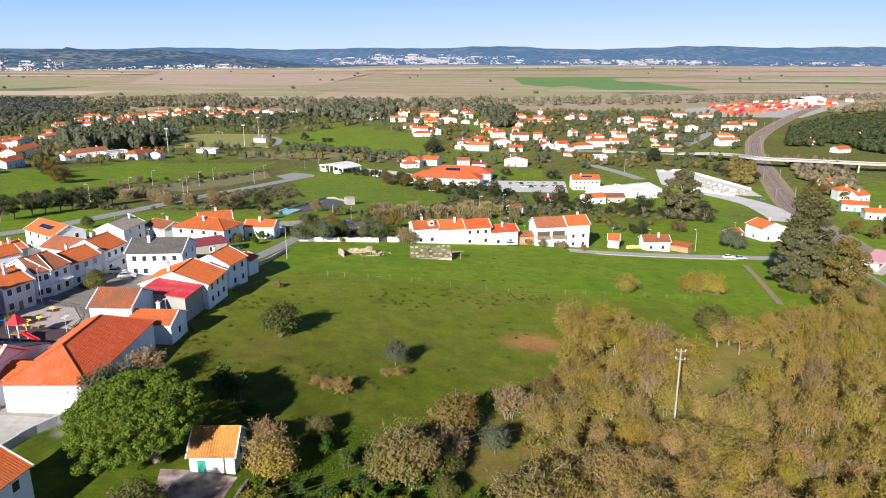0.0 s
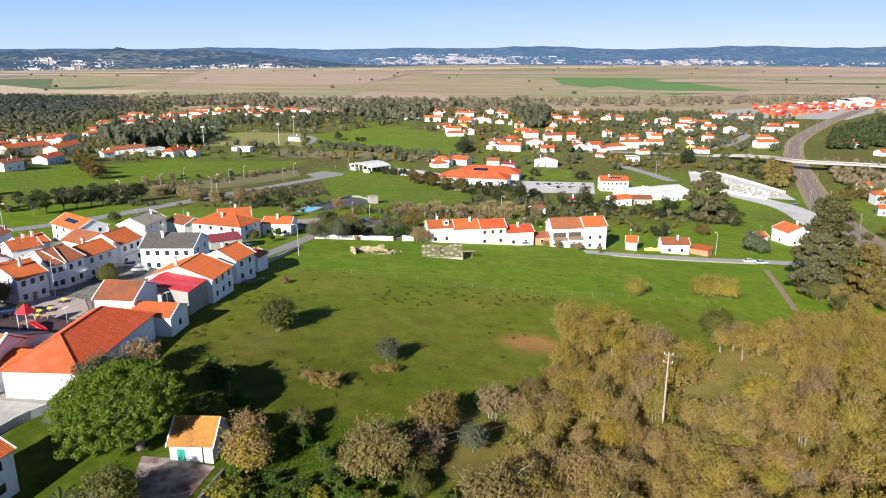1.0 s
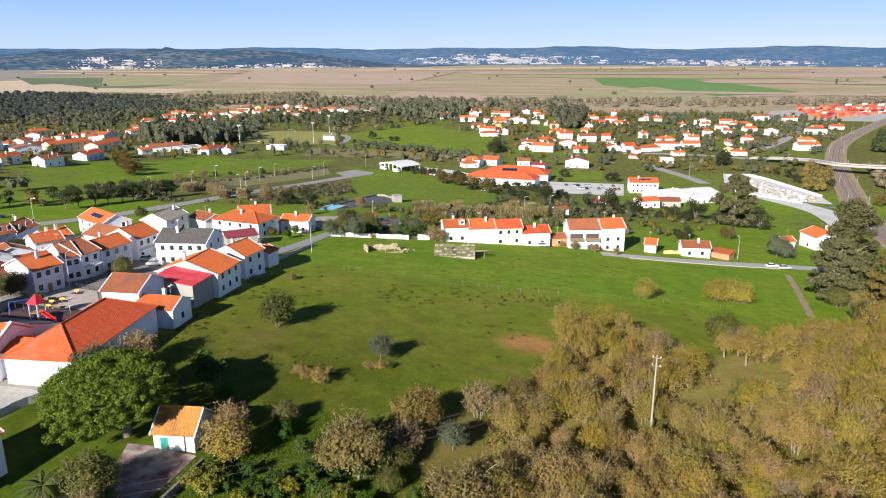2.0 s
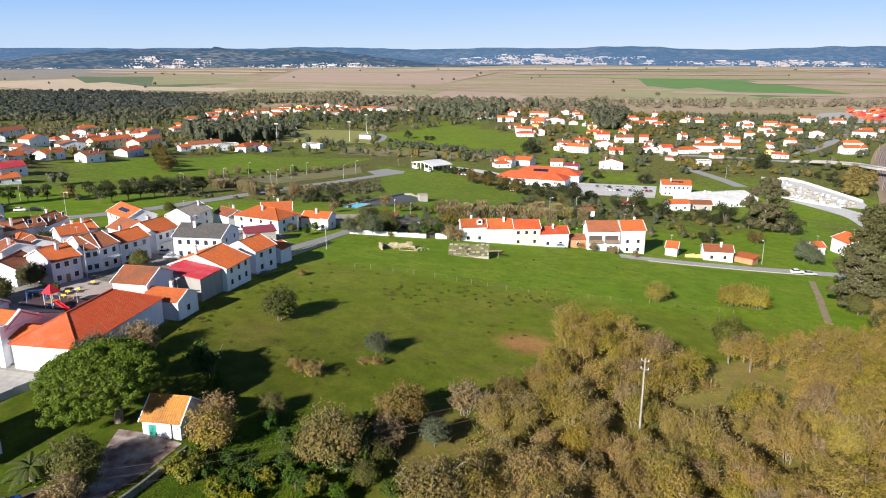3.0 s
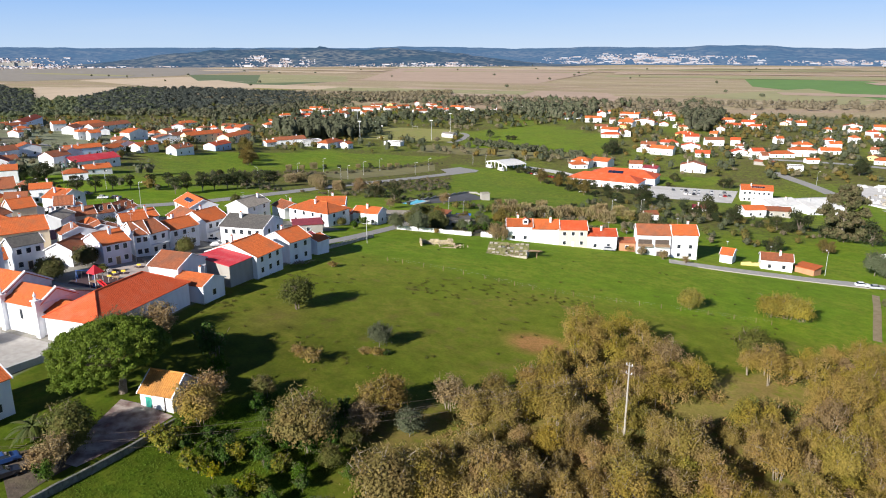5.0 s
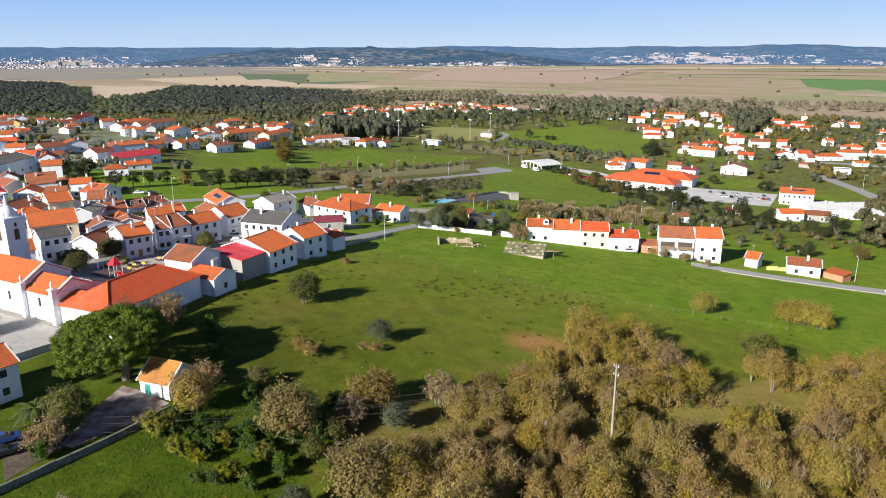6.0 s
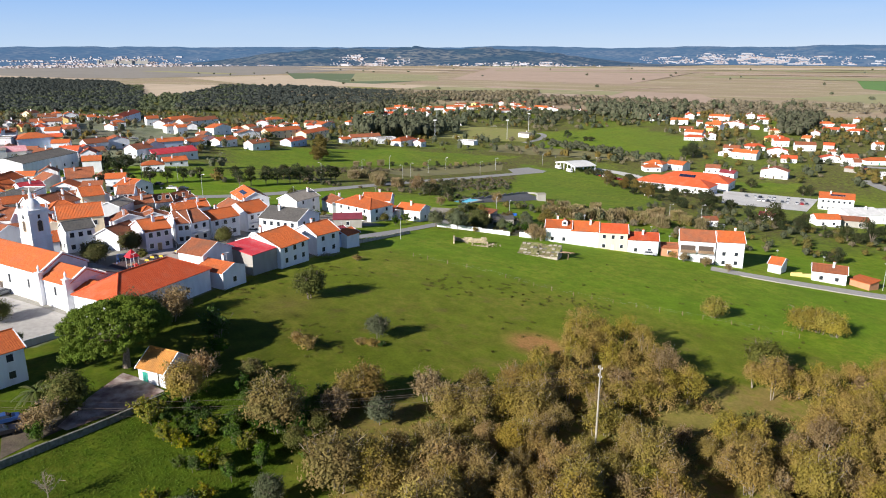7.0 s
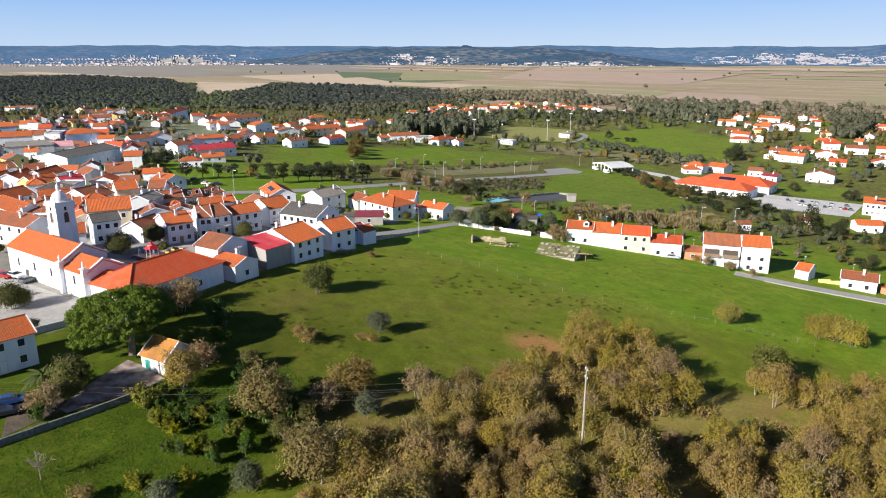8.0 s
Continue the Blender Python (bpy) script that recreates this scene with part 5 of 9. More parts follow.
house(-223.4, 173.3, 121, 14.5, 10.0, 5.0, 'gable', 2.4, 'white', 'orange', (2, 1), (0, 0), (0, 0), 1)
house(-227.3, 166.9, 107, 11.3, 9.0, 5.0, 'gable', 2.2, 'white', 'brown', (2, 1), (0, 0), (0, 0), 1)
house(-251.9, 183.2, 85, 8.2, 9.0, 5.0, 'gable', 2.2, 'white', 'brown', (2, 1), (0, 0), (0, 0), 1)
house(-270.2, 199.4, 75, 9.4, 9.0, 5.5, 'cross', 2.0, 'yellow', 'brown', (2, 2), (0, 0), (1, 1), 1)
house(-238.6, 189.5, 60, 8.1, 10.0, 5.0, 'gable', 2.2, 'white', 'brown', (2, 1), (0, 0), (0, 0), 1)
house(-223.1, 184.9, 117, 15.8, 9.0, 5.0, 'gable', 2.2, 'white', 'orange', (2, 1), (0, 0), (0, 0), 1)
house(-213.5, 198.9, 76, 8.7, 10.0, 4.6, 'cross', 2.2, 'white', 'brown', (0, 0), (0, 0), (0, 0), 1)
house(-208.5, 209.3, 54, 10.9, 12.0, 5.0, 'gable', 3.4, 'white', 'brown', (2, 1), (0, 0), (2, 1), 1)
house(-204.5, 222.3, -19, 18.9, 9.0, 3.4, 'gable', 1.6, 'white', 'brown', (1, 1), (0, 0), (0, 0), 1)
house(-261.5, 226.5, 107, 38.6, 18.0, 6.4, 'gable', 2.0, 'white', 'slate', (6, 1), (1, 1), (0, 0), 1)
house(-319.9, 267.7, 66, 18.3, 14.0, 7.0, 'hip', 2.6, 'blue', 'orange', (0, 0), (0, 0), (0, 0), 0)
house(-325.7, 256.1, 40, 8.1, 12.0, 7.0, 'flat', 0.4, 'white', 'grey', (2, 1), (0, 0), (0, 0), 0)
house(-294.7, 238.9, 59, 10.5, 14.0, 5.4, 'gable', 2.0, 'white', 'pink', (0, 0), (0, 0), (0, 0), 0)
house(-301.5, 226.0, 59, 21.6, 14.0, 6.0, 'shed', 1.0, 'grey', 'grey', (0, 0), (0, 0), (0, 0), 0)
house(-333.3, 236.8, 58, 17.4, 10.0, 6.0, 'gable', 2.4, 'white', 'orange', (3, 1), (0, 0), (0, 0), 0)
house(-371.5, 254.9, 61, 11.5, 10.0, 6.0, 'gable', 2.2, 'blue', 'orange', (3, 1), (0, 0), (0, 0), 0)
house(-339.2, 252.6, 46, 9.8, 9.0, 5.0, 'gable', 2.2, 'white', 'brown', (2, 1), (0, 0), (0, 0), 0)
house(-299.5, 252.3, 40, 5.5, 8.0, 4.0, 'gable', 1.6, 'white', 'brown', (2, 1), (0, 0), (0, 0), 0)
house(-254.1, 304.1, 73, 25.9, 12.0, 4.0, 'gable', 2.4, 'white', 'crimson', (5, 1), (0, 0), (0, 0), 0)
house(-226.2, 264.7, 48, 10.6, 9.0, 3.4, 'hip', 1.8, 'white', 'orange', (2, 1), (0, 0), (0, 0), 0)
house(-234.0, 286.3, 59, 12.2, 9.0, 3.0, 'gable', 1.8, 'white', 'orange', (2, 1), (0, 0), (0, 0), 0)
house(-303.2, 308.9, 59, 12.9, 10.0, 5.0, 'cross', 2.2, 'white', 'orange', (2, 1), (0, 0), (0, 0), 0)
house(-263.6, 289.9, 89, 11.3, 10.0, 6.0, 'gable', 2.4, 'white', 'brown', (3, 1), (0, 0), (0, 0), 0)
house(-285.6, 330.6, 62, 19.8, 9.0, 5.0, 'gable', 1.8, 'blue', 'orange', (4, 1), (0, 0), (0, 0), 0)
house(-284.0, 351.2, 84, 11.0, 9.0, 4.0, 'gable', 1.8, 'white', 'orange', (2, 1), (0, 0), (0, 0), 0)
house(-288.7, 265.9, 63, 7.1, 9.0, 4.6, 'cross', 1.8, 'white', 'brown', (1, 1), (0, 0), (0, 0), 0)
house(-273.8, 269.6, 70, 9.8, 9.0, 4.4, 'gable', 2.2, 'white', 'brown', (2, 1), (0, 0), (0, 0), 0)
house(-302.3, 292.7, 76, 12.7, 9.0, 4.4, 'gable', 2.2, 'white', 'brown', (2, 1), (0, 0), (0, 0), 0)
house(-292.3, 371.3, 77, 14.6, 9.0, 4.4, 'cross', 1.8, 'white', 'brown', (2, 1), (0, 0), (0, 0), 0)
house(-281.4, 376.7, 87, 15.8, 9.0, 4.4, 'gable', 2.0, 'white', 'orange', (3, 1), (0, 0), (0, 0), 0)
house(-334.7, 429.7, 87, 18.0, 9.0, 5.6, 'cross', 2.2, 'white', 'orange', (2, 1), (0, 0), (0, 0), 0)
house(-309.0, 432.1, 59, 17.2, 9.0, 4.4, 'cross', 1.8, 'white', 'brown', (2, 1), (0, 0), (0, 0), 0)
house(-261.3, 386.1, 82, 14.9, 9.0, 4.8, 'gable', 2.2, 'white', 'brown', (2, 2), (0, 0), (0, 0), 0)
house(-320.7, 464.0, 87, 23.2, 9.0, 4.4, 'gable', 2.0, 'white', 'brown', (2, 1), (0, 0), (0, 0), 0)
house(-305.7, 469.7, 71, 31.1, 10.0, 6.0, 'gable', 2.2, 'cream', 'orange', (5, 2), (0, 0), (0, 0), 0)
house(-291.9, 492.4, 93, 33.9, 10.0, 6.0, 'gable', 2.2, 'cream', 'orange', (5, 2), (0, 0), (1, 2), 0)
house(-265.5, 431.9, 89, 18.3, 10.0, 4.2, 'gable', 2.0, 'blue', 'red', (3, 1), (0, 0), (2, 1), 0)
house(-359.3, 606.2, 88, 21.1, 9.0, 5.6, 'cross', 2.0, 'white', 'orange', (2, 2), (0, 0), (0, 0), 0)
house(-460.4, 453.3, 123, 52.4, 10.0, 6.4, 'gable', 2.4, 'white', 'red', (2, 2), (1, 2), (0, 0), 0)
house(-378.7, 417.6, 112, 15.9, 9.0, 5.0, 'gable', 2.0, 'white', 'brown', (2, 1), (0, 0), (0, 0), 0)
house(-411.0, 465.7, 86, 27.7, 11.0, 5.6, 'hip', 2.2, 'cream', 'orange', (4, 2), (0, 0), (0, 0), 0)
house(-395.7, 470.9, 83, 36.6, 10.0, 5.4, 'gable', 2.4, 'white', 'brown', (4, 2), (0, 0), (0, 0), 0)
house(-448.5, 637.5, 69, 21.5, 10.0, 5.0, 'hip', 2.4, 'white', 'orange', (3, 1), (0, 0), (0, 0), 0)
house(-967.6, 598.9, 14, 21.8, 9.0, 4.6, 'gable', 2.0, 'white', 'brown', (3, 1), (0, 0), (0, 0), 0)
house(-960.0, 617.3, 40, 27.6, 9.0, 4.6, 'gable', 2.0, 'white', 'brown', (3, 1), (0, 0), (0, 0), 0)
house(-405.8, 338.7, 50, 19.5, 10.0, 4.4, 'gable', 1.8, 'white', 'brown', (5, 1), (0, 0), (0, 0), 0)
house(-426.7, 410.2, 99, 17.7, 8.0, 3.6, 'gable', 1.6, 'white', 'orange', (2, 1), (0, 0), (0, 0), 0)
house(-362.2, 323.3, 72, 9.8, 9.0, 4.0, 'hip', 2.0, 'white', 'brown', (2, 1), (0, 0), (0, 0), 0)
house(-261.5, 524.0, 50, 26.0, 10.0, 4.4, 'gable', 2.2, 'white', 'brown', (3, 1), (0, 0), (0, 0), 0)
house(-244.0, 528.3, 50, 16.4, 9.0, 4.6, 'flat', 0.3, 'white', 'grey', (2, 1), (0, 0), (0, 0), 0)
house(-227.9, 531.9, 83, 23.1, 11.0, 4.8, 'hip', 2.6, 'white', 'orange', (3, 1), (0, 0), (2, 1), 0)
house(-216.5, 538.8, 86, 8.4, 8.0, 4.2, 'gable', 1.8, 'white', 'orange', (1, 1), (0, 0), (0, 0), 0)
house(-261.0, 492.9, 63, 8.7, 7.0, 3.4, 'gable', 1.6, 'white', 'orange', (1, 1), (0, 0), (0, 0), 0)

# houses towards the plain
house(-414.9, 752.3, 22, 8.5, 9.0, 3.6, 'gable', 2.2, 'white', 'orange', (3, 1), (0, 0), (0, 0), 0)
house(-385.5, 701.9, 63, 18.5, 9.0, 3.6, 'hip', 2.2, 'white', 'orange', (3, 1), (0, 0), (0, 0), 0)
house(-431.2, 855.3, 25, 23.1, 9.0, 3.6, 'gable', 2.2, 'white', 'red', (3, 1), (0, 0), (0, 0), 0)
house(-387.9, 809.8, 19, 21.9, 9.0, 3.6, 'hip', 2.2, 'white', 'red', (3, 1), (0, 0), (0, 0), 0)
house(-386.1, 840.5, 42, 18.7, 9.0, 3.6, 'gable', 2.2, 'white', 'red', (3, 1), (0, 0), (0, 0), 0)
house(-401.1, 905.6, 52, 20.6, 9.0, 3.6, 'gable', 2.2, 'white', 'orange', (3, 1), (0, 0), (0, 0), 0)
house(-415.0, 975.9, 39, 21.9, 9.0, 3.6, 'gable', 2.2, 'white', 'orange', (3, 1), (0, 0), (0, 0), 0)
house(-371.8, 930.3, 51, 16.0, 9.0, 3.6, 'gable', 2.2, 'white', 'orange', (3, 1), (0, 0), (0, 0), 0)
house(-399.9, 1010.9, 22, 25.9, 9.0, 3.6, 'gable', 2.2, 'white', 'orange', (3, 1), (0, 0), (0, 0), 0)
house(-410.7, 1058.2, 14, 18.8, 9.0, 3.6, 'gable', 2.2, 'white', 'brown', (3, 1), (0, 0), (0, 0), 0)
house(-368.5, 1010.7, 41, 19.6, 9.0, 3.6, 'gable', 2.2, 'white', 'orange', (3, 1), (0, 0), (0, 0), 0)
house(-362.9, 1046.3, 42, 19.2, 9.0, 3.6, 'gable', 2.2, 'white', 'orange', (3, 1), (0, 0), (0, 0), 0)
house(-307.0, 976.4, 41, 24.2, 9.0, 3.6, 'gable', 2.2, 'white', 'brown', (3, 1), (0, 0), (0, 0), 0)
house(-302.0, 1026.2, 51, 20.9, 9.0, 3.6, 'gable', 2.2, 'white', 'orange', (3, 1), (0, 0), (0, 0), 0)
house(-395.8, 790.9, 31, 18.1, 9.0, 3.6, 'gable', 2.2, 'white', 'orange', (3, 1), (0, 0), (0, 0), 0)
house(-451.9, 846.6, 51, 16.9, 9.0, 3.6, 'hip', 2.2, 'white', 'orange', (3, 1), (0, 0), (0, 0), 0)
house(-462.1, 921.1, 54, 16.5, 9.0, 3.6, 'gable', 2.2, 'white', 'orange', (3, 1), (0, 0), (0, 0), 0)
house(-473.0, 972.6, 19, 19.0, 9.0, 3.6, 'gable', 2.2, 'white', 'orange', (3, 1), (0, 0), (0, 0), 0)
house(-163.5, 1023.7, 9, 37.6, 9.0, 5.6, 'cross', 2.3, 'cream', 'orange', (3, 1), (0, 0), (0, 0), 0)
house(-248.2, 1010.9, 9, 21.4, 9.0, 5.6, 'cross', 2.3, 'white', 'orange', (3, 1), (0, 0), (0, 0), 0)
house(-208.4, 1017.9, -17, 22.3, 9.0, 3.4, 'cross', 2.3, 'white', 'brown', (3, 1), (0, 0), (0, 0), 0)
house(-276.7, 1058.3, -18, 23.2, 9.0, 3.4, 'gable', 2.3, 'white', 'orange', (3, 1), (0, 0), (0, 0), 0)
house(-56.8, 916.6, 4, 20.1, 9.0, 5.6, 'gable', 2.3, 'white', 'orange', (3, 1), (0, 0), (0, 0), 0)
house(-39.0, 839.1, 6, 14.5, 9.0, 3.4, 'gable', 2.3, 'white', 'brown', (3, 1), (0, 0), (0, 0), 0)
house(-16.8, 987.9, -11, 25.5, 9.0, 5.6, 'gable', 2.3, 'white', 'orange', (3, 1), (0, 0), (0, 0), 0)
house(5.8, 900.1, -1, 23.2, 9.0, 5.6, 'cross', 2.3, 'white', 'orange', (3, 1), (0, 0), (0, 0), 0)
house(-13.2, 874.5, -26, 19.2, 9.0, 5.6, 'gable', 2.3, 'white', 'orange', (3, 1), (0, 0), (0, 0), 0)
house(-20.8, 758.6, 9, 19.7, 9.0, 3.4, 'hip', 2.3, 'white', 'red', (3, 1), (0, 0), (0, 0), 0)
house(-23.7, 786.1, -15, 18.5, 9.0, 5.6, 'gable', 2.3, 'white', 'orange', (3, 1), (0, 0), (0, 0), 0)
house(13.3, 905.0, -22, 14.2, 9.0, 3.4, 'hip', 2.3, 'white', 'orange', (3, 1), (0, 0), (0, 0), 0)
house(20.5, 668.8, -4, 13.2, 9.0, 5.6, 'gable', 2.3, 'white', 'brown', (3, 1), (0, 0), (0, 0), 0)
house(36.3, 708.2, 9, 18.4, 9.0, 3.4, 'hip', 2.3, 'white', 'red', (3, 1), (0, 0), (0, 0), 0)
house(33.2, 643.6, -14, 19.3, 9.0, 5.6, 'gable', 2.3, 'white', 'orange', (3, 1), (0, 0), (0, 0), 0)
house(57.5, 746.6, 15, 13.5, 9.0, 5.6, 'gable', 2.3, 'white', 'red', (3, 1), (0, 0), (0, 0), 0)
house(52.6, 786.4, -1, 20.4, 9.0, 3.4, 'hip', 2.3, 'yellow', 'red', (3, 1), (0, 0), (0, 0), 0)
house(56.3, 671.5, 0, 15.9, 9.0, 5.6, 'cross', 2.3, 'white', 'red', (3, 1), (0, 0), (0, 0), 0)
house(65.6, 639.5, -0, 11.6, 9.0, 3.4, 'gable', 2.3, 'white', 'red', (3, 1), (0, 0), (0, 0), 0)
house(57.3, 552.3, -7, 17.6, 9.0, 5.6, 'cross', 2.3, 'white', 'brown', (3, 1), (0, 0), (0, 0), 0)
house(77.7, 723.2, 10, 17.0, 9.0, 5.6, 'gable', 2.3, 'white', 'brown', (3, 1), (0, 0), (0, 0), 0)
house(95.7, 657.7, 12, 17.6, 9.0, 3.4, 'cross', 2.3, 'white', 'red', (3, 1), (0, 0), (0, 0), 0)
house(108.8, 652.4, 20, 10.3, 9.0, 5.6, 'gable', 2.3, 'white', 'red', (3, 1), (0, 0), (0, 0), 0)
house(112.0, 626.5, 10, 4.9, 9.0, 5.6, 'gable', 2.3, 'white', 'brown', (3, 1), (0, 0), (0, 0), 0)
house(128.4, 657.6, 19, 19.7, 9.0, 3.4, 'hip', 2.3, 'white', 'orange', (3, 1), (0, 0), (0, 0), 0)
house(146.2, 671.3, 4, 21.1, 9.0, 5.6, 'hip', 2.3, 'white', 'orange', (3, 1), (0, 0), (0, 0), 0)
house(171.3, 693.6, 8, 16.3, 9.0, 3.4, 'gable', 2.3, 'white', 'orange', (3, 1), (0, 0), (0, 0), 0)
house(151.7, 710.2, 4, 16.7, 9.0, 5.6, 'hip', 2.3, 'white', 'orange', (3, 1), (0, 0), (0, 0), 0)
house(200.9, 879.9, -10, 9.6, 9.0, 3.4, 'hip', 2.3, 'white', 'orange', (3, 1), (0, 0), (0, 0), 0)
house(229.8, 903.8, -11, 19.0, 9.0, 5.6, 'cross', 2.3, 'white', 'orange', (3, 1), (0, 0), (0, 0), 0)
house(263.0, 923.5, -7, 15.1, 9.0, 3.4, 'gable', 2.3, 'white', 'orange', (3, 1), (0, 0), (0, 0), 0)
house(272.3, 893.0, -4, 23.6, 9.0, 3.4, 'hip', 2.3, 'white', 'orange', (3, 1), (0, 0), (0, 0), 0)
house(266.4, 838.1, 10, 14.4, 9.0, 3.4, 'gable', 2.3, 'white', 'orange', (3, 1), (0, 0), (0, 0), 0)
house(233.7, 801.4, 0, 8.8, 9.0, 3.4, 'hip', 2.3, 'white', 'orange', (3, 1), (0, 0), (0, 0), 0)
house(278.1, 800.4, -21, 14.3, 9.0, 5.6, 'cross', 2.3, 'white', 'orange', (3, 1), (0, 0), (0, 0), 0)
house(200.5, 639.0, -10, 13.1, 9.0, 3.4, 'hip', 2.3, 'white', 'orange', (3, 1), (0, 0), (0, 0), 0)
house(328.4, 815.1, -16, 22.2, 9.0, 5.6, 'hip', 2.3, 'white', 'brown', (3, 1), (0, 0), (0, 0), 0)
house(289.2, 734.8, -10, 18.4, 9.0, 3.4, 'hip', 2.3, 'white', 'orange', (3, 1), (0, 0), (0, 0), 0)
house(270.5, 678.3, 14, 21.2, 9.0, 5.6, 'gable', 2.3, 'white', 'orange', (3, 1), (0, 0), (0, 0), 0)
house(232.1, 726.3, -16, 11.4, 9.0, 5.6, 'hip', 2.3, 'white', 'orange', (3, 1), (0, 0), (0, 0), 0)
house(183.7, 949.0, -12, 13.3, 9.0, 3.4, 'gable', 2.3, 'white', 'orange', (3, 1), (0, 0), (0, 0), 0)
house(105.8, 899.7, -12, 16.2, 9.0, 3.4, 'gable', 2.3, 'white', 'red', (3, 1), (0, 0), (0, 0), 0)
house(123.1, 917.5, -11, 14.3, 9.0, 5.6, 'gable', 2.3, 'white', 'red', (3, 1), (0, 0), (0, 0), 0)
house(130.7, 891.9, -4, 20.2, 9.0, 3.4, 'hip', 2.3, 'white', 'red', (3, 1), (0, 0), (0, 0), 0)
house(102.6, 967.3, 20, 16.6, 9.0, 3.4, 'hip', 2.3, 'white', 'orange', (3, 1), (0, 0), (0, 0), 0)
house(371.6, 869.8, -10, 14.9, 9.0, 3.4, 'gable', 2.3, 'white', 'orange', (3, 1), (0, 0), (0, 0), 0)
house(352.0, 628.8, 23, 15.2, 9.0, 3.4, 'gable', 2.3, 'white', 'orange', (3, 1), (0, 0), (0, 0), 0)
house(421.5, 723.3, -21, 11.3, 9.0, 5.6, 'cross', 2.3, 'white', 'brown', (3, 1), (0, 0), (0, 0), 0)
house(352.0, 686.4, 12, 11.3, 9.0, 3.4, 'hip', 2.3, 'white', 'red', (3, 1), (0, 0), (0, 0), 0)
house(19.3, 654.8, -15, 14.5, 9.0, 3.4, 'cross', 2.3, 'white', 'brown', (3, 1), (0, 0), (0, 0), 0)
house(-24.9, 536.4, 26, 11.9, 9.0, 3.4, 'hip', 2.3, 'white', 'orange', (3, 1), (0, 0), (0, 0), 0)
house(318.2, 972.2, 4, 18.9, 9.0, 5.6, 'gable', 2.3, 'white', 'brown', (3, 1), (0, 0), (0, 0), 0)
house(345.5, 945.7, 4, 16.1, 9.0, 5.6, 'hip', 2.3, 'white', 'orange', (3, 1), (0, 0), (0, 0), 0)
house(68.7, 986.2, -21, 11.5, 9.0, 5.6, 'gable', 2.3, 'white', 'orange', (3, 1), (0, 0), (0, 0), 0)
house(-98.4, 945.7, 4, 14.8, 9.0, 5.6, 'hip', 2.3, 'white', 'orange', (3, 1), (0, 0), (0, 0), 0)
house(-85.1, 962.5, -6, 15.1, 9.0, 5.6, 'hip', 2.3, 'white', 'orange', (3, 1), (0, 0), (0, 0), 0)
house(650.1, 1117.9, 14, 17.2, 9.0, 5.6, 'hip', 2.3, 'white', 'orange', (3, 1), (0, 0), (0, 0), 0)
house(645.7, 1072.9, -11, 17.3, 9.0, 5.6, 'gable', 2.3, 'white', 'orange', (3, 1), (0, 0), (0, 0), 0)
house(710.5, 1262.0, -27, 14.5, 9.0, 5.6, 'hip', 2.3, 'white', 'brown', (3, 1), (0, 0), (0, 0), 0)
house(-22.9, 543.2, -13, 14.2, 10.0, 5.4, 'hip', 2.4, 'white', 'orange', (2, 1), (1, 1), (0, 0), 0)
house(-8.6, 555.2, -20, 13.2, 12.0, 4.6, 'gable', 2.2, 'white', 'orange', (3, 1), (0, 0), (0, 0), 0)
house(16.2, 553.8, -1, 9.7, 9.0, 4.2, 'gable', 2.0, 'white', 'brown', (2, 1), (0, 0), (0, 0), 0)
house(28.0, 535.5, -15, 10.3, 9.0, 4.0, 'gable', 1.6, 'white', 'maroon', (2, 1), (0, 0), (0, 0), 0)
house(251.5, 461.4, 10, 8.5, 8.0, 4.0, 'gable', 1.8, 'cream', 'orange', (2, 1), (0, 0), (0, 0), 0)
house(239.0, 417.2, -4, 9.6, 9.0, 6.0, 'hip', 2.4, 'white', 'orange', (2, 2), (0, 0), (0, 0), 0)
house(244.8, 412.1, 21, 9.5, 9.0, 4.4, 'gable', 2.0, 'white', 'orange', (2, 1), (0, 0), (0, 0), 0)
house(226.4, 383.1, -19, 13.1, 8.0, 4.0, 'gable', 1.6, 'white', 'orange', (3, 1), (0, 0), (0, 0), 0)
house(225.0, 360.0, -14, 12.1, 8.0, 4.0, 'gable', 1.6, 'white', 'orange', (3, 1), (0, 0), (0, 0), 0)

# low houses along the lane
house(63.1, 253.1, -14, 4.0, 7.0, 3.4, 'gable', 1.4, 'white', 'orange', (0, 0), (0, 0), (0, 0), 1)
house(78.0, 252.4, -0, 9.7, 6.5, 3.8, 'gable', 1.6, 'white', 'brown', (2, 1), (0, 0), (0, 0), 1)
house(88.0, 252.5, -35, 6.4, 5.0, 2.4, 'shed', 0.4, 'brick', 'orange', (0, 0), (0, 0), (0, 0), 1)
house(136.2, 290.9, 14, 11.0, 11.0, 6.0, 'cross', 2.0, 'white', 'orange', (2, 1), (1, 1), (0, 0), 1)
house(120.9, 286.3, 17, 4.8, 6.0, 3.2, 'gable', 1.4, 'white', 'orange', (1, 1), (0, 0), (0, 0), 1)

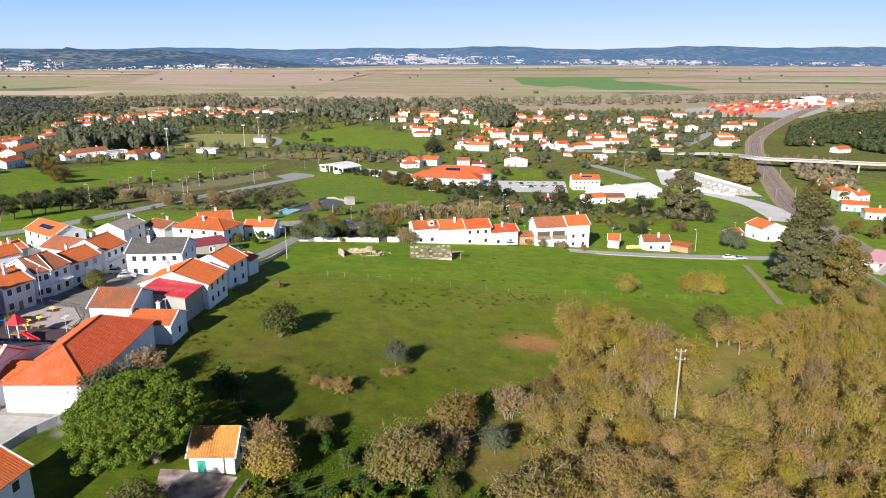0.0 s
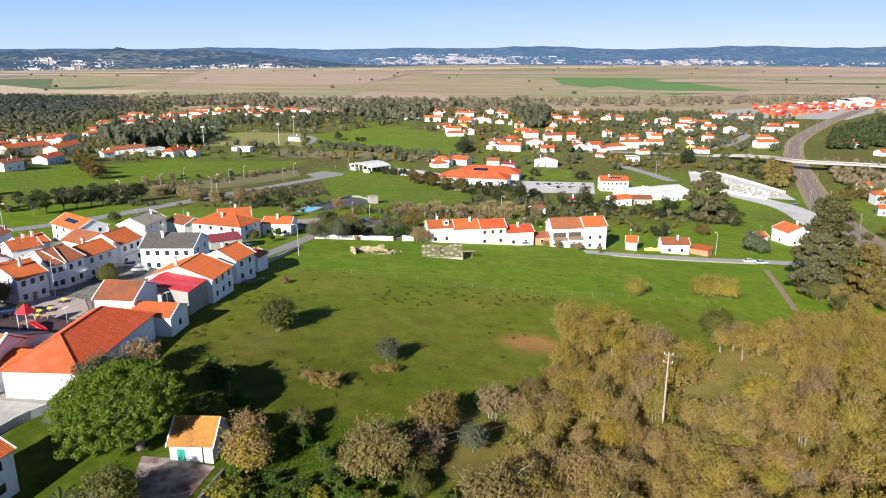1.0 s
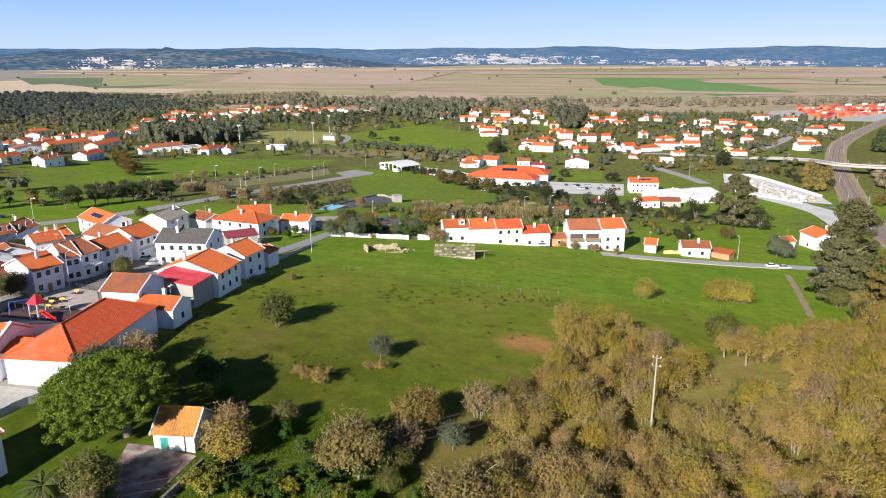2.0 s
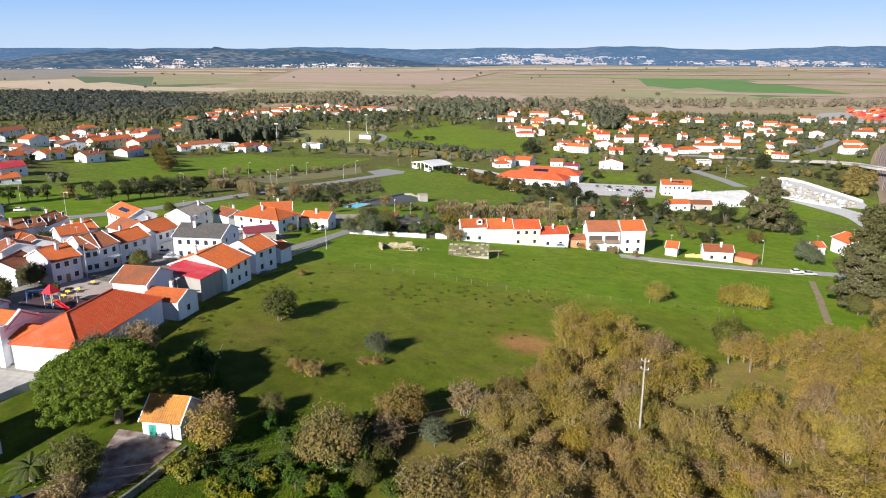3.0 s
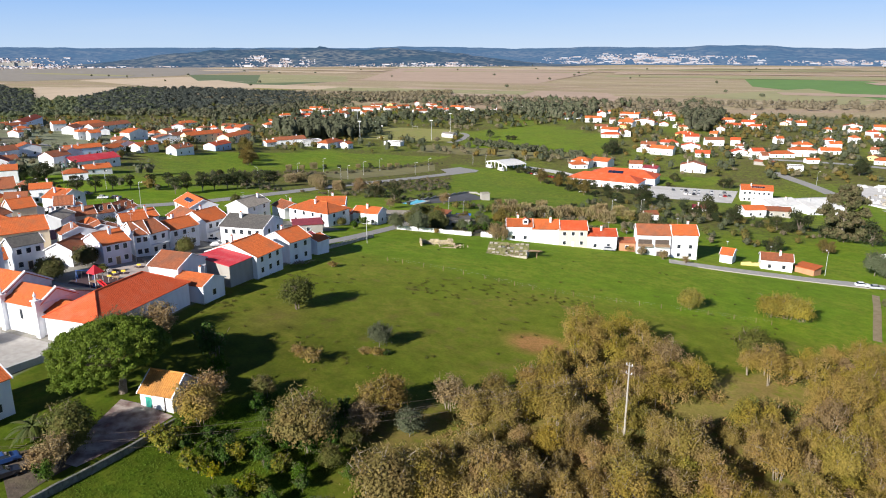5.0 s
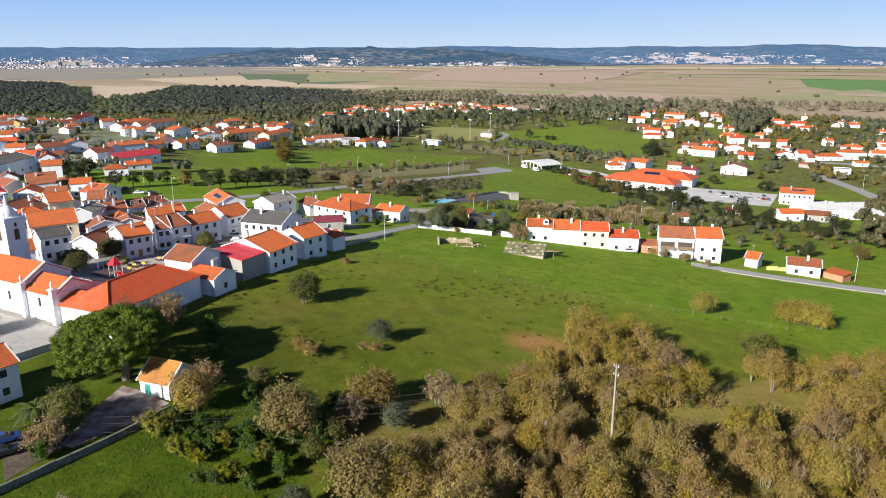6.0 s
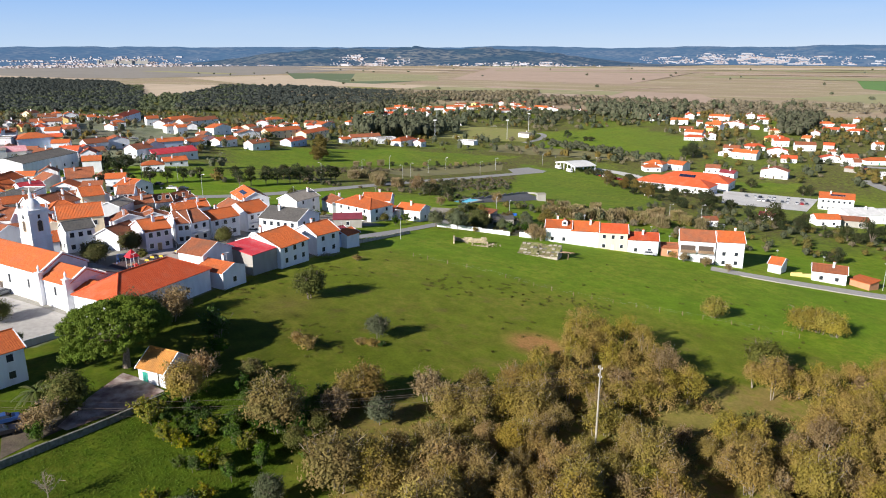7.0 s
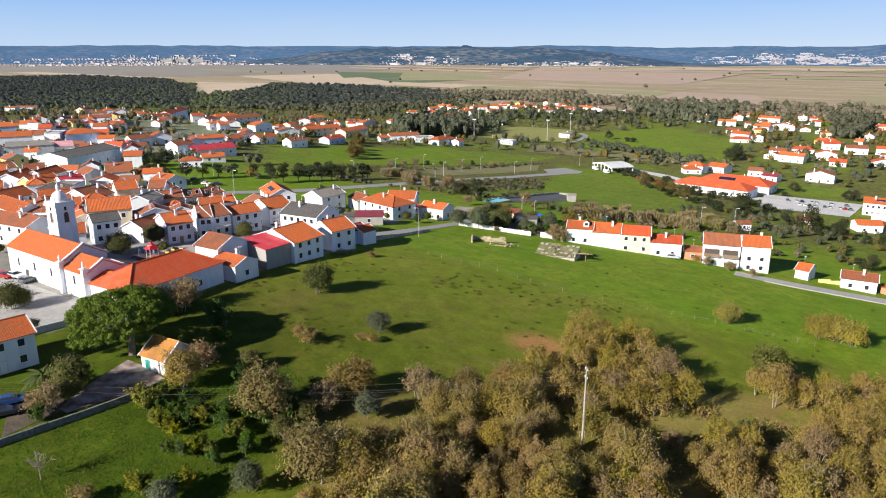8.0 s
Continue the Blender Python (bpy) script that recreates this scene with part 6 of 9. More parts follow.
# workshops and sheds
house(89.9, 444.5, -1, 16.9, 13.0, 7.0, 'gable', 2.2, 'white', 'orange', (6, 2), (2, 2), (0, 0), 0, panels=True)
house(115.6, 419.5, 29, 20.5, 24.0, 4.6, 'gable', 2.4, 'white', 'white', (5, 1), (0, 0), (0, 0), 0)
house(97.0, 411.6, 30, 17.5, 18.0, 4.6, 'gable', 2.0, 'white', 'white', (0, 0), (0, 0), (0, 0), 0)
house(82.4, 382.5, 19, 10.7, 9.0, 4.0, 'gable', 1.6, 'white', 'orange', (2, 1), (0, 0), (0, 0), 0)
house(94.6, 389.6, 2, 12.2, 9.0, 3.6, 'gable', 1.4, 'concrete', 'brown', (2, 1), (0, 0), (0, 0), 0)
house(-196.1, 593.7, -4, 16.0, 8.0, 3.2, 'flat', 0.3, 'white', 'grey', (4, 1), (0, 0), (0, 0), 0)
house(-175.6, 693.2, -17, 13.3, 8.0, 4.2, 'gable', 1.2, 'white', 'grey', (3, 1), (0, 0), (0, 0), 0)
house(-290.7, 780.4, -18, 20.4, 8.0, 4.0, 'flat', 0.3, 'white', 'grey', (4, 1), (0, 0), (0, 0), 0)
house(111.2, 607.0, -25, 14.4, 8.0, 3.0, 'gable', 1.0, 'concrete', 'brown', (0, 0), (0, 0), (0, 0), 0)
house(129.8, 585.4, -1, 10.7, 8.0, 3.4, 'flat', 0.3, 'white', 'grey', (2, 1), (0, 0), (0, 0), 0)
house(-33.2, 253.2, 26, 8.2, 6.0, 2.6, 'shed', 0.5, 'concrete', 'slate', (0, 0), (0, 0), (0, 0), 0)
house(57.1, 375.1, -6, 6.5, 6.0, 3.0, 'gable', 1.2, 'white', 'maroon', (1, 1), (0, 0), (0, 0), 0)
house(34.4, 332.6, 28, 5.9, 6.0, 3.0, 'gable', 1.2, 'white', 'brown', (1, 1), (0, 0), (0, 0), 0)
house(147.8, 630.1, 15, 10.0, 7.0, 3.0, 'gable', 1.2, 'white', 'orange', (1, 1), (0, 0), (0, 0), 0)


# ---- row of old houses at the top of the pasture ----
def row_house(x0, y0, x1, y1, h, d, rise, wall, tile, front, **more):
    w = math.hypot(x1 - x0, y1 - y0)
    ux, uy = (x1 - x0) / w, (y1 - y0) / w
    return house((x0 + x1) / 2 - uy * d / 2, (y0 + y1) / 2 + ux * d / 2, math.degrees(math.atan2(uy, ux)), w, d, h, "gable", rise, wall, tile, front, near=1, **more)


row_a = row_house(-9.6, 232.8, -1.2, 234.9, 5.6, 8.5, 1.7, "white", "orange", (2, 1), chimney=True)
dm = Shape().box(-0.9, 0.9, -0.2, 2.2, -0.6, 0.9, "wall_white").box(-0.55, 0.55, -0.24, -0.2, -0.1, 0.75, "glass")
part("dormer", dm, row_a, m=pose(2.0, -3.0, 6.6))
dr = Shape()
dr.poly([(-1.1, -0.35, 0), (0, -0.35, 0.7), (0, 2.6, 0.7), (-1.1, 2.6, 0)], "tile_orange")
dr.poly([(1.1, 2.6, 0), (0, 2.6, 0.7), (0, -0.35, 0.7), (1.1, -0.35, 0)], "tile_orange")
dr.poly([(-1.0, -0.21, 0), (1.0, -0.21, 0), (0, -0.21, 0.66)], "wall_white")
part("dormer_roof", dr, row_a, m=pose(2.0, -3.0, 7.5))
row_house(-1.2, 234.9, 7.6, 237.1, 5.7, 8.5, 2.3, "white", "orange", (0, 0), chimney=True)
row_house(7.6, 237.1, 16.9, 239.6, 6.4, 8.5, 2.0, "cream", "red", (3, 2), chimney=False)
row_house(16.9, 239.8, 26.6, 242.2, 5.2, 8.0, 1.6, "white", "red", (2, 1), chimney=True)
barn = row_house(33.2, 243.4, 44.2, 245.4, 7.6, 9.0, 2.6, "white", "brown", (2, 1), chimney=False)
for bx in (-2.9, 2.7):
    bk = Shape().box(-2.4, 2.4, -1.1, 0, -0.15, 0, "wall_concrete")
    for i in range(17):
        bk.box(-2.4 + i * 0.29, -2.18 + i * 0.29, -1.12, -1.08, 0, 1.0, "wood")
    bk.box(-2.3, 2.3, -0.06, 0.0, 0.0, 2.3, "wood_dark")
    part("balcony", bk, barn, "wooden slatted balcony", pose(bx, -4.5, 3.6))
part("barn_door", Shape().box(-1.9, 1.9, -0.08, 0.02, 0, 2.6, "wood_dark").box(-2.1, 2.1, -0.12, 0.02, 2.6, 2.8, "wall_concrete"), barn, "dark timber barn door", pose(3.0, -4.5, -0.9))
row_house(44.6, 245.6, 52.8, 247.6, 8.7, 9.0, 2.4, "white", "orange", (2, 2), chimney=True)
row_house(27.2, 244.2, 32.6, 245.4, 3.4, 6.0, 1.0, "brick", "brown", (1, 1), chimney=False)

# ---- garden shed under the pine ----
shed = house(-30.3, 85.5, 1, 5.9, 6.4, 2.7, "gable", 2.3, "white", "ochre", (0, 0), (0, 0), (1, 1), 1, chimney=False)
tagged(shed, "small whitewashed shed with ochre tiled roof under a pine", "shed")
part("door", Shape().box(-0.55, 0.55, -0.06, 0.02, 0, 1.9, "green_paint").box(-0.65, 0.65, -0.08, 0.02, 1.9, 2.0, "wall_cream"), shed, "teal green wooden door", pose(-1.4, -3.2, 0.0))
part("drainpipe", Shape().tube([(0, 0, -0.5), (0, 0, 2.5)], [0.07, 0.07], "wood_dark", 6), shed, m=pose(1.6, -3.3, 0))
pad("yard_slab", ((-37.2, 82.4), (-33.0, 82.6), (-26.8, 81.6), (-27.6, 74.5), (-30.0, 66.0), (-32.0, 66.0), (-35.2, 74.0)), "slab", 0.09, "cracked stained concrete yard slab beside the shed", "slab")
pad("garden_soil", ((-41.4, 64.1), (-38.0, 67.7), (-33.4, 71.6), (-30.3, 69.1), (-31.3, 62.5), (-31.5, 56.9)), "dark_soil", 0.05, "dark soil under the shrubs behind the garden wall", "soil", 1.5)


def stone_wall(name, pts, height, thick, mat, label, step=1.4):
    """A wall of rough coursed blocks along a line, each block a piece."""
    line = smooth_line(pts, step)
    root = thing(name, 0, 0, 0, 0, label, "wall", kind="structure")
    rng = random.Random(int(abs(pts[0][0]) * 10))
    for a, b in zip(line[:-1], line[1:]):
        L = float(np.linalg.norm(b - a))
        c = (a + b) / 2
        z = float(land(c[0], c[1]))
        hh = height + rng.uniform(-0.06, 0.06)
        sh = Shape().box(-L / 2 + 0.01, L / 2 - 0.01, -thick / 2, thick / 2, -0.8, hh, mat, 0.03)
        part("wall_length", sh, root, m=pose(c[0], c[1], z, 0, 0, math.degrees(math.atan2(b[1] - a[1], b[0] - a[0]))))
    return root


stone_wall("garden_wall", ((-25.0, 80.0), (-26.4, 70.0), (-28.6, 60.0), (-30.2, 53.0)), 1.1, 0.45, "stone_mossy", "old mossy stone garden wall", 2.0)
stone_wall("yard_wall", ((-61.0, 75.0), (-59.2, 84.0), (-57.2, 89.5), (-54.5, 94.0)), 1.3, 0.4, "wall_grey", "grey retaining wall below the church yard", 2.0)
stone_wall("pasture_wall", ((-50.3, 171.2), (-48.3, 186.3), (-46.9, 204.4)), 0.9, 0.4, "stone", "low stone wall along the pasture edge", 2.0)
stone_wall("white_wall", ((-47.2, 225.6), (-40.0, 226.6), (-34.3, 227.8), (-21.4, 230.1)), 1.4, 0.3, "wall_white", "whitewashed garden wall at the top of the pasture", 3.0)
stone_wall("white_wall", ((-18.6, 231.8), (-14.8, 232.8), (-15.6, 237.6)), 1.8, 0.3, "wall_white", "whitewashed yard wall beside the old row", 3.0)
stone_wall("hut_wall", ((67.1, 250.0), (73.7, 252.9)), 1.2, 0.3, "wall_yellow", "pale yellow garden wall", 3.0)

# ---- ruins ----
def ruin_walls(x, y, turn, w, d, label):
    z = float(land(x, y))
    root = thing("ruin", x, y, z, turn, label, "ruin")
    rng = random.Random(3)
    for x0, y0, x1, y1, lo, hi in ((-w / 2, -d / 2, w / 2, -d / 2, 0.1, 1.1), (w / 2, -d / 2, w / 2, d / 2, 0.2, 1.5), (w / 2, d / 2, -w / 2, d / 2, 1.1, 2.3), (-w / 2, d / 2, -w / 2, -d / 2, 1.7, 3.3)):
        L = math.hypot(x1 - x0, y1 - y0)
        k = int(L / 0.55)
        for c in range(7):
            for i in range(k):
                top = lo + (hi - lo) * (0.5 + 0.5 * noise.noise((i * 0.35 + x0, c * 0.1, y0)))
                if c * 0.45 + 0.3 > top:
                    continue
                s = (i + 0.5 + 0.5 * (c % 2) * (i < k - 1)) / k
                px, py = x0 + (x1 - x0) * s, y0 + (y1 - y0) * s
                st = Shape().box(-0.27, 0.27, -0.25, 0.25, 0, 0.44, "stone_warm", rng.uniform(0.02, 0.06))
                part("stone", st, root, m=pose(px, py, c * 0.45 - 0.3, rng.uniform(-2, 2), 0, math.degrees(math.atan2(y1 - y0, x1 - x0)) + rng.uniform(-4, 4)))
    for i in range(46):
        rx, ry = (rng.gauss(w * 0.62, 1.3), rng.gauss(-d * 0.2, 1.4)) if i % 2 else (rng.uniform(-w / 2, w / 2), rng.uniform(-d / 2, d / 2))
        q = rng.uniform(0.12, 0.3)
        part("rubble", Shape().box(-q, q, -q * 0.8, q * 0.8, -0.15, q, "stone_warm", 0.05), root, m=pose(rx, ry, 0.05, rng.uniform(-20, 20), rng.uniform(-20, 20), rng.uniform(0, 90)))
    return root


ruin_walls(-25.2, 204.6, 24, 10.5, 5.0, "roofless ruin of warm rubble stone walls")


def fallen_barn(x, y, turn):
    z = float(land(x, y))
    root = thing("collapsed_barn", x, y, z, turn, "collapsed barn with sagging roof, bare rafters and moss", "ruin")
    rng = random.Random(9)
    part("front_wall", Shape().box(-6.2, 6.2, -0.25, 0.25, -0.6, 0.75, "stone", 0.05), root, m=pose(0, -3.2, 0, 0, 0, -1))
    part("side_wall", Shape().box(-0.25, 0.25, -3.0, 3.0, -0.6, 1.6, "stone", 0.05), root, m=pose(6.0, 0, 0))
    part("back_wall", Shape().box(-6.2, 6.2, -0.25, 0.25, -0.6, 2.2, "stone", 0.05), root, m=pose(0, 3.2, 0))
    for i in range(15):
        part("rafter", Shape().box(-0.08, 0.08, -3.6, 3.6, -0.08, 0.08, "wood"), root, m=pose(-6 + i * 0.86, 0, 1.5 + rng.uniform(-0.15, 0.05), 14.5 + rng.uniform(-2, 2), 0, rng.uniform(-4, 4)))
    nx, ny = 26, 14
    sag = Shape()
    deck = [(-6.3 + 12.6 * i / nx, -3.7 + 7.4 * j / ny) for j in range(ny + 1) for i in range(nx + 1)]
    for x_, y_ in deck:
        sag.v.append((x_, y_, 1.78 + 0.26 * y_ + 0.45 * noise.noise((x_ * 0.35, y_ * 0.3, 2.0)) - 0.25 * math.exp(-((x_ - 1) / 3) ** 2) + 0.08 * noise.noise((x_ * 1.7, y_ * 1.7, 4.0))))
    for j in range(ny):
        for i in range(nx):
            if noise.noise((i * 0.45, j * 0.5, 7.0)) > 0.42:
                continue
            q = j * (nx + 1) + i
            sag.f.append((q, q + 1, q + nx + 2, q + nx + 1))
            sag.i.append(sag.slot("moss"))
    part("roof", sag, root, "sagging moss-grown roof with holes", smooth=True)
    for j in range(4):
        for i in range(9):
            if rng.random() < 0.3:
                continue
            x_, y_ = -5.6 + i * 1.4 + rng.uniform(-0.2, 0.2), -2.8 + j * 1.75 + rng.uniform(-0.2, 0.2)
            part("roof_slab", Shape().box(-0.5, 0.5, -0.42, 0.42, 0, 0.07, rng.choice(["stone", "concrete_pole", "stone_mossy", "stone"]), 0.03), root,
                 m=pose(x_, y_, 1.93 + 0.26 * y_ + 0.45 * noise.noise((x_ * 0.35, y_ * 0.3, 2.0)) - 0.25 * math.exp(-((x_ - 1) / 3) ** 2), 14.5 + rng.uniform(-3, 3), rng.uniform(-3, 3), rng.uniform(-8, 8)))
    for i in range(6):
        part("beam", Shape().box(-0.09, 0.09, -2.0, 2.0, -0.09, 0.09, "wood"), root, m=pose(7.2 + rng.uniform(-0.5, 1.4), -0.6 + i * 0.4, 1.5 - 0.05 * i, rng.uniform(-4, 4), 8, 88 + rng.uniform(-6, 6)))
    part("post", Shape().box(-0.1, 0.1, -0.1, 0.1, -0.3, 1.5, "wood"), root, m=pose(9.0, -1.6, 0, 6, 4, 0))
    return root


fallen_barn(-3.6, 208.4, 5)

# ---- heap of cut branches below the village ----
brush = thing("brush_pile", -47.1, 158.1, float(land(-47.1, 158.1)), 25, "heap of pale leafless cut branches in the grass", "brush pile")
twig = random.Random(44)
for i in range(26):
    a, r = twig.uniform(0, 6.28), twig.uniform(1.2, 3.2)
    x0, y0 = twig.uniform(-2.2, 2.2), twig.uniform(-0.9, 0.9)
    part("branch", Shape().tube([(x0, y0, 0.15), (x0 + math.cos(a) * r * 0.5, y0 + math.sin(a) * r * 0.3, twig.uniform(0.3, 0.9)), (x0 + math.cos(a) * r, y0 + math.sin(a) * r * 0.6, twig.uniform(0.1, 1.2))], [0.09, 0.06, 0.02], "bark_pale", 4), brush)

# ---- pasture fence ----
fence = thing("fence", 0, 0, 0, 0, "weathered wooden post and wire pasture fence", "fence")
fence_line = smooth_line(((-29.5, 174.1), (-13.6, 174.7), (-1.9, 173.8), (16.9, 172.4), (47.5, 178.2), (68.8, 180.7)), 4.6)
post_mesh = Shape().box(-0.05, 0.05, -0.05, 0.05, -0.4, 1.15, "wood", 0.01).mesh("post")
for p in fence_line:
    put("post", post_mesh, fence, pose(p[0], p[1], float(land(p[0], p[1])), 0, 0, 20))
for up in (0.55, 1.05):
    part("wire", Shape().tube([(p[0], p[1], float(land(p[0], p[1])) + up) for p in fence_line], [0.004] * len(fence_line), "galvanised", 3), fence)

# ---- power line ----
pole = thing("utility_pole", 38.8, 106.6, float(land(38.8, 106.6)), 0, "tapered concrete utility pole with steel crossarms", "utility pole")
ph = 10.2 - float(land(38.8, 106.6))
part("shaft", Shape().tube([(0, 0, -0.6), (0, 0, ph)], [0.20, 0.11], "concrete_pole", 8), pole)
for zz, ln in ((ph - 0.5, 1.1), (ph - 1.9, 1.1)):
    part("crossarm", Shape().box(-ln, ln, -0.06, 0.06, -0.06, 0.06, "concrete_pole"), pole, m=pose(0, 0.0, zz, 0, 18, 118))
    for s in (-0.95, 0.95):
        part("insulator", Shape().tube([(0, 0, 0), (0, 0, 0.28)], [0.07, 0.05], "white_paint", 6), pole, m=pose(s * math.cos(radians(118)), s * math.sin(radians(118)), zz + 0.08 - 0.3 * s))
far_pole = thing("utility_pole", -74.0, 46.5, float(land(-74, 46.5)), 0, "tapered concrete utility pole with steel crossarms", "utility pole")
fp = 5.2 + 4.5 - float(land(-74, 46.5))
part("shaft", Shape().tube([(0, 0, -0.6), (0, 0, fp)], [0.34, 0.17], "concrete_pole", 8), far_pole)
for k, (side, top) in enumerate(((-0.9, 0.0), (0.9, 0.1), (-0.9, -1.4), (0.9, -1.3))):
    dx, dy = side * math.cos(radians(118)), side * math.sin(radians(118))
    wire = []
    for i in range(25):
        s = i / 24
        wire.append((38.8 + dx + s * (-112.8), 106.6 + dy - s * 60.1, 9.5 + top - s * 0.4 - 17.0 * s * (1 - s)))
    cable = part("power_cable", Shape().tube(wire, [0.016] * 25, "wood_dark", 3), None)
    tagged(cable, "thin sagging overhead power cable between two poles", "cable", "overhead cables")

# ---- near farmhouse by the church yard ----
farm = house(-53.7, 67.2, 78, 14, 8, 5.9, "gable", 2.0, "white", "orange", (4, 2), (0, 0), (0, 0), 1, chimney=True)

# ---- church ----
church = thing("church", -87.5, 102.8, float(land(-87, 102)), -5.6, "white village church with orange tiled nave and bell tower", "church")
for name, ox, w, d, h, rise, mat in (("nave", 0, 24.5, 10.5, 6.6, 3.0, "tile_orange"), ("chancel", 16.9, 9.2, 8.6, 5.6, 2.4, "tile_orange")):
    body = part(name, wall_shape("gable", w, d, h, rise, "wall_white"), church, m=pose(ox, -0.9 if name == "chancel" else 0, 0))
    put(name + "_roof", roof_mesh("gable", w, d, h, rise, mat, True, 0.25), body)
    part("parapet", Shape().box(-0.2, 0.2, -d / 2 - 0.3, d / 2 + 0.3, -0.2, 0.25, "wall_white"), body, m=pose(w / 2 + 0.05, 0, h))
    for s in (-1, 1):
        k = math.hypot(d / 2, rise)
        part("gable_coping", Shape().box(-0.25, 0.25, -k / 2 - 0.3, k / 2, 0.0, 0.3, "wall_white"), body, m=pose(w / 2 + 0.05, s * d / 4, h + rise / 2 + 0.05, -s * math.degrees(math.atan2(rise, d / 2))))
    windows(body, 3 if name == "nave" else 1, 1, w, 0, 0, -d / 2, w, 2.6, 3, 1, 0.8, 1.9)
for bx, bd in ((12.4, -5.6), (21.5, -5.4)):
    bt = Shape().box(-0.5, 0.5, -0.5, 0.5, -1.5, 6.8, "wall_white", 0.04).box(-0.65, 0.65, -0.65, 0.65, 6.8, 7.0, "wall_white")
    bt.tube([(0, 0, 7.0), (0, 0, 7.5), (0, 0, 7.9), (0, 0, 8.6)], [0.4, 0.18, 0.3, 0.03], "wall_white", 8)
    part("buttress", bt, church, "white buttress with a pinnacle", pose(bx, bd, 0))
part("door", Shape().box(-0.7, 0.7, -0.06, 0.02, -0.6, 2.2, "wood_dark").box(-0.85, 0.85, -0.1, 0.02, 2.2, 2.4, "wall_cream"), church, "dark wooden side door", pose(-4, -5.25, 0))
aisle = part("aisle", wall_shape("shed", 15, 7, 3.2, 2.4, "wall_white"), church, m=pose(12, 8.2, 0, 0, 0, 180))
put("aisle_roof", roof_mesh("shed", 15, 7, 3.2, 2.4, "tile_slate", False, 0.2), aisle)
sac = part("sacristy", wall_shape("gable", 5, 7, 4.2, 1.4, "wall_white"), church, m=pose(23.8, -0.5, 0))
put("sacristy_roof", roof_mesh("gable", 5, 7, 4.2, 1.4, "tile_orange", True, 0.2), sac)

tower = thing("bell_tower", -97.2, 111.2, float(land(-97, 111)), -5, "white square bell tower with a domed top", "tower")
part("shaft", Shape().box(-2.4, 2.4, -2.4, 2.4, -1.5, 14.4, "wall_white", 0.12), tower)
part("cornice", Shape().box(-2.65, 2.65, -2.65, 2.65, 14.4, 14.8, "wall_white").box(-2.45, 2.45, -2.45, 2.45, 14.8, 15.4, "wall_white"), tower)
part("string_course", Shape().box(-2.5, 2.5, -2.5, 2.5, 8.6, 8.85, "wall_white"), tower)
for a, ox, oy in ((0, 0, -2.36), (90, 2.36, 0), (-90, -2.36, 0)):
    ar = Shape()
    pts = [(-0.55, 0), (0.55, 0)] + [(0.55 * math.cos(q * math.pi / 8), 2.0 + 0.55 * math.sin(q * math.pi / 8)) for q in range(9)]
    ar.poly([(x, -0.06, z) for x, z in pts], "wood_dark")
    ar.poly([(x * 1.25, -0.05, z * 1.05 - 0.08) for x, z in pts], "wall_cream")
    part("belfry_opening", ar, tower, "arched dark belfry opening", pose(ox, oy, 10.3, 0, 0, a))
    part("tower_window", Shape().box(-0.25, 0.25, -0.05, 0.02, 0, 0.9, "glass"), tower, m=pose(ox, oy, 13.3, 0, 0, a))
dome = Shape()
dome.tube([(0, 0, 15.4), (0, 0, 16.2), (0, 0, 17.0), (0, 0, 17.6), (0, 0, 17.9)], [1.9, 1.85, 1.45, 0.8, 0.35], "wall_white", 12)
part("dome", dome, tower, smooth=True)
part("lantern", Shape().tube([(0, 0, 17.8), (0, 0, 18.7), (0, 0, 18.8), (0, 0, 19.4), (0, 0, 20.3)], [0.4, 0.36, 0.5, 0.2, 0.03], "wall_white", 8), tower)
for s in (-1, 1):
    for q in (-1, 1):
        part("pinnacle", Shape().tube([(0, 0, 15.3), (0, 0, 15.9), (0, 0, 16.3), (0, 0, 17.0)], [0.26, 0.14, 0.22, 0.03], "wall_white", 6), tower, m=pose(s * 2.15, q * 2.15, 0))

# ---- playground ----
pad("playground_floor", ((-84.6, 118.5), (-89.6, 128.9), (-79.5, 128.0), (-70.5, 126.6), (-72.3, 115.2)), "rubber", 0.12, "dark rubber playground floor", "floor")
play = thing("playground_slide", -77.5, 120.9, float(land(-77.5, 120.9)) + 0.1, -10, "red roofed playground tower with a red slide", "playground")
for s in (-1.0, 1.0):
    for q in (-1.0, 1.0):
        part("post", Shape().box(-0.07, 0.07, -0.07, 0.07, 0, 3.6, "galvanised"), play, m=pose(s, q, 0))
part("deck", Shape().box(-1.1, 1.1, -1.1, 1.1, 1.5, 1.62, "wood"), play)
rf = Shape()
for i in range(4):
    a, b = radians(45 + 90 * i), radians(135 + 90 * i)
    rf.poly([(1.9 * math.cos(a), 1.9 * math.sin(a), 3.5), (1.9 * math.cos(b), 1.9 * math.sin(b), 3.5), (0, 0, 5.3)], "red_paint")
part("roof", rf, play)
part("slide", Shape().box(0, 3.6, -0.35, 0.35, 0, 0.08, "red_paint").box(0, 3.6, -0.4, -0.33, 0, 0.35, "red_paint").box(0, 3.6, 0.33, 0.4, 0, 0.35, "red_paint"), play, m=pose(0.7, 0, 1.6, 0, 25, 0))
part("ladder", Shape().box(-0.9, -0.82, -0.35, 0.35, 0, 1.6, "blue_paint"), play)
swing = thing("swing_set", -83.9, 124.2, float(land(-83.9, 124.2)) + 0.1, 30, "blue metal swing frame with two seats", "swing")
for s in (-1.8, 1.8):
    for q in (-1, 1):
        part("leg", Shape().tube([(s, q * 0.9, 0), (s, 0, 2.4)], [0.05, 0.05], "blue_paint", 6), swing)
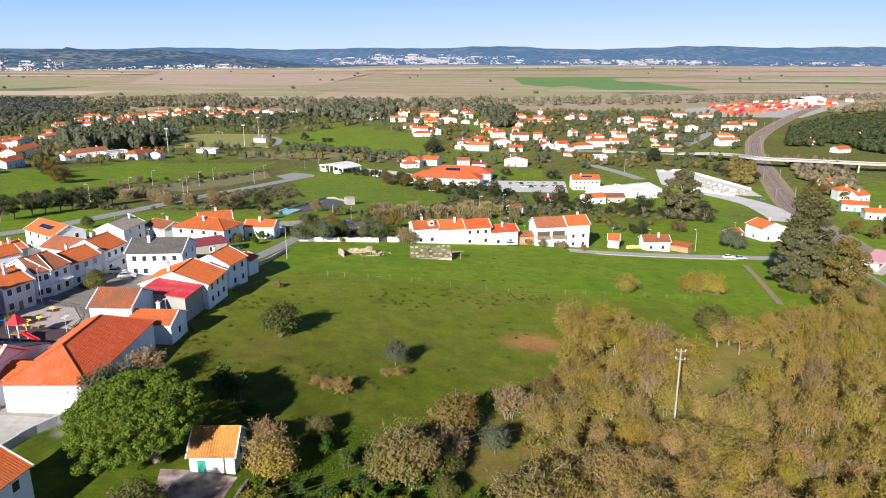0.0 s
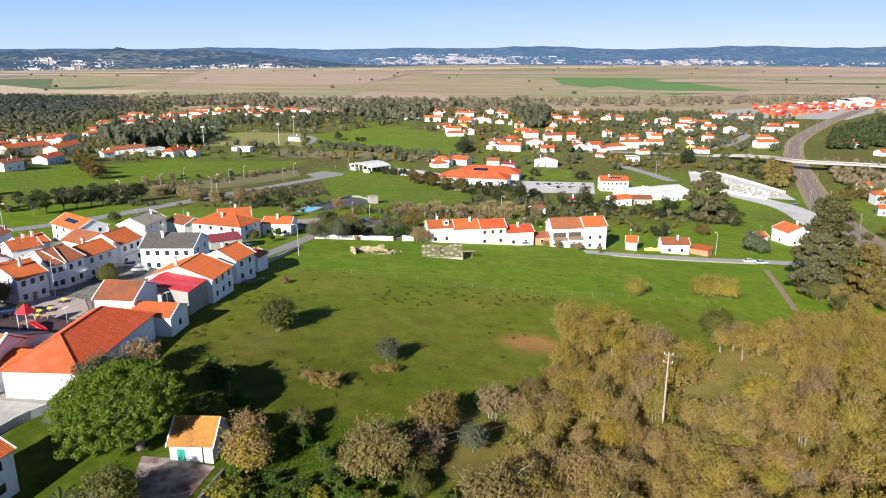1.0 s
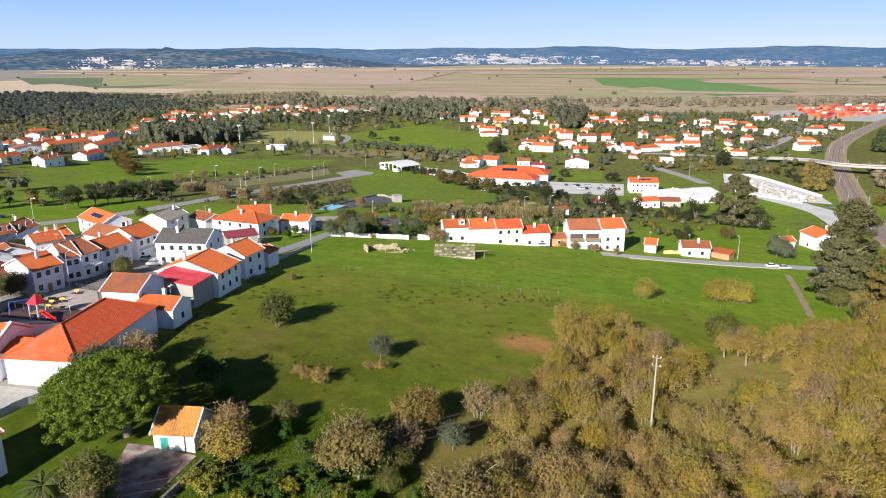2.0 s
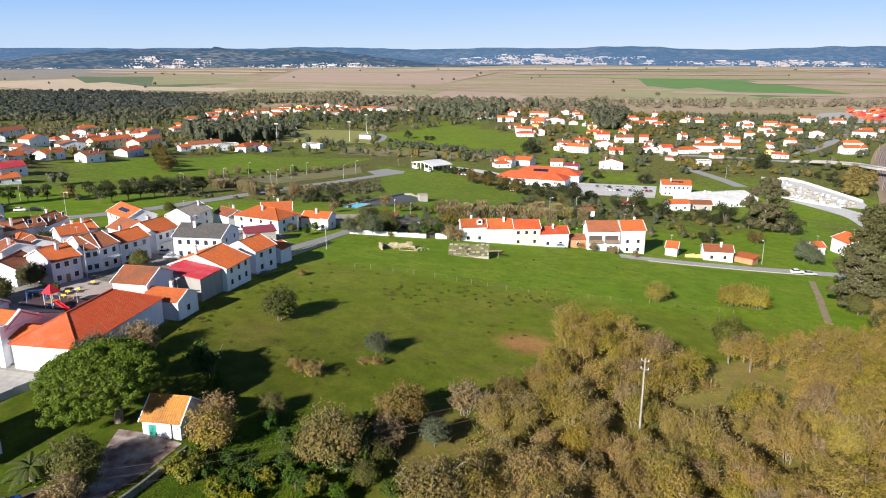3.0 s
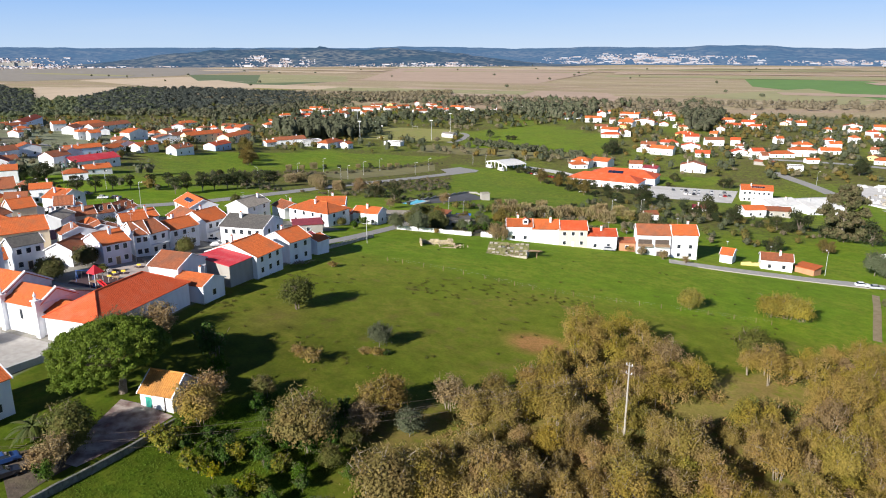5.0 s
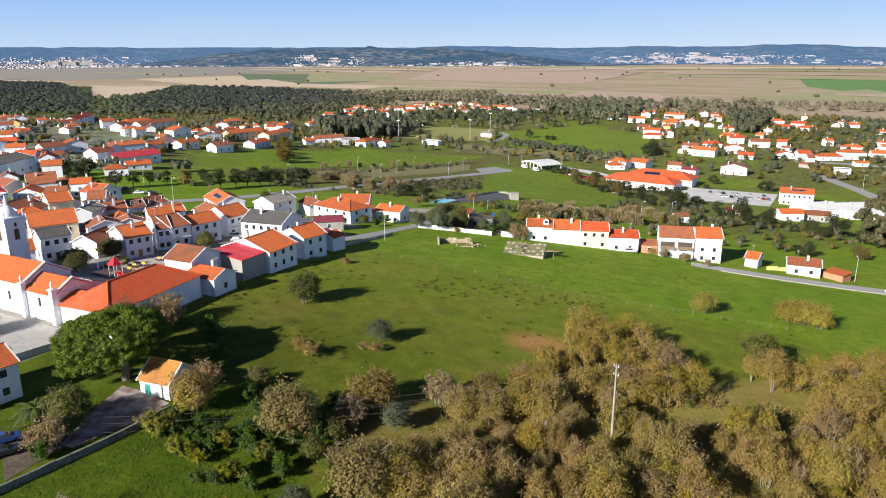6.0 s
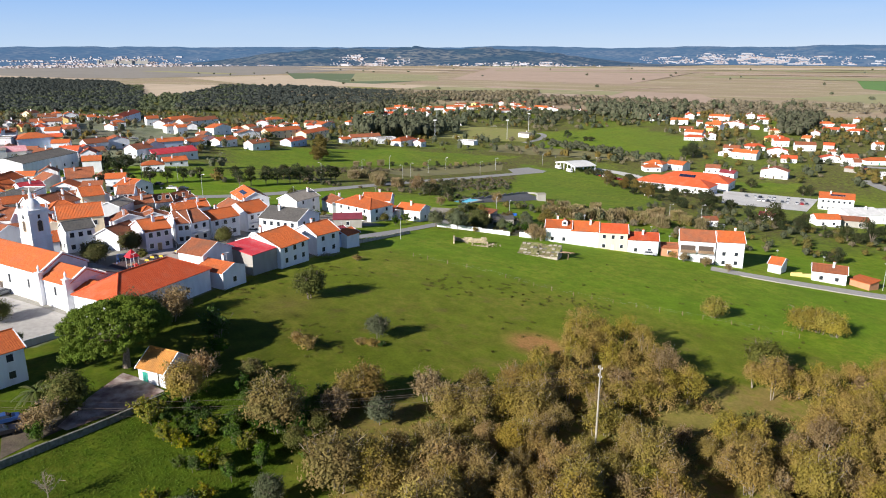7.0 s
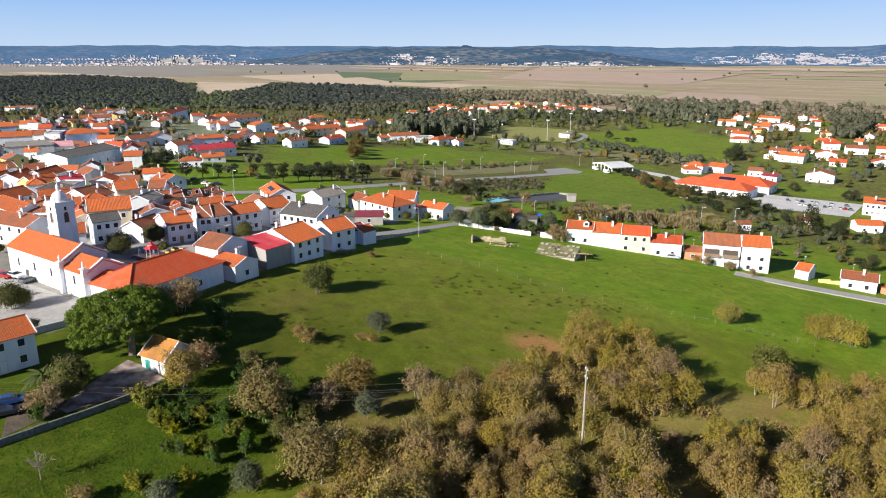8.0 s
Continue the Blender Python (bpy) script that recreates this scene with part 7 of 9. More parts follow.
part("top_bar", Shape().tube([(-1.9, 0, 2.4), (1.9, 0, 2.4)], [0.05, 0.05], "blue_paint", 6), swing)
for s in (-0.7, 0.7):
    part("seat", Shape().box(s - 0.25, s + 0.25, -0.1, 0.1, 0.5, 0.55, "tyre"), swing)
    part("rope", Shape().tube([(s, 0, 0.5), (s, 0, 2.4)], [0.02, 0.02], "steel", 3), swing)
pad("playground_paving", ((-89.9, 129.2), (-86.8, 141.7), (-76.7, 139.3), (-71.8, 132.2), (-70.7, 126.9), (-79.8, 128.4)), "plaza", 0.10, "pale pinkish paved play area", "floor")
for rx, ry in ((-80.9, 129.8), (-79.7, 131.5), (-80.1, 137.2), (-79.8, 127.1)):
    rider = thing("spring_rider", rx, ry, float(land(rx, ry)) + 0.06, 30, "small spring rider on a dark rubber mat", "spring rider", "spring riders in the playground")
    part("mat", Shape().box(-1.2, 1.2, -0.9, 0.9, 0, 0.06, "rubber"), rider)
    part("spring", Shape().tube([(0, 0, 0.06), (0, 0, 0.5)], [0.12, 0.12], "steel", 8), rider)
    part("seat", Shape().box(-0.5, 0.5, -0.12, 0.12, 0.5, 0.9, "yellow_paint", 0.05), rider)
    part("handle", Shape().tube([(0.25, -0.25, 1.0), (0.25, 0.25, 1.0)], [0.03, 0.03], "red_paint", 5), rider)
rail = thing("handrail", 0, 0, 0, 0, "dark metal railing round the playground", "railing")
rail_line = smooth_line(((-84.1, 117.9), (-71.8, 114.6), (-70.7, 122.5), (-71.0, 131.6), (-75.9, 138.5), (-87.2, 142.7)), 1.6)
for p in rail_line:
    part("post", Shape().box(-0.04, 0.04, -0.04, 0.04, 0, 1.0, "wood_dark"), rail, m=pose(p[0], p[1], float(land(p[0], p[1]))))
for up in (0.5, 1.0):
    part("rail", Shape().tube([(p[0], p[1], float(land(p[0], p[1])) + up) for p in rail_line], [0.035] * len(rail_line), "wood_dark", 4), rail)
for bx, by, bt in ((-82, 131.5, 20), (-78, 127, 10), (-71.5, 127.5, -40)):
    bench = thing("bench", bx, by, float(land(bx, by)), bt, "dark wooden park bench with backrest", "bench", "benches by the playground")
    part("seat", Shape().box(-0.8, 0.8, -0.22, 0.22, 0.42, 0.47, "wood"), bench)
    part("backrest", Shape().box(-0.8, 0.8, 0.2, 0.25, 0.5, 0.85, "wood"), bench)
    for s in (-0.6, 0.6):
        part("leg", Shape().box(s - 0.04, s + 0.04, -0.2, 0.2, 0, 0.42, "steel"), bench)

# ---- cars ----
CARS = {}
for key, c in dict(white=(0.75, 0.75, 0.75), silver=(0.42, 0.43, 0.45), grey=(0.13, 0.14, 0.15), black=(0.02, 0.02, 0.025), red=(0.40, 0.02, 0.02), blue=(0.03, 0.08, 0.25)).items():
    surface("car_" + key, c, tuple(v * 0.95 for v in c), 2, 0.3, 0, 0)


def car(x, y, turn, colour, group="parked cars"):
    z = float(land(x, y)) + 0.1
    if colour not in CARS:
        body = Shape()
        prof = [(-2.1, 0.35), (-2.15, 0.75), (-1.9, 0.95), (-1.5, 1.0), (1.1, 0.95), (1.9, 0.82), (2.12, 0.65), (2.1, 0.35)]
        b = len(body.v)
        body.v += [(x_, -0.85, z_) for x_, z_ in prof] + [(x_, 0.85, z_) for x_, z_ in prof]
        k = len(prof)
        body.f += [tuple(range(k)), tuple(reversed(range(k, 2 * k)))] + [(i, k + i, k + (i + 1) % k, (i + 1) % k) for i in range(k)]
        body.i += [body.slot("car_" + colour)] * (k + 2)
        cab = Shape()
        lo, hi = [(-1.75, -0.8), (0.95, -0.8), (0.95, 0.8), (-1.75, 0.8)], [(-1.3, -0.62), (0.2, -0.62), (0.2, 0.62), (-1.3, 0.62)]
        cab.v += [(p[0], p[1], 0.94) for p in lo] + [(p[0], p[1], 1.42) for p in hi]
        for i in range(4):
            cab.f.append((i, (i + 1) % 4, 4 + (i + 1) % 4, 4 + i))
            cab.i.append(cab.slot("glass"))
        top = Shape().box(-1.32, 0.22, -0.64, 0.64, 1.42, 1.47, "car_" + colour, 0.06)
        wh = Shape().tube([(0, -0.1, 0), (0, 0.1, 0)], [0.32, 0.32], "tyre", 10)
        CARS[colour] = (body.mesh("body"), cab.mesh("windows"), top.mesh("roof"), wh.mesh("wheel"))
    body, cab, top, wh = CARS[colour]
    root = thing("car", x, y, z, turn, "%s hatchback car parked on the pavement" % colour, "car", group)
    put("body", body, root)
    put("windscreen", cab, root)
    put("roof", top, root)
    for s in (-1.3, 1.3):
        for q in (-0.8, 0.8):
            put("wheel", wh, root, pose(s, q, 0.32))
    return root


for cx, cy, ct, cc in ((-76.5, 164.4, 10, "silver"), (-81.3, 169.4, 8, "white"), (-81.5, 155.6, 60, "black"), (-173.6, 232.5, 35, "black"), (-177.6, 229.7, 25, "white"), (-189.1, 233.6, 25, "black"),
                       (-97.5, 95.8, 5, "red"), (-95.3, 96.9, 5, "white"), (-89.2, 96.4, 95, "grey"), (186.5, 408.0, 10, "grey"), (102.3, 243.3, 5, "white"), (106.1, 242.7, 5, "silver"), (24.3, 240.8, 10, "silver"),
                       (-39.3, 63.0, 60, "blue"), (-36.7, 60.7, 60, "black"), (-6.2, 416.4, 5, "white")):
    car(cx, cy, ct, cc)
shuffle = random.Random(5)
for k in range(13):
    t = k / 12
    for off in (0, 1):
        if shuffle.random() < 0.72:
            car(44 + 30 * t + off * 2, 458 + 3 * t - off * 13, 96 + shuffle.uniform(-4, 4), shuffle.choice(["white", "silver", "grey", "black", "red", "grey"]), "cars in the car park")
for k in range(14):
    if shuffle.random() < 0.8:
        car(-52 + k * 2.7, 488 - k * 1.6, 60, shuffle.choice(["white", "silver", "black", "red", "red", "grey"]), "cars by the school")

# ---- street lamps ----
def street_lamp(x, y, turn, tall=8.0):
    root = thing("street_lamp", x, y, float(land(x, y)), turn, "slim grey street lamp with a single arm", "street lamp", "street lamps")
    part("pole", Shape().tube([(0, 0, -0.3), (0, 0, tall)], [0.09, 0.05], "galvanised", 6), root)
    part("arm", Shape().tube([(0, 0, tall), (0.5, 0, tall + 0.25), (1.2, 0, tall + 0.3)], [0.06, 0.05, 0.05], "galvanised", 5), root)
    part("lamp_head", Shape().box(0.9, 1.6, -0.16, 0.16, tall + 0.2, tall + 0.36, "white_paint", 0.04), root)
    return root


for lx, ly, lt, lh in ((-44.0, 193.0, 200, 9), (93.2, 252.2, 100, 8), (-131.0, 353.3, 200, 8), (-139.0, 400.9, 20, 8), (-114.6, 427.0, 20, 8), (-116.0, 457.7, 20, 8), (-159.3, 315.2, 200, 8), (-35.1, 266.3, 90, 7),
                       (-43.0, 272.3, 90, 7), (-99.7, 511.4, 90, 8), (-61.8, 519.9, 90, 8), (-88.8, 507.7, 90, 8), (-220.2, 251.8, 30, 8), (-150.0, 219.4, 10, 10), (-194.5, 249.8, 10, 8), (-162.6, 393.5, 10, 8),
                       (-134.6, 369.4, 10, 8), (-138.9, 426.4, 10, 8), (-158.3, 354.2, 10, 8), (17.5, 332.0, 10, 7), (134.4, 521.0, 10, 9), (29.9, 344.8, 10, 7), (-84.5, 141.4, 90, 8)):
    street_lamp(lx, ly, lt, lh)


# ---- roads ----
ribbon("road", ((-215, 150), (-189, 179), (-168, 207), (-151, 229), (-139, 259), (-128, 308), (-119, 370), (-105, 430), (-92, 470)), 7.5, "asphalt", 0.12, "pale worn asphalt road with grassy verges", "road")
pad("turning_circle", ((-101.5, 453.5), (-86.3, 470.6), (-87.3, 482.7), (-103.6, 490.7), (-111.2, 469.0)), "asphalt", 0.16, "pale asphalt turning circle at the road end", "road")
ribbon("lane", ((-57, 176), (-53.5, 190), (-51.2, 206), (-50.0, 220), (-49.5, 236), (-54, 252)), 4.5, "asphalt", 0.10, "narrow asphalt lane between the village and the pasture", "road")
pad("garden_plot", ((-47.0, 226.4), (-34.3, 228.4), (-20.5, 231.0), (-15.0, 239.0), (-20, 262), (-34, 272), (-52, 268), (-49, 246)), "dry_soil", 0.08, "bare brown garden plots behind the white wall", "garden", 4)
ribbon("lane", ((44, 238), (60, 238.5), (85, 241.5), (106, 246), (127, 250)), 6.5, "paving", 0.12, "grey lane in front of the low houses", "road")
ribbon("kerb", ((53, 235.2), (62, 235.4), (85, 238.2), (104, 242.0)), 0.4, "wall_concrete", 0.3, "pale concrete kerb along the lane", "kerb", thick=0.5)
ribbon("footpath", ((103.7, 233.1), (99.8, 214.5), (95.9, 197.8), (92.5, 182.8)), 2.0, "dirt", 0.12, "bare earth farm track", "path")
ribbon("pavement", ((161.8, 442.6), (171.6, 418.2), (177.9, 389.8), (171.1, 339.3)), 17, "gravel_pale", 0.14, "wide pale concrete approach road", "pavement")
ribbon("road", ((114.5, 569.7), (120.8, 545.9), (131.0, 515.6), (137.9, 487.6)), 9, "asphalt", 0.14, "grey side road to the workshops", "road")
ribbon("road", ((102.3, 638.0), (140.4, 637.8), (173.8, 630.2), (201.8, 615.5)), 9, "asphalt", 0.14, "grey main road through the valley", "road")
ribbon("road", ((-160.7, 645.4), (-158.2, 679.9), (-165.1, 720.6), (-178.0, 741.7)), 6, "asphalt", 0.2, "narrow bent service road", "road")
ribbon("road", ((-63.8, 519.6), (-38.1, 508.5), (-21.0, 490.3), (6.2, 465.6), (31.6, 452.7)), 12, "gravel_pale", 0.14, "pale paved road in front of the school", "road")
pad("car_park", ((30.0, 474.2), (82.6, 474.0), (75.7, 422.6), (32.9, 420.7)), "gravel_pale", 0.18, "pale gravel car park", "car park", 8)
pad("stone_yard", ((161.4, 535.1), (182.6, 514), (197, 447.1), (193.8, 422.4), (178.5, 427.1), (162.2, 442.6), (145.3, 466.3)), "gravel_pale", 0.2, "pale dusty stonemason's yard", "yard", 8)
ribbon("road", ((218.6, 660.3), (251.8, 711.5), (279.4, 760.3), (319.5, 846.8), (362.6, 938.3)), 10, "asphalt", 0.2, "pale ramp road up to the railway", "road")
ribbon("road", ((-343.8, 350.3), (-317.4, 348.9), (-321.5, 392.0)), 5, "asphalt", 0.15, "narrow village lane", "road")
pad("church_yard", ((-98, 96.5), (-72, 94.5), (-60, 93.8), (-55.2, 93.4), (-57.6, 88.5), (-59.6, 83), (-61.2, 76), (-100, 80)), "paving", 0.06, "pale gravelled church yard", "yard")
pad("sports_court", ((-61.1, 302.1), (-44.8, 342.4), (-60.4, 363.0), (-69.8, 294.4)), "asphalt_dark", 0.15, "dark fenced sports court", "court")
court_wall = stone_wall("court_wall", ((-69.8, 294.4), (-60.4, 363.0), (-44.8, 342.4)), 0.9, 0.3, "wall_concrete", "low concrete wall round the sports court", 6.0)
pad("football_pitch", ((-243.6, 624.1), (-157.9, 655.4), (-190.7, 769.9), (-282.2, 770.9)), "pitch_grass", 0.12, "worn olive grass football pitch", "pitch", 12)
pad("bare_strip", ((-161.5, 557.3), (-29.5, 583.5), (-41.6, 626.4), (-172.7, 614.7)), "dry_grass", 0.12, "strip of dry brown fallow ground", "field", 12)
pad("bare_strip", ((-136.1, 371.7), (-111.9, 459.2), (-124.0, 493.7), (-170.9, 369.5)), "dry_grass", 0.1, "dry olive roadside fallow", "field", 12)

pool = thing("swimming_pool", -67.7, 298.6, float(land(-67.7, 298.6)), 70, "turquoise swimming pool with a pale surround", "pool")
part("surround", Shape().box(-6.5, 6.5, -4, 4, -0.6, 0.5, "paving"), pool)
part("water", Shape().box(-5.4, 5.4, -2.8, 2.8, 0.5, 0.54, "pool_water"), pool)
tank = thing("water_tank", -45.3, 339.5, float(land(-45.3, 339.5)), 30, "pale concrete block hut beside the court", "hut")
part("wall", Shape().box(-2, 2, -2, 2, -1, 3.4, "wall_concrete", 0.05), tank)
part("roof", Shape().box(-2.2, 2.2, -2.2, 2.2, 3.4, 3.6, "concrete_pole"), tank)

# ---- school ----
school = house(2.8, 459.5, -12, 46, 17, 4.6, "hip", 3.6, "white", "red", (9, 1), (2, 1), (2, 1), 0, chimney=False)
tagged(school, "long white school building with a red hipped roof", "school")
wing = house(12.0, 486.0, -8, 44, 20, 4.8, "hip", 4.0, "white", "red", (0, 0), (0, 0), (3, 1), 0, chimney=True)
tagged(wing, "white school wing with a red hipped roof", "school")
for k in range(4):
    part("solar_panel", Shape().box(-1.2, 1.2, -1.6, 1.6, 0.1, 0.18, "solar_cell"), wing, "dark solar panel", pose(-8 + k * 2.5, -5.5, 6.7, 21.8))

# ---- open canopy ----
canopy = thing("canopy", -73.0, 506.0, float(land(-73, 500)), -42, "white arched steel canopy on posts", "canopy")
cv = Shape()
seg = [(-13 + 26 * i / 10, 4.2 + 1.8 * math.sin(math.pi * i / 10)) for i in range(11)]
for (x0, z0), (x1, z1) in zip(seg[:-1], seg[1:]):
    cv.poly([(x0, -9, z0), (x1, -9, z1), (x1, 9, z1), (x0, 9, z0)], "white_roof")
    cv.poly([(x0, 9, z0 - 0.3), (x1, 9, z1 - 0.3), (x1, -9, z1 - 0.3), (x0, -9, z0 - 0.3)], "white_roof")
    cv.poly([(x0, -9, z0 - 0.9), (x1, -9, z1 - 0.9), (x1, -9, z1), (x0, -9, z0)], "white_paint")
part("roof", cv, canopy)
for i in range(6):
    for q in (-8.3, 8.3):
        part("post", Shape().box(-0.25, 0.25, -0.25, 0.25, -2, 4.1 + 1.7 * math.sin(math.pi * i / 5), "white_paint"), canopy, m=pose(-12 + 4.8 * i, q, 0))
for k in range(2):
    van = thing("van", -84 + 11 * k, 500 - 10 * k, float(land(-84, 500)) + 0.1, -42, "white delivery van under the canopy", "van")
    part("body", Shape().box(-2.8, 2.8, -1.0, 1.0, 0.5, 2.5, "white_paint", 0.12), van)
    part("windscreen", Shape().box(2.4, 2.75, -0.9, 0.9, 1.5, 2.2, "glass"), van)
    for s in (-1.8, 1.8):
        for q in (-0.9, 0.9):
            part("wheel", Shape().tube([(s, q - 0.12, 0.4), (s, q + 0.12, 0.4)], [0.4, 0.4], "tyre", 8), van)

# ---- workshops and stone yard ----
blocks = random.Random(31)
rows_of = [((168.1, 508.7), (189.2, 436.2)), ((161.3, 493.5), (187.3, 429.9)), ((155.1, 478.7), (182.1, 427.4)), ((156, 464.6), (175.8, 428.9))]
for (x0, y0), (x1, y1) in rows_of:
    for i in range(17):
        t = (i + blocks.uniform(0.1, 0.9)) / 17
        bx, by = x0 + (x1 - x0) * t, y0 + (y1 - y0) * t
        sw, sd, sh_ = blocks.uniform(0.5, 1.5), blocks.uniform(0.3, 1.0), blocks.uniform(0.6, 1.9)
        ob = part("stone_block", Shape().box(-sw, sw, -sd, sd, -0.2, sh_, blocks.choice(["white_roof", "white_roof", "stone", "concrete_pole"]), 0.05), None, m=pose(bx, by, float(land(bx, by)) + 0.2, 0, 0, blocks.uniform(0, 90)))
        tagged(ob, "pale marble block stacked in a stone yard", "stone block", "stone blocks in the yard")
stone_wall("yard_wall", ((171.8, 527), (182.6, 514), (197, 447.1)), 1.6, 0.3, "wall_white", "long white wall round the stone yard", 6.0)
stone_wall("yard_wall", ((147.6, 461.8), (161.4, 440.3), (176.8, 422.8)), 0.9, 0.3, "wall_white", "low white wall between the stone yard and the road", 6.0)
dome_tank = thing("gravel_heap", 163.3, 524.3, float(land(163.3, 524.3)), 0, "pale heaps of crushed stone", "heap")
for k in range(3):
    part("heap", Shape().tube([(k * 8, 0, -0.5), (k * 8, 0, 0.7), (k * 8, 0, 1.3), (k * 8, 0, 1.6)], [3.4, 2.4, 1.2, 0.2], "gravel_pale", 10), dome_tank, smooth=True)

# ---- railway ----
RAIL = ((159.0, 243.2), (170.5, 286.4), (181.7, 332.9), (196.6, 392.5), (223.9, 473.8), (253.3, 563.1), (284.0, 647.5), (337.3, 759.4), (469.2, 968.7), (680.8, 1269.8))
ribbon("railway_verge", RAIL, 16.5, "dirt", 0.12, "bare brown earth beside the railway", "verge", 8)
ribbon("railway_bed", RAIL, 11.0, "ballast", 0.25, "brown ballast bed of a double railway track", "railway", 8, thick=1.2)
line = smooth_line(RAIL, 8)
dv = np.gradient(line, axis=0)
sd_ = np.stack([-dv[:, 1], dv[:, 0]], 1) / np.linalg.norm(dv, axis=1)[:, None]
track = thing("railway_track", 0, 0, 0, 0, "two pairs of worn steel rails on ballast", "railway", kind="structure")
for off in (-3.0, -1.4, 1.4, 3.0):
    ribbon("rail", [tuple(p) for p in line + sd_ * off][::2], 0.3, "steel", 0.5, "", "", 8, thick=0.2, parent=track)
for off in (-2.2, 2.2):
    ribbon("sleepers", [tuple(p) for p in line + sd_ * off][::2], 2.4, "sleeper", 0.3, "", "", 8, parent=track)
for i in range(2, len(line) - 40, 9):
    for s in (-1, 1):
        p = line[i] + sd_[i] * 5.2 * s
        mast = thing("railway_mast", p[0], p[1], float(land(p[0], p[1])), math.degrees(math.atan2(-sd_[i][1] * s, -sd_[i][0] * s)), "grey steel catenary mast beside the track", "mast", "railway masts")
        part("post", Shape().box(-0.12, 0.12, -0.12, 0.12, -1, 7.6, "mast_grey"), mast)
        part("arm", Shape().tube([(0, 0, 7.2), (3.0, 0, 6.5)], [0.05, 0.04], "mast_grey", 4).tube([(0, 0, 6.0), (3.0, 0, 6.4)], [0.05, 0.04], "mast_grey", 4), mast)

bridge = thing("road_bridge", 0, 0, 0, 0, "pale concrete road bridge over the railway", "bridge", kind="structure")
DECK = ((201.8, 615.5), (232.8, 576.6), (242.4, 546.0), (282.4, 530.4), (323.1, 515.2), (349.6, 510.0))
dl = smooth_line(DECK, 6)
dz = np.interp(np.arange(len(dl)), [0, len(dl) * 0.16, len(dl) * 0.35, len(dl)], [-30.2, -26.5, -23.6, -23.8])
dd = np.gradient(dl, axis=0)
ds = np.stack([-dd[:, 1], dd[:, 0]], 1) / np.linalg.norm(dd, axis=1)[:, None]
for name, lo, hi, top, deep, mat in (("deck", -4.2, 4.2, 0.0, 0.8, "asphalt"), ("parapet", -4.5, -4.2, 0.7, 1.5, "wall_concrete"), ("parapet", 4.2, 4.5, 0.7, 1.5, "wall_concrete")):
    sh = Shape()
    for i in range(len(dl) - 1):
        q = [(*(dl[j] + ds[j] * o), dz[j] + e) for j, o, e in ((i, lo, top), (i + 1, lo, top), (i + 1, hi, top), (i, hi, top), (i, lo, top - deep), (i + 1, lo, top - deep), (i + 1, hi, top - deep), (i, hi, top - deep))]
        for f in ((0, 1, 2, 3), (7, 6, 5, 4), (0, 4, 5, 1), (3, 2, 6, 7)):
            sh.poly([q[k] for k in f], mat)
    part(name, sh, bridge)
for i in range(int(len(dl) * 0.3), len(dl), 5):
    if min(np.linalg.norm(line - dl[i], axis=1)) > 7:
        part("pier", Shape().box(-0.6, 0.6, -3.6, 3.6, -34, dz[i] - 1.2, "concrete_pole"), bridge, m=pose(dl[i][0], dl[i][1], 0, 0, 0, math.degrees(math.atan2(dd[i][1], dd[i][0]))))

# ---- station corner ----
station = thing("station_building", 158, 246, float(land(158, 246)), 48, "low pink and white station shelter with a crimson front", "station")
part("platform", Shape().box(-22, 22, -4, 4, -2, 1.1, "paving", 0.05), station)
part("wall", Shape().box(-9, 9, -1.5, 3, 1.1, 4.2, "wall_white"), station)
part("panel", Shape().box(-8.5, 8.5, -1.62, -1.5, 2.2, 3.6, "red_paint"), station, "crimson front panel")
part("roof", Shape().box(-10, 10, -3, 3.6, 4.2, 4.5, "tile_pink"), station)
stone_wall("ramp_wall", ((143.6, 238.9), (143.3, 228.0), (139.4, 208.1)), 1.4, 0.5, "concrete_pole", "pale concrete ramp wall beside the station", 4.0)

# ---- container yard ----
surface("box_orange", (0.62, 0.13, 0.04), (0.70, 0.18, 0.06), 0.6, 0.6, 0.1, 0.03, (0.4, 0.1, 0.05), 0.2, 0.4)
surface("box_red", (0.46, 0.06, 0.05), (0.54, 0.09, 0.07), 0.6, 0.6, 0.1, 0.03, (0.3, 0.06, 0.04), 0.2, 0.4)
surface("box_white", (0.68, 0.68, 0.66), (0.75, 0.75, 0.73), 0.6, 0.6, 0.1, 0.03, (0.5, 0.48, 0.45), 0.2, 0.4)
BOXES = {}
for key in ("orange", "red", "white"):
    sh = Shape()
    ring = []
    for i in range(48):
        y = -1.25 if i % 4 < 2 else -1.17
        ring.append((-6.1 + 12.2 * i / 47, y))
    ring += [(x, -y) for x, y in reversed(ring)]
    sh.prism(ring, 0, 2.6, "box_" + key)
    BOXES[key] = sh.mesh("shipping_container")
stack = random.Random(77)
for a in range(9):
    for b in range(15):
        if stack.random() < 0.25:
            continue
        s, t = b / 14, a / 8
        gx, gy = 405 + 235 * s + 20 * t, 1000 + 175 * s + 150 * t * (1 - 0.45 * s)
        for lv in range(stack.choice([1, 1, 2, 3])):
            ob = put("shipping_container", BOXES[stack.choice(["orange", "orange", "red", "red", "white"])], None, pose(gx + stack.uniform(-2, 2), gy + stack.uniform(-3, 3), float(land(gx, gy)) + 0.1 + 2.62 * lv, 0, 0, 38 + stack.uniform(-3, 3)))
            tagged(ob, "weathered steel shipping container in a freight yard", "container", "containers in the freight yard")
pad("freight_yard", ((320, 985), (480, 960), (700, 1235), (560, 1235), (380, 1120)), "paving", 0.1, "pale concrete freight yard", "yard", 60)
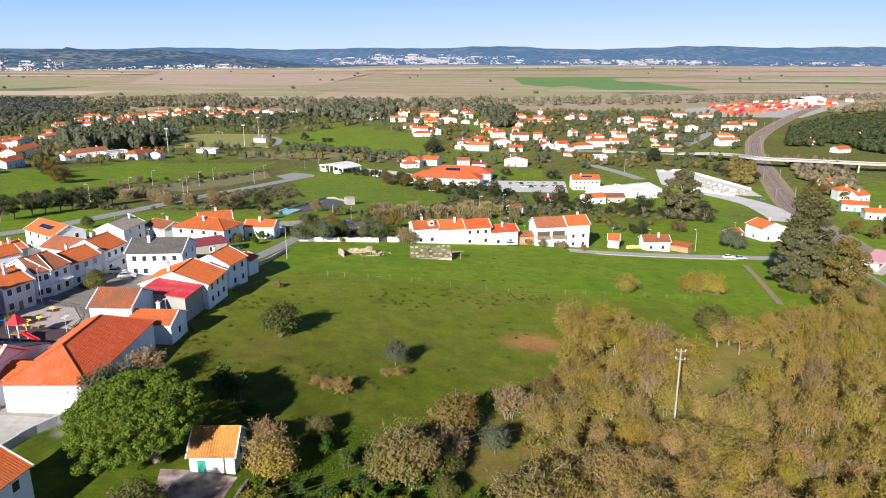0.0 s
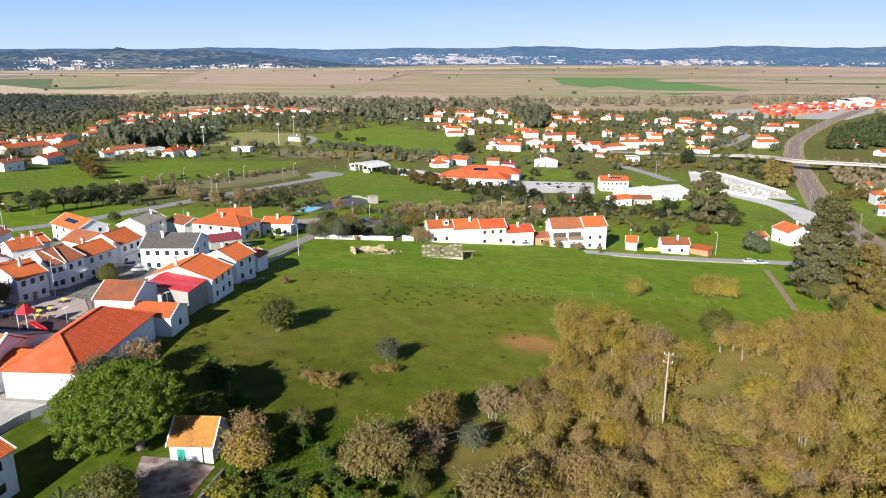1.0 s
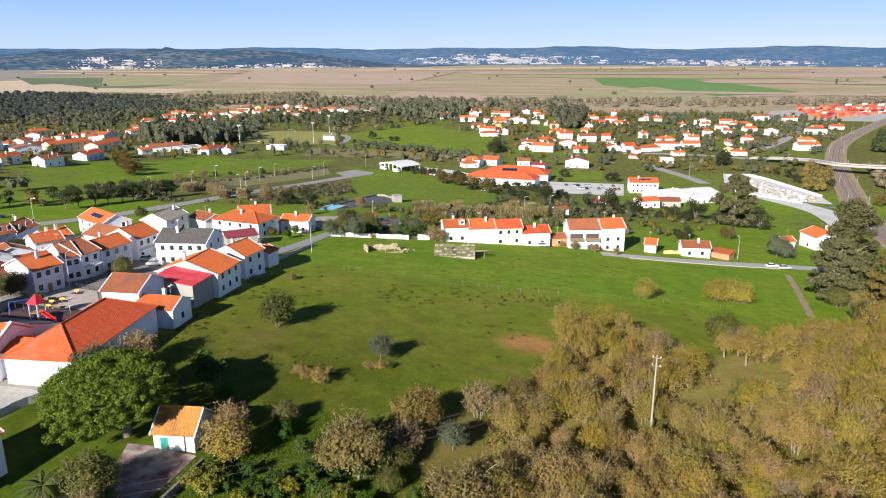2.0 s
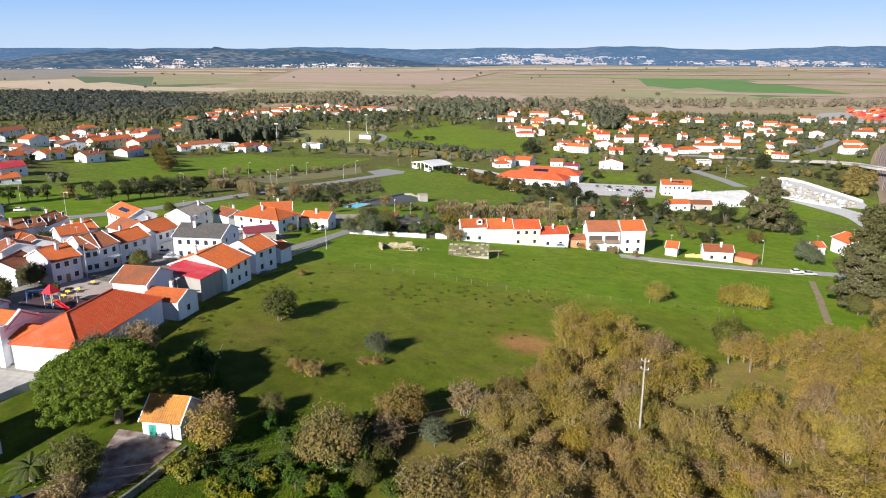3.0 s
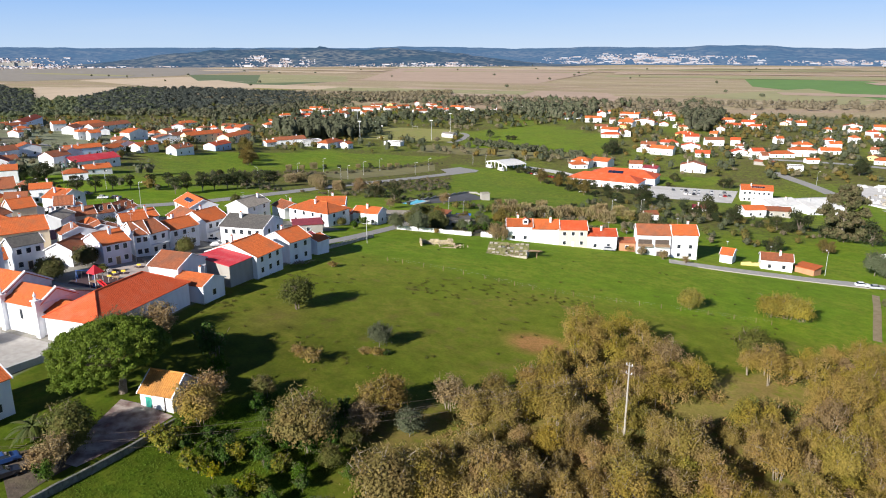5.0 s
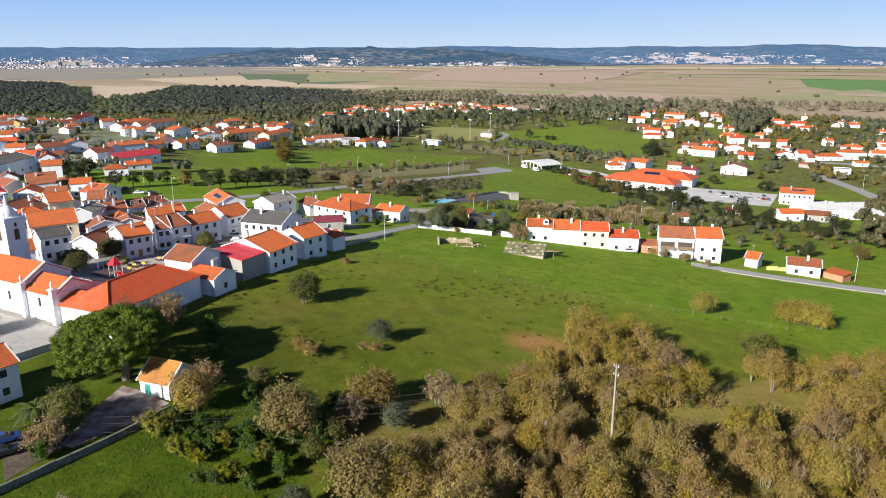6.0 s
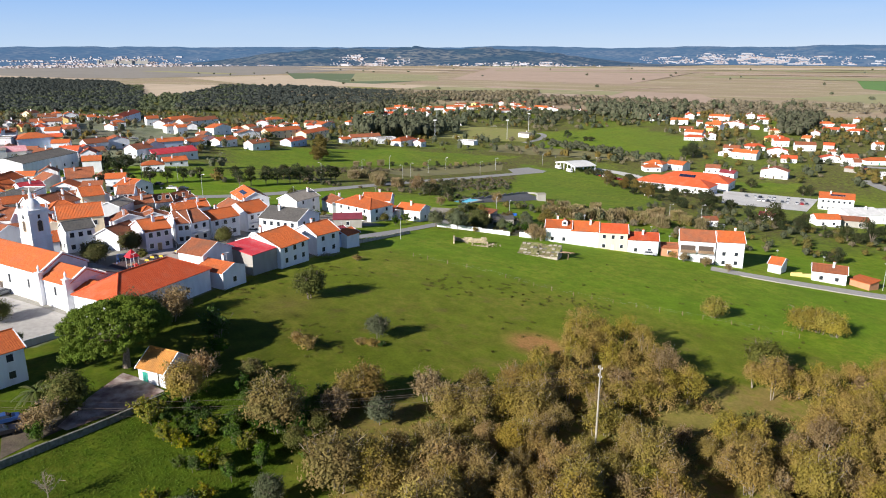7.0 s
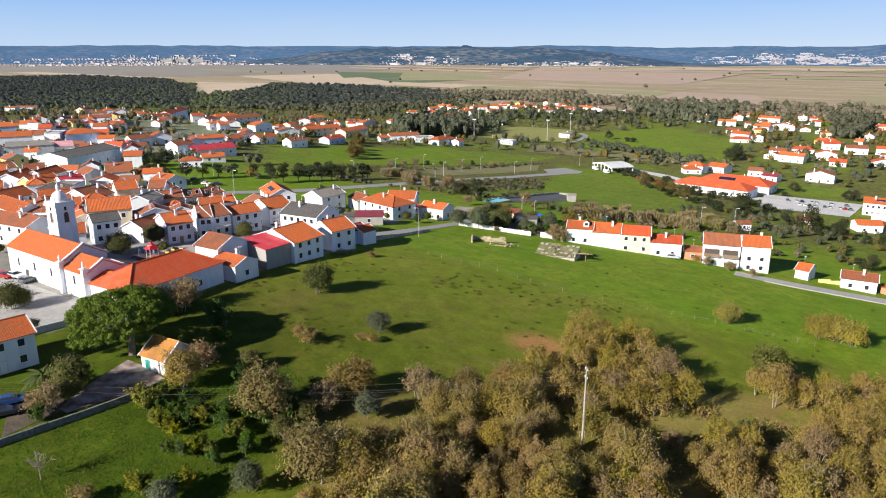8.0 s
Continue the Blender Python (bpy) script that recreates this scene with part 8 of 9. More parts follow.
freight = thing("warehouse", 602.3, 1191.4, -31, 35, "long white freight warehouse", "warehouse")
part("wall", Shape().box(-30, 30, -14, 14, -1, 10, "wall_white"), freight)
put("roof", roof_mesh("gable", 60, 28, 10, 4, "white_roof", False), freight)

# ---- football ground ----
for gx, gy, gt in ((-239.7, 767.1, 80), (-224.4, 630.2, 80)):
    goal = thing("goal", gx, gy, float(land(gx, gy)), gt, "white tubular football goal", "goal", "football goals")
    for s in (-3.66, 3.66):
        part("post", Shape().tube([(0, s, 0), (0, s, 2.44)], [0.08, 0.08], "white_paint", 5), goal)
    part("crossbar", Shape().tube([(0, -3.66, 2.44), (0, 3.66, 2.44)], [0.08, 0.08], "white_paint", 5), goal)
for gx, gy in ((-230.0, 595.8), (-183.7, 660.8), (-194.9, 757.8), (-303.1, 749.8)):
    mast = thing("floodlight_mast", gx, gy, float(land(gx, gy)), 0, "tall slim floodlight mast beside the pitch", "mast", "floodlight masts")
    part("pole", Shape().tube([(0, 0, -0.5), (0, 0, 19)], [0.28, 0.14], "galvanised", 6), mast)
    part("lamp_bar", Shape().box(-1.6, 1.6, -0.3, 0.3, 18.4, 19.2, "galvanised"), mast)


# ---- more small houses between the others ----
def infill(outline, count, seed, turns, near=0):
    rng = random.Random(seed)
    xs, ys = [p[0] for p in outline], [p[1] for p in outline]
    made = tries = 0
    while made < count and tries < 6000:
        tries += 1
        x, y = rng.uniform(min(xs), max(xs)), rng.uniform(min(ys), max(ys))
        w, d = rng.uniform(6, 11), rng.uniform(6, 9)
        if not inside(np.array([x]), np.array([y]), outline)[0] or any(math.hypot(x - a, y - b) < 0.42 * (c + w) + 1.5 for a, b, c in TAKEN):
            continue
        made += 1
        house(x, y, rng.choice(turns) + rng.uniform(-8, 8), w, d, rng.choice([3.0, 3.4, 5.4, 5.8]), rng.choice(["gable", "gable", "hip", "cross"]), rng.uniform(1.5, 2.2), rng.choice(["white"] * 6 + ["cream", "yellow"]), rng.choice(["orange", "brown", "brown", "red", "orange"]), (2, 1), near=near)


infill(((-112, 128), (-100, 150), (-104, 186), (-150, 196), (-215, 172), (-250, 190), (-225, 120), (-150, 105)), 46, 1, (55, -30), 1)
infill(((-289.9, 214.4), (-246.2, 267.5), (-270.3, 338.4), (-351.7, 428.2), (-701.3, 614.3), (-451.5, 311.7)), 30, 6, (60, -35, 100))
infill(((-215, 180), (-165, 212), (-250, 275), (-330, 300), (-420, 380), (-460, 300), (-330, 180), (-260, 175)), 44, 2, (40, -45))
infill(((-68.7, 1051.5), (64.8, 1078.7), (170.1, 1000.4), (402.9, 937.6), (287.7, 688.5), (208.5, 644.8), (87.6, 661.4), (8.9, 677.4)), 44, 3, (0, 20, -15))
infill(((-451.1, 951.4), (-416.1, 1099.1), (-306.5, 1140.5), (-282.2, 1017.8), (-360.8, 949.9), (-368.8, 787.3)), 16, 4, (0, 20))
infill(((-390.0, 565.8), (-379.3, 647.7), (-295.3, 518.9), (-301.1, 377.0), (-363.7, 440.4)), 16, 5, (0, 30))


# ---- sheds in the back gardens ----
for (sx, sy), st, sw, sd, sh_, roof_kind, wall_kind, tile_kind, say in (((-55.3, 247.0), 12, 9, 5, 2.6, "shed", "white", "grey", "low white outbuilding with a grey lean-to roof"), ((-42.5, 261.0), -8, 6.5, 5, 2.8, "shed", "cream", "brown", "small cream shed with a lean-to roof"),
                                         ((-47.0, 244.1), 20, 4, 3, 2.2, "shed", "grey", "grey", "small grey garden shed"), ((-69.9, 229.7), 8, 5, 4, 2.6, "shed", "white", "maroon", "small white lean-to with a maroon roof")):
    ob = house(sx, sy, st, sw, sd, sh_, roof_kind, 0.6, wall_kind, tile_kind, (1, 1), (0, 0), (0, 0), 0, chimney=False)
    tagged(ob, say, "shed")
tarp = thing("tarpaulin_shelter", -35.0, 266.5, float(land(-35.0, 266.5)), 10, "blue tarpaulin shelter on thin posts", "shelter")
cover = Shape()
cover.poly([(-3, -1.8, 1.9), (3, -1.8, 1.9), (3, 0, 2.5), (-3, 0, 2.5)], "blue_paint")
cover.poly([(-3, 0, 2.5), (3, 0, 2.5), (3, 1.8, 1.9), (-3, 1.8, 1.9)], "blue_paint")
part("cover", cover, tarp, "blue plastic tarpaulin")
for s in (-2.9, 2.9):
    for q in (-1.7, 1.7):
        part("post", Shape().box(s - 0.05, s + 0.05, q - 0.05, q + 0.05, -0.3, 1.95, "wood"), tarp)


# ---- river plain ----
for c, name in (((0.11, 0.22, 0.04), "crop_green"), ((0.25, 0.23, 0.05), "crop_yellow"), ((0.11, 0.15, 0.06), "crop_dark"), ((0.54, 0.42, 0.29), "crop_tan"), ((0.43, 0.31, 0.225), "crop_brown"), ((0.31, 0.29, 0.135), "crop_olive"), ((0.265, 0.235, 0.195), "crop_grey")):
    surface(name, c, tuple(v * 0.88 for v in c), 0.05, 0.95, 0, 0, tuple(v * 0.75 for v in c), 0.008, 0.6)


CROPS = []


def crop(mat, label, *corners):
    CROPS.append(mat)
    v = [(x, y, float(land(x, y)) + 0.15 + 0.012 * len(CROPS) + (0.6 if y > 2600 else 0)) for x, y in corners]
    ob = put("field", mesh_of("field", v, [tuple(range(len(v)))], [mat]))
    if ob.data.polygons[0].normal.z < 0:
        ob.data.flip_normals()
    return tagged(ob, label, "field", kind="structure")


crop("crop_green", "bright green field of winter crop", (231.1, 2455.5), (546.7, 2341.4), (600.6, 1638.0), (386.8, 1475.4), (211.6, 1926.0))
crop("crop_olive", "olive green meadow on the plain", (53.9, 1485.0), (327.1, 1859.7), (386.8, 1475.4), (323.2, 1308.1))
crop("crop_dark", "dark green field on the plain", (-1651.8, 2229.2), (-1236.0, 2343.3), (-889.5, 1927.3), (-947.8, 1536.5), (-1250.2, 1750.2))
crop("crop_yellow", "yellow flowering field on the plain", (-932.0, 1512.9), (-843.1, 1670.5), (-749.8, 1500.5), (-814.2, 1404.8))
crop("crop_tan", "pale stubble field on the plain", (-1055.3, 2464.7), (-579.9, 5255.2), (1030.1, 6183.2), (595.5, 3564.1), (-674.8, 3083.8))
crop("crop_tan", "pale stubble field on the plain", (1135.8, 6518.3), (4425.2, 7337.9), (2734.6, 4525.1), (662.6, 3792.2))
crop("crop_brown", "ploughed brown field on the plain", (-630.3, 1677.6), (-100.5, 1549.4), (-23.0, 1259.1), (-367.6, 1296.1))
crop("crop_brown", "ploughed brown field on the plain", (-1236.1, 3281.1), (-271.9, 2954.8), (-322.7, 1919.2), (-864.2, 1990.0))
crop("crop_tan", "pale stubble field on the plain", (-1677.8, 1743.8), (-1529.5, 2087.2), (-858.1, 1525.8), (-1104.3, 1440.7))
crop("crop_olive", "olive meadow on the plain", (-1445.5, 2384.2), (-1045.6, 2275.7), (-861.3, 1902.8), (-1059.7, 1741.3))
crop("crop_brown", "ploughed brown field on the plain", (1398.2, 3508.4), (2224.6, 3676.6), (1485.8, 2447.4), (834.7, 2590.8))
crop("crop_green", "green crop strip on the plain", (877.5, 2192.7), (1230.4, 2022.4), (1151.2, 1890.7), (833.4, 2002.7))
crop("crop_tan", "pale stubble field in a gap of the wood", (-1056, 1008), (-1014, 1101), (-1128, 1298), (-1259, 1442), (-1467, 1384))
crop("crop_grey", "grey-brown meadows at the edge of the plain", (-4001.3, 2129.1), (-2524.7, 3182.8), (-1593.5, 2730.8), (-1631.1, 2086.6), (-1778.4, 1624.8), (-2740.6, 1467.3))
crop("pond_water", "pale flooded pond on the plain", (-625.8, 2858.1), (-517.0, 2996.7), (-314.8, 2841.1), (-448.7, 2597.6))
for pts, w in ((((-1202.3, 1978.9), (-882.6, 2359.0), (-530.5, 3075.4)), 8), (((-379.1, 1459.8), (-121.4, 1875.9), (174.4, 1927.4)), 6), (((169.2, 3290.6), (915.1, 2842.7), (1781.6, 2939.6)), 9),
               (((-1414.2, 1251.0), (-1122.3, 1829.7), (-568.2, 2627.2)), 8), (((355.0, 1439.1), (991.7, 1625.4)), 8)):
    ribbon("farm_track", pts, w, "crop_tan", 1.0, "pale farm track across the plain", "track", 90)

patchwork = random.Random(15)
for k in range(46):
    fx, fy = patchwork.uniform(-2300, 1700), patchwork.uniform(1380, 3650)
    wx, wy, sk = patchwork.uniform(160, 480), patchwork.uniform(25, 75), patchwork.uniform(-0.25, 0.1)
    crop(patchwork.choice(["crop_tan", "crop_brown", "crop_tan", "crop_olive", "crop_tan", "crop_brown"]), "long narrow field strip on the plain",
         (fx - wx, fy - wy - sk * wx), (fx + wx, fy - wy + sk * wx), (fx + wx, fy + wy + sk * wx), (fx - wx, fy + wy - sk * wx))

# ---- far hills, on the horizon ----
def hazy_forest(name, c1, c2, c3, haze_glow):
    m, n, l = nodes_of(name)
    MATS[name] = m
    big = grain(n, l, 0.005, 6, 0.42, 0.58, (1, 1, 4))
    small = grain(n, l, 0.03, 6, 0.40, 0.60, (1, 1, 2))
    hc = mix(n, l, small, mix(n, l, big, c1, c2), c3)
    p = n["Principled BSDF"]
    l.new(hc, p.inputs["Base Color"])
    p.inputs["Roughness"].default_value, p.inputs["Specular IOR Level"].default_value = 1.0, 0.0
    # blue emission paints the haze of distance over the woods
    p.inputs["Emission Color"].default_value, p.inputs["Emission Strength"].default_value = (0.115, 0.23, 0.47, 1), haze_glow


hazy_forest("far_forest", (0.030, 0.052, 0.056), (0.080, 0.088, 0.078), (0.022, 0.036, 0.042), 0.33)
hazy_forest("near_forest", (0.026, 0.042, 0.036), (0.125, 0.118, 0.085), (0.012, 0.022, 0.022), 0.20)


def ridge_height(b, rank):
    """Height of the far skyline over the plain by bearing in degrees."""
    if rank == "far":
        return 97 + 22 * noise.noise((b * 0.13, 1.0, 0)) + 7 * noise.noise((b * 0.7, 2.0, 0)) + 3 * noise.noise((b * 4.0, 3.0, 0))
    e = math.exp(-((b + 27) / 13.5) ** 4)
    return e * (90 + 14 * noise.noise((b * 0.35, 5.0, 0)) + 10 * noise.noise((b * 1.1, 7.0, 0)) + 5 * noise.noise((b * 4.5, 9.0, 0)) + 3.5 * noise.noise((b * 14, 3.0, 0))) + (1 - e) * 2


RIDGES = dict(far=(4150, 4850), near=(3700, 4350))


def slope_height(b, s, rank):
    return -27 + ridge_height(b, rank) * (3 * s * s - 2 * s ** 3) * (1 - 0.25 * s * (1 - s) * (1 + noise.noise((b * 0.5, s * 3, 4))))


def hills(rank, label):
    near, far = RIDGES[rank]
    v, f = [], []
    k = 10
    bs = np.arange(-180, 180.01, 0.25)
    for b in bs:
        for j in range(k):
            s = j / (k - 1)
            r = near + (far - near) * s
            v.append((math.sin(radians(b)) * r, math.cos(radians(b)) * r, slope_height(((b + 180) % 360) - 180, s, rank) - (6 if j == 0 else 0)))
    for i in range(len(bs) - 1):
        for j in range(k - 1):
            f.append((i * k + j, i * k + j + 1, (i + 1) * k + j + 1, (i + 1) * k + j))
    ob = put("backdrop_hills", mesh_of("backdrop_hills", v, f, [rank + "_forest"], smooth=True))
    return tagged(ob, label, "hills", kind="structure")


hills("far", "long wooded ridge on the horizon with painted blue haze")
hills("near", "dark wooded hills beyond the plain with thinner painted haze")


def town(name, rank, spots, seed, label, wall="hazy_wall", grown=1.0):
    """A far white town, one mesh of many small blocks with roofs, close-set in streets."""
    rng = random.Random(seed)
    near, far = RIDGES[rank]
    sh = Shape()
    for b0, b1, s0, s1, count in spots:
        for _ in range(count):
            b = rng.triangular(b0, b1)
            s = s0 + (s1 - s0) * (rng.randrange(7) + rng.uniform(-0.2, 0.2)) / 7
            if noise.noise((b * 1.1, s * 5, seed)) + 0.9 * noise.noise((b * 6, s * 20, seed)) < 0.02:
                continue
            r = near + (far - near) * s
            x, y = math.sin(radians(b)) * r, math.cos(radians(b)) * r
            z = slope_height(b, max(s, 0), rank) if s > 0 else float(land(x, y))
            w, d, h = grown * rng.uniform(1.5, 4.5), rng.uniform(2, 4), grown * rng.choice([0.8, 1.2, 1.8, 3])
            if rng.random() < 0.03:
                w, h = rng.uniform(12, 26), 5
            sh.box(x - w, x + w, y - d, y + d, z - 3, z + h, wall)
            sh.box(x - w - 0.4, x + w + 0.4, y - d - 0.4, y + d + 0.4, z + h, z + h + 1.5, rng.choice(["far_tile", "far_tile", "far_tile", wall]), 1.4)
    ob = put(name, sh.mesh(name))
    return tagged(ob, label, "town", kind="stuff")


town("far_town", "near", ((-33.5, -27.0, 0.0, 0.55, 900), (-32.2, -30.2, 0.3, 0.6, 320), (-27, -12, -0.05, 0.25, 420), (-21, -15, 0.0, 0.35, 220)), 1, "white town spread over a far wooded hillside", "hazy_plaster")
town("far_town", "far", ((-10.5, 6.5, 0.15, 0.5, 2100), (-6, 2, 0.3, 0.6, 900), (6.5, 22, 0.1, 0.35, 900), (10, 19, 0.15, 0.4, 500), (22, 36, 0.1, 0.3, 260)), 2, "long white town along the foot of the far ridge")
town("far_town", "far", ((-62, -41, -0.5, 0.45, 3200), (-54, -43, 0.1, 0.5, 900), (-45, -33, -0.5, 0.2, 900)), 3, "white town at the edge of the plain", "hazy_plaster", 1.5)
castle = thing("castle", math.sin(radians(-48.5)) * 4250, math.cos(radians(-48.5)) * 4250, -8, 45, "pale hilltop castle with towers and long walls", "castle")
for k in range(7):
    part("tower", Shape().box(-4, 4, -4, 4, -20, 9 + 2.5 * (k % 3), "far_stone"), castle, m=pose(-120 + 40 * k, 12 * (k % 2), 0))
    if k < 6:
        part("curtain_wall", Shape().box(-20, 20, -3, 3, -20, 3 + k % 2, "far_stone"), castle, m=pose(-100 + 40 * k, 6, 0))

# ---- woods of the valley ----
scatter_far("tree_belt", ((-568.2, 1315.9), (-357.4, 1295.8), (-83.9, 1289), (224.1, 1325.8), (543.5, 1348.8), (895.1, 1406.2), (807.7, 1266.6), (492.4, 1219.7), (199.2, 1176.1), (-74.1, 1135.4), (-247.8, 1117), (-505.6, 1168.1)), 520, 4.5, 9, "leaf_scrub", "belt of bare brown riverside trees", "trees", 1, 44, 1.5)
scatter_far("tree_belt", ((-391.1, 1240.9), (-157.7, 1235.3), (114.4, 1255.8), (107.5, 1178.2), (-142.6, 1114.7), (-360.4, 1141.7)), 70, 5, 12, "leaf_far_hazed", "belt of dark evergreen trees along the river", "trees", 2, 60, 1.5)
scatter_far("dark_wood", ((-1180.5, 468.0), (-988.0, 594.0), (-890.0, 704.5), (-816.1, 777.4), (-1086.0, 1043.8), (-1594.1, 1403.1), (-2046.1, 1457.2), (-2179.3, 1269.6), (-2503.4, 971.8)), 5600, 6.5, 7.5, "leaf_wood_hazed", "dense dark pine wood", "wood", 3, 24, 1.6)
scatter_far("brown_wood", ((-1095.5, 500.3), (-858.3, 681.2), (-698.6, 766.0), (-648.3, 881.5), (-1128.3, 1426.0), (-1378.7, 1272.8)), 1300, 5.5, 7, "leaf_far_hazed", "grey-green winter wood beside the pines", "wood", 33, 26, 1.5)
scatter_far("dark_wood", ((-747.4, 791.5), (-589.4, 918.3), (-529.4, 1099.2), (-664.8, 1297.8), (-1022.1, 1425.6), (-1231.3, 1297.9)), 1300, 6.5, 8, "leaf_wood_hazed", "dense dark wood beyond the village", "wood", 34, 26, 1.6)
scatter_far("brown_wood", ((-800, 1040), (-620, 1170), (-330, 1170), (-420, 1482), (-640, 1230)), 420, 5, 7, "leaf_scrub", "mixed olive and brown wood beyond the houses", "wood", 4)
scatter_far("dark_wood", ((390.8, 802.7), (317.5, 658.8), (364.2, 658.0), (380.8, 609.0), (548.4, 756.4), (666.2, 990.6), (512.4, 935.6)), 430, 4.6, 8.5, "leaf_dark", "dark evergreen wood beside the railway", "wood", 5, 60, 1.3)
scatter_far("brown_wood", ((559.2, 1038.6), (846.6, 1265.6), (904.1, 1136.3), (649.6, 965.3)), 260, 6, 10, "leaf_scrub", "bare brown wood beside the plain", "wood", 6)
scatter_far("dark_wood", ((-337.1, 627.7), (-327.2, 730.7), (-257.6, 677.1), (-245.4, 598.2), (-288.0, 552.6)), 110, 5, 15, "leaf_far_hazed", "stand of dark pines between the houses", "wood", 7)
scatter_far("dark_wood", ((-199.0, 1138.1), (-74.1, 1135.4), (-67.8, 922.8), (-133.2, 923.6), (-234.3, 1054.8)), 150, 5, 12, "leaf_far_hazed", "dark trees round the outlying houses", "wood", 8)
scatter_far("dark_wood", ((46.6, 1049.2), (104.0, 1048.0), (76.5, 831.7), (51.4, 851.1)), 90, 5, 13, "leaf_far_hazed", "dark trees round the outlying houses", "wood", 9)
scatter_far("plain_trees", ((-2200, 1500), (900, 1350), (1600, 2600), (900, 3900), (-1500, 3800), (-2400, 2400)), 50, 4.5, 7, "leaf_far_hazed", "scattered trees on the plain", "trees", 10)
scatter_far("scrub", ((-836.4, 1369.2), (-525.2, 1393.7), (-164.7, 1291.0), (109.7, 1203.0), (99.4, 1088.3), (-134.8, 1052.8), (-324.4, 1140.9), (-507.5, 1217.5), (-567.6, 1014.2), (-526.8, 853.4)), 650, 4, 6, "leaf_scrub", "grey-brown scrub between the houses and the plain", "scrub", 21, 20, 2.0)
scatter_far("scrub", ((-799.0, 1306.9), (-501.3, 1329.2), (-207.1, 1185.4), (-306.4, 1076.1), (-487.2, 1167.7), (-520.9, 928.6), (-504.8, 817.0)), 160, 4.5, 7, "leaf_far_hazed", "dark green scrub between the houses and the plain", "scrub", 22, 24, 2.0)
scatter_far("scrub", ((-816.1, 777.4), (-648.0, 937.9), (-561.2, 1296.0), (-469.3, 1200.8), (-486.6, 856.3), (-437.2, 707.1), (-576.1, 793.1), (-729.7, 774.4)), 420, 4.5, 7, "leaf_far_hazed", "dark green scrub beyond the village", "scrub", 23, 24, 2.0)
scatter_far("scrub", ((-445.1, 851.5), (-330.0, 925.5), (-226.7, 629.5), (-282.1, 609.0), (-349.0, 674.3)), 130, 4, 9, "leaf_far_hazed", "dark trees between the far houses", "scrub", 24, 40, 1.5)
scatter_far("scrub", ((-359.3, 1010.1), (-176.5, 1006.9), (-150.0, 852.3), (-193.1, 806.5), (-304.1, 851.2)), 110, 4, 7, "leaf_far_hazed", "dark trees between the far houses", "scrub", 25, 40, 1.5)
scatter_far("scrub", ((-152.9, 680.5), (-31.3, 619.5), (-29.8, 590.4), (-132.4, 632.2)), 120, 2.5, 3.5, "leaf_far_hazed", "low dark hedge bushes", "scrub", 26, 30, 1.2)
scatter_far("scrub", ((177.7, 1046.5), (388.3, 996.1), (238.7, 629.3), (113.8, 661.4)), 160, 3.2, 6, "leaf_far_hazed", "garden trees between the far houses", "scrub", 27, 40, 1.2)
scatter_far("scrub", ((-72.0, 1102.5), (177.7, 1046.5), (108.7, 630.5), (8.7, 660.6)), 150, 3.2, 6, "leaf_russet", "garden trees between the far houses", "scrub", 28, 40, 1.2)
scatter_far("scrub", ((228.2, 563.5), (252.4, 578.4), (205.7, 462.5), (192.4, 462.0)), 60, 3.5, 6, "leaf_russet", "olive bushes beside the railway cutting", "scrub", 29, 40, 1.2)
scatter_far("scrub", ((276.0, 578.2), (310.0, 556.4), (262.0, 432.7), (238.0, 422.2), (240.0, 462.9)), 80, 3.6, 5.5, "leaf_scrub", "olive and brown trees beside the railway cutting", "scrub", 30, 44, 1.2)

# ---- growth between the houses of the valley ----
CLEARED = (((-243.6, 624.1), (-155.7, 646.3), (-190.7, 769.9), (-282.2, 770.9)), ((30.3, 479.7), (86.4, 484.6), (74.8, 417.5), (28.7, 409.3)), ((165.7, 535.1), (219.2, 485.1), (175.7, 337.4), (152.2, 411.5)),
           ((-124.6, 347.3), (-82.5, 459.4), (-91.8, 513.4), (-121.1, 498.1), (-162.9, 345.4)), ((123.4, 290.3), (152.1, 232.0), (195.5, 343.1), (226.4, 462.9), (273.2, 594.0), (254.4, 594.4)), ((-68.3, 285.6), (-60.7, 368.8), (-42.4, 340.5), (-57.1, 287.8)))
VALLEY = ((-242.6, 340.9), (-698.7, 1008.0), (-408.4, 1078.2), (-71.3, 1091.9), (347.0, 1062.6), (427.1, 995.3), (241.6, 563.3), (191.5, 535.2), (49.7, 531.9), (-37.0, 555.8), (-166.3, 543.3), (-239.2, 437.1))
NEARER = ((-46.8, 256.0), (-45.1, 388.7), (14.6, 384.9), (65.5, 372.4), (127.6, 342.4), (109.8, 292.6), (49.5, 278.5), (-18.0, 263.9))
WESTERN = ((-263.3, 153.5), (-1046.7, 512.8), (-799.0, 731.2), (-576.1, 793.1), (-255.9, 401.9), (-264.6, 355.2), (-172.4, 257.8), (-223.0, 247.9))
for k, (mat, share, tall) in enumerate((("leaf_far_hazed", 1000, 7.0), ("leaf_scrub", 700, 5.0), ("leaf_russet", 480, 5.5), ("leaf_green", 300, 6.0))):
    growth("valley_growth", VALLEY, int(share * 0.62), 3.2, tall, mat, "loose groups of trees and bushes between the houses", "trees", 70 + k, -0.05 if k < 2 else 0.0)
    growth("valley_growth", WESTERN, int(share * 0.4), 3.0, tall, mat, "loose groups of trees and bushes between the houses", "trees", 80 + k, 0.0)
    growth("lane_growth", NEARER, share // 11, 1.6, tall * 0.5, mat, "bushes and brambles behind the row of houses", "bushes", 90 + k, -0.1, 90, 0.45, 0.7)
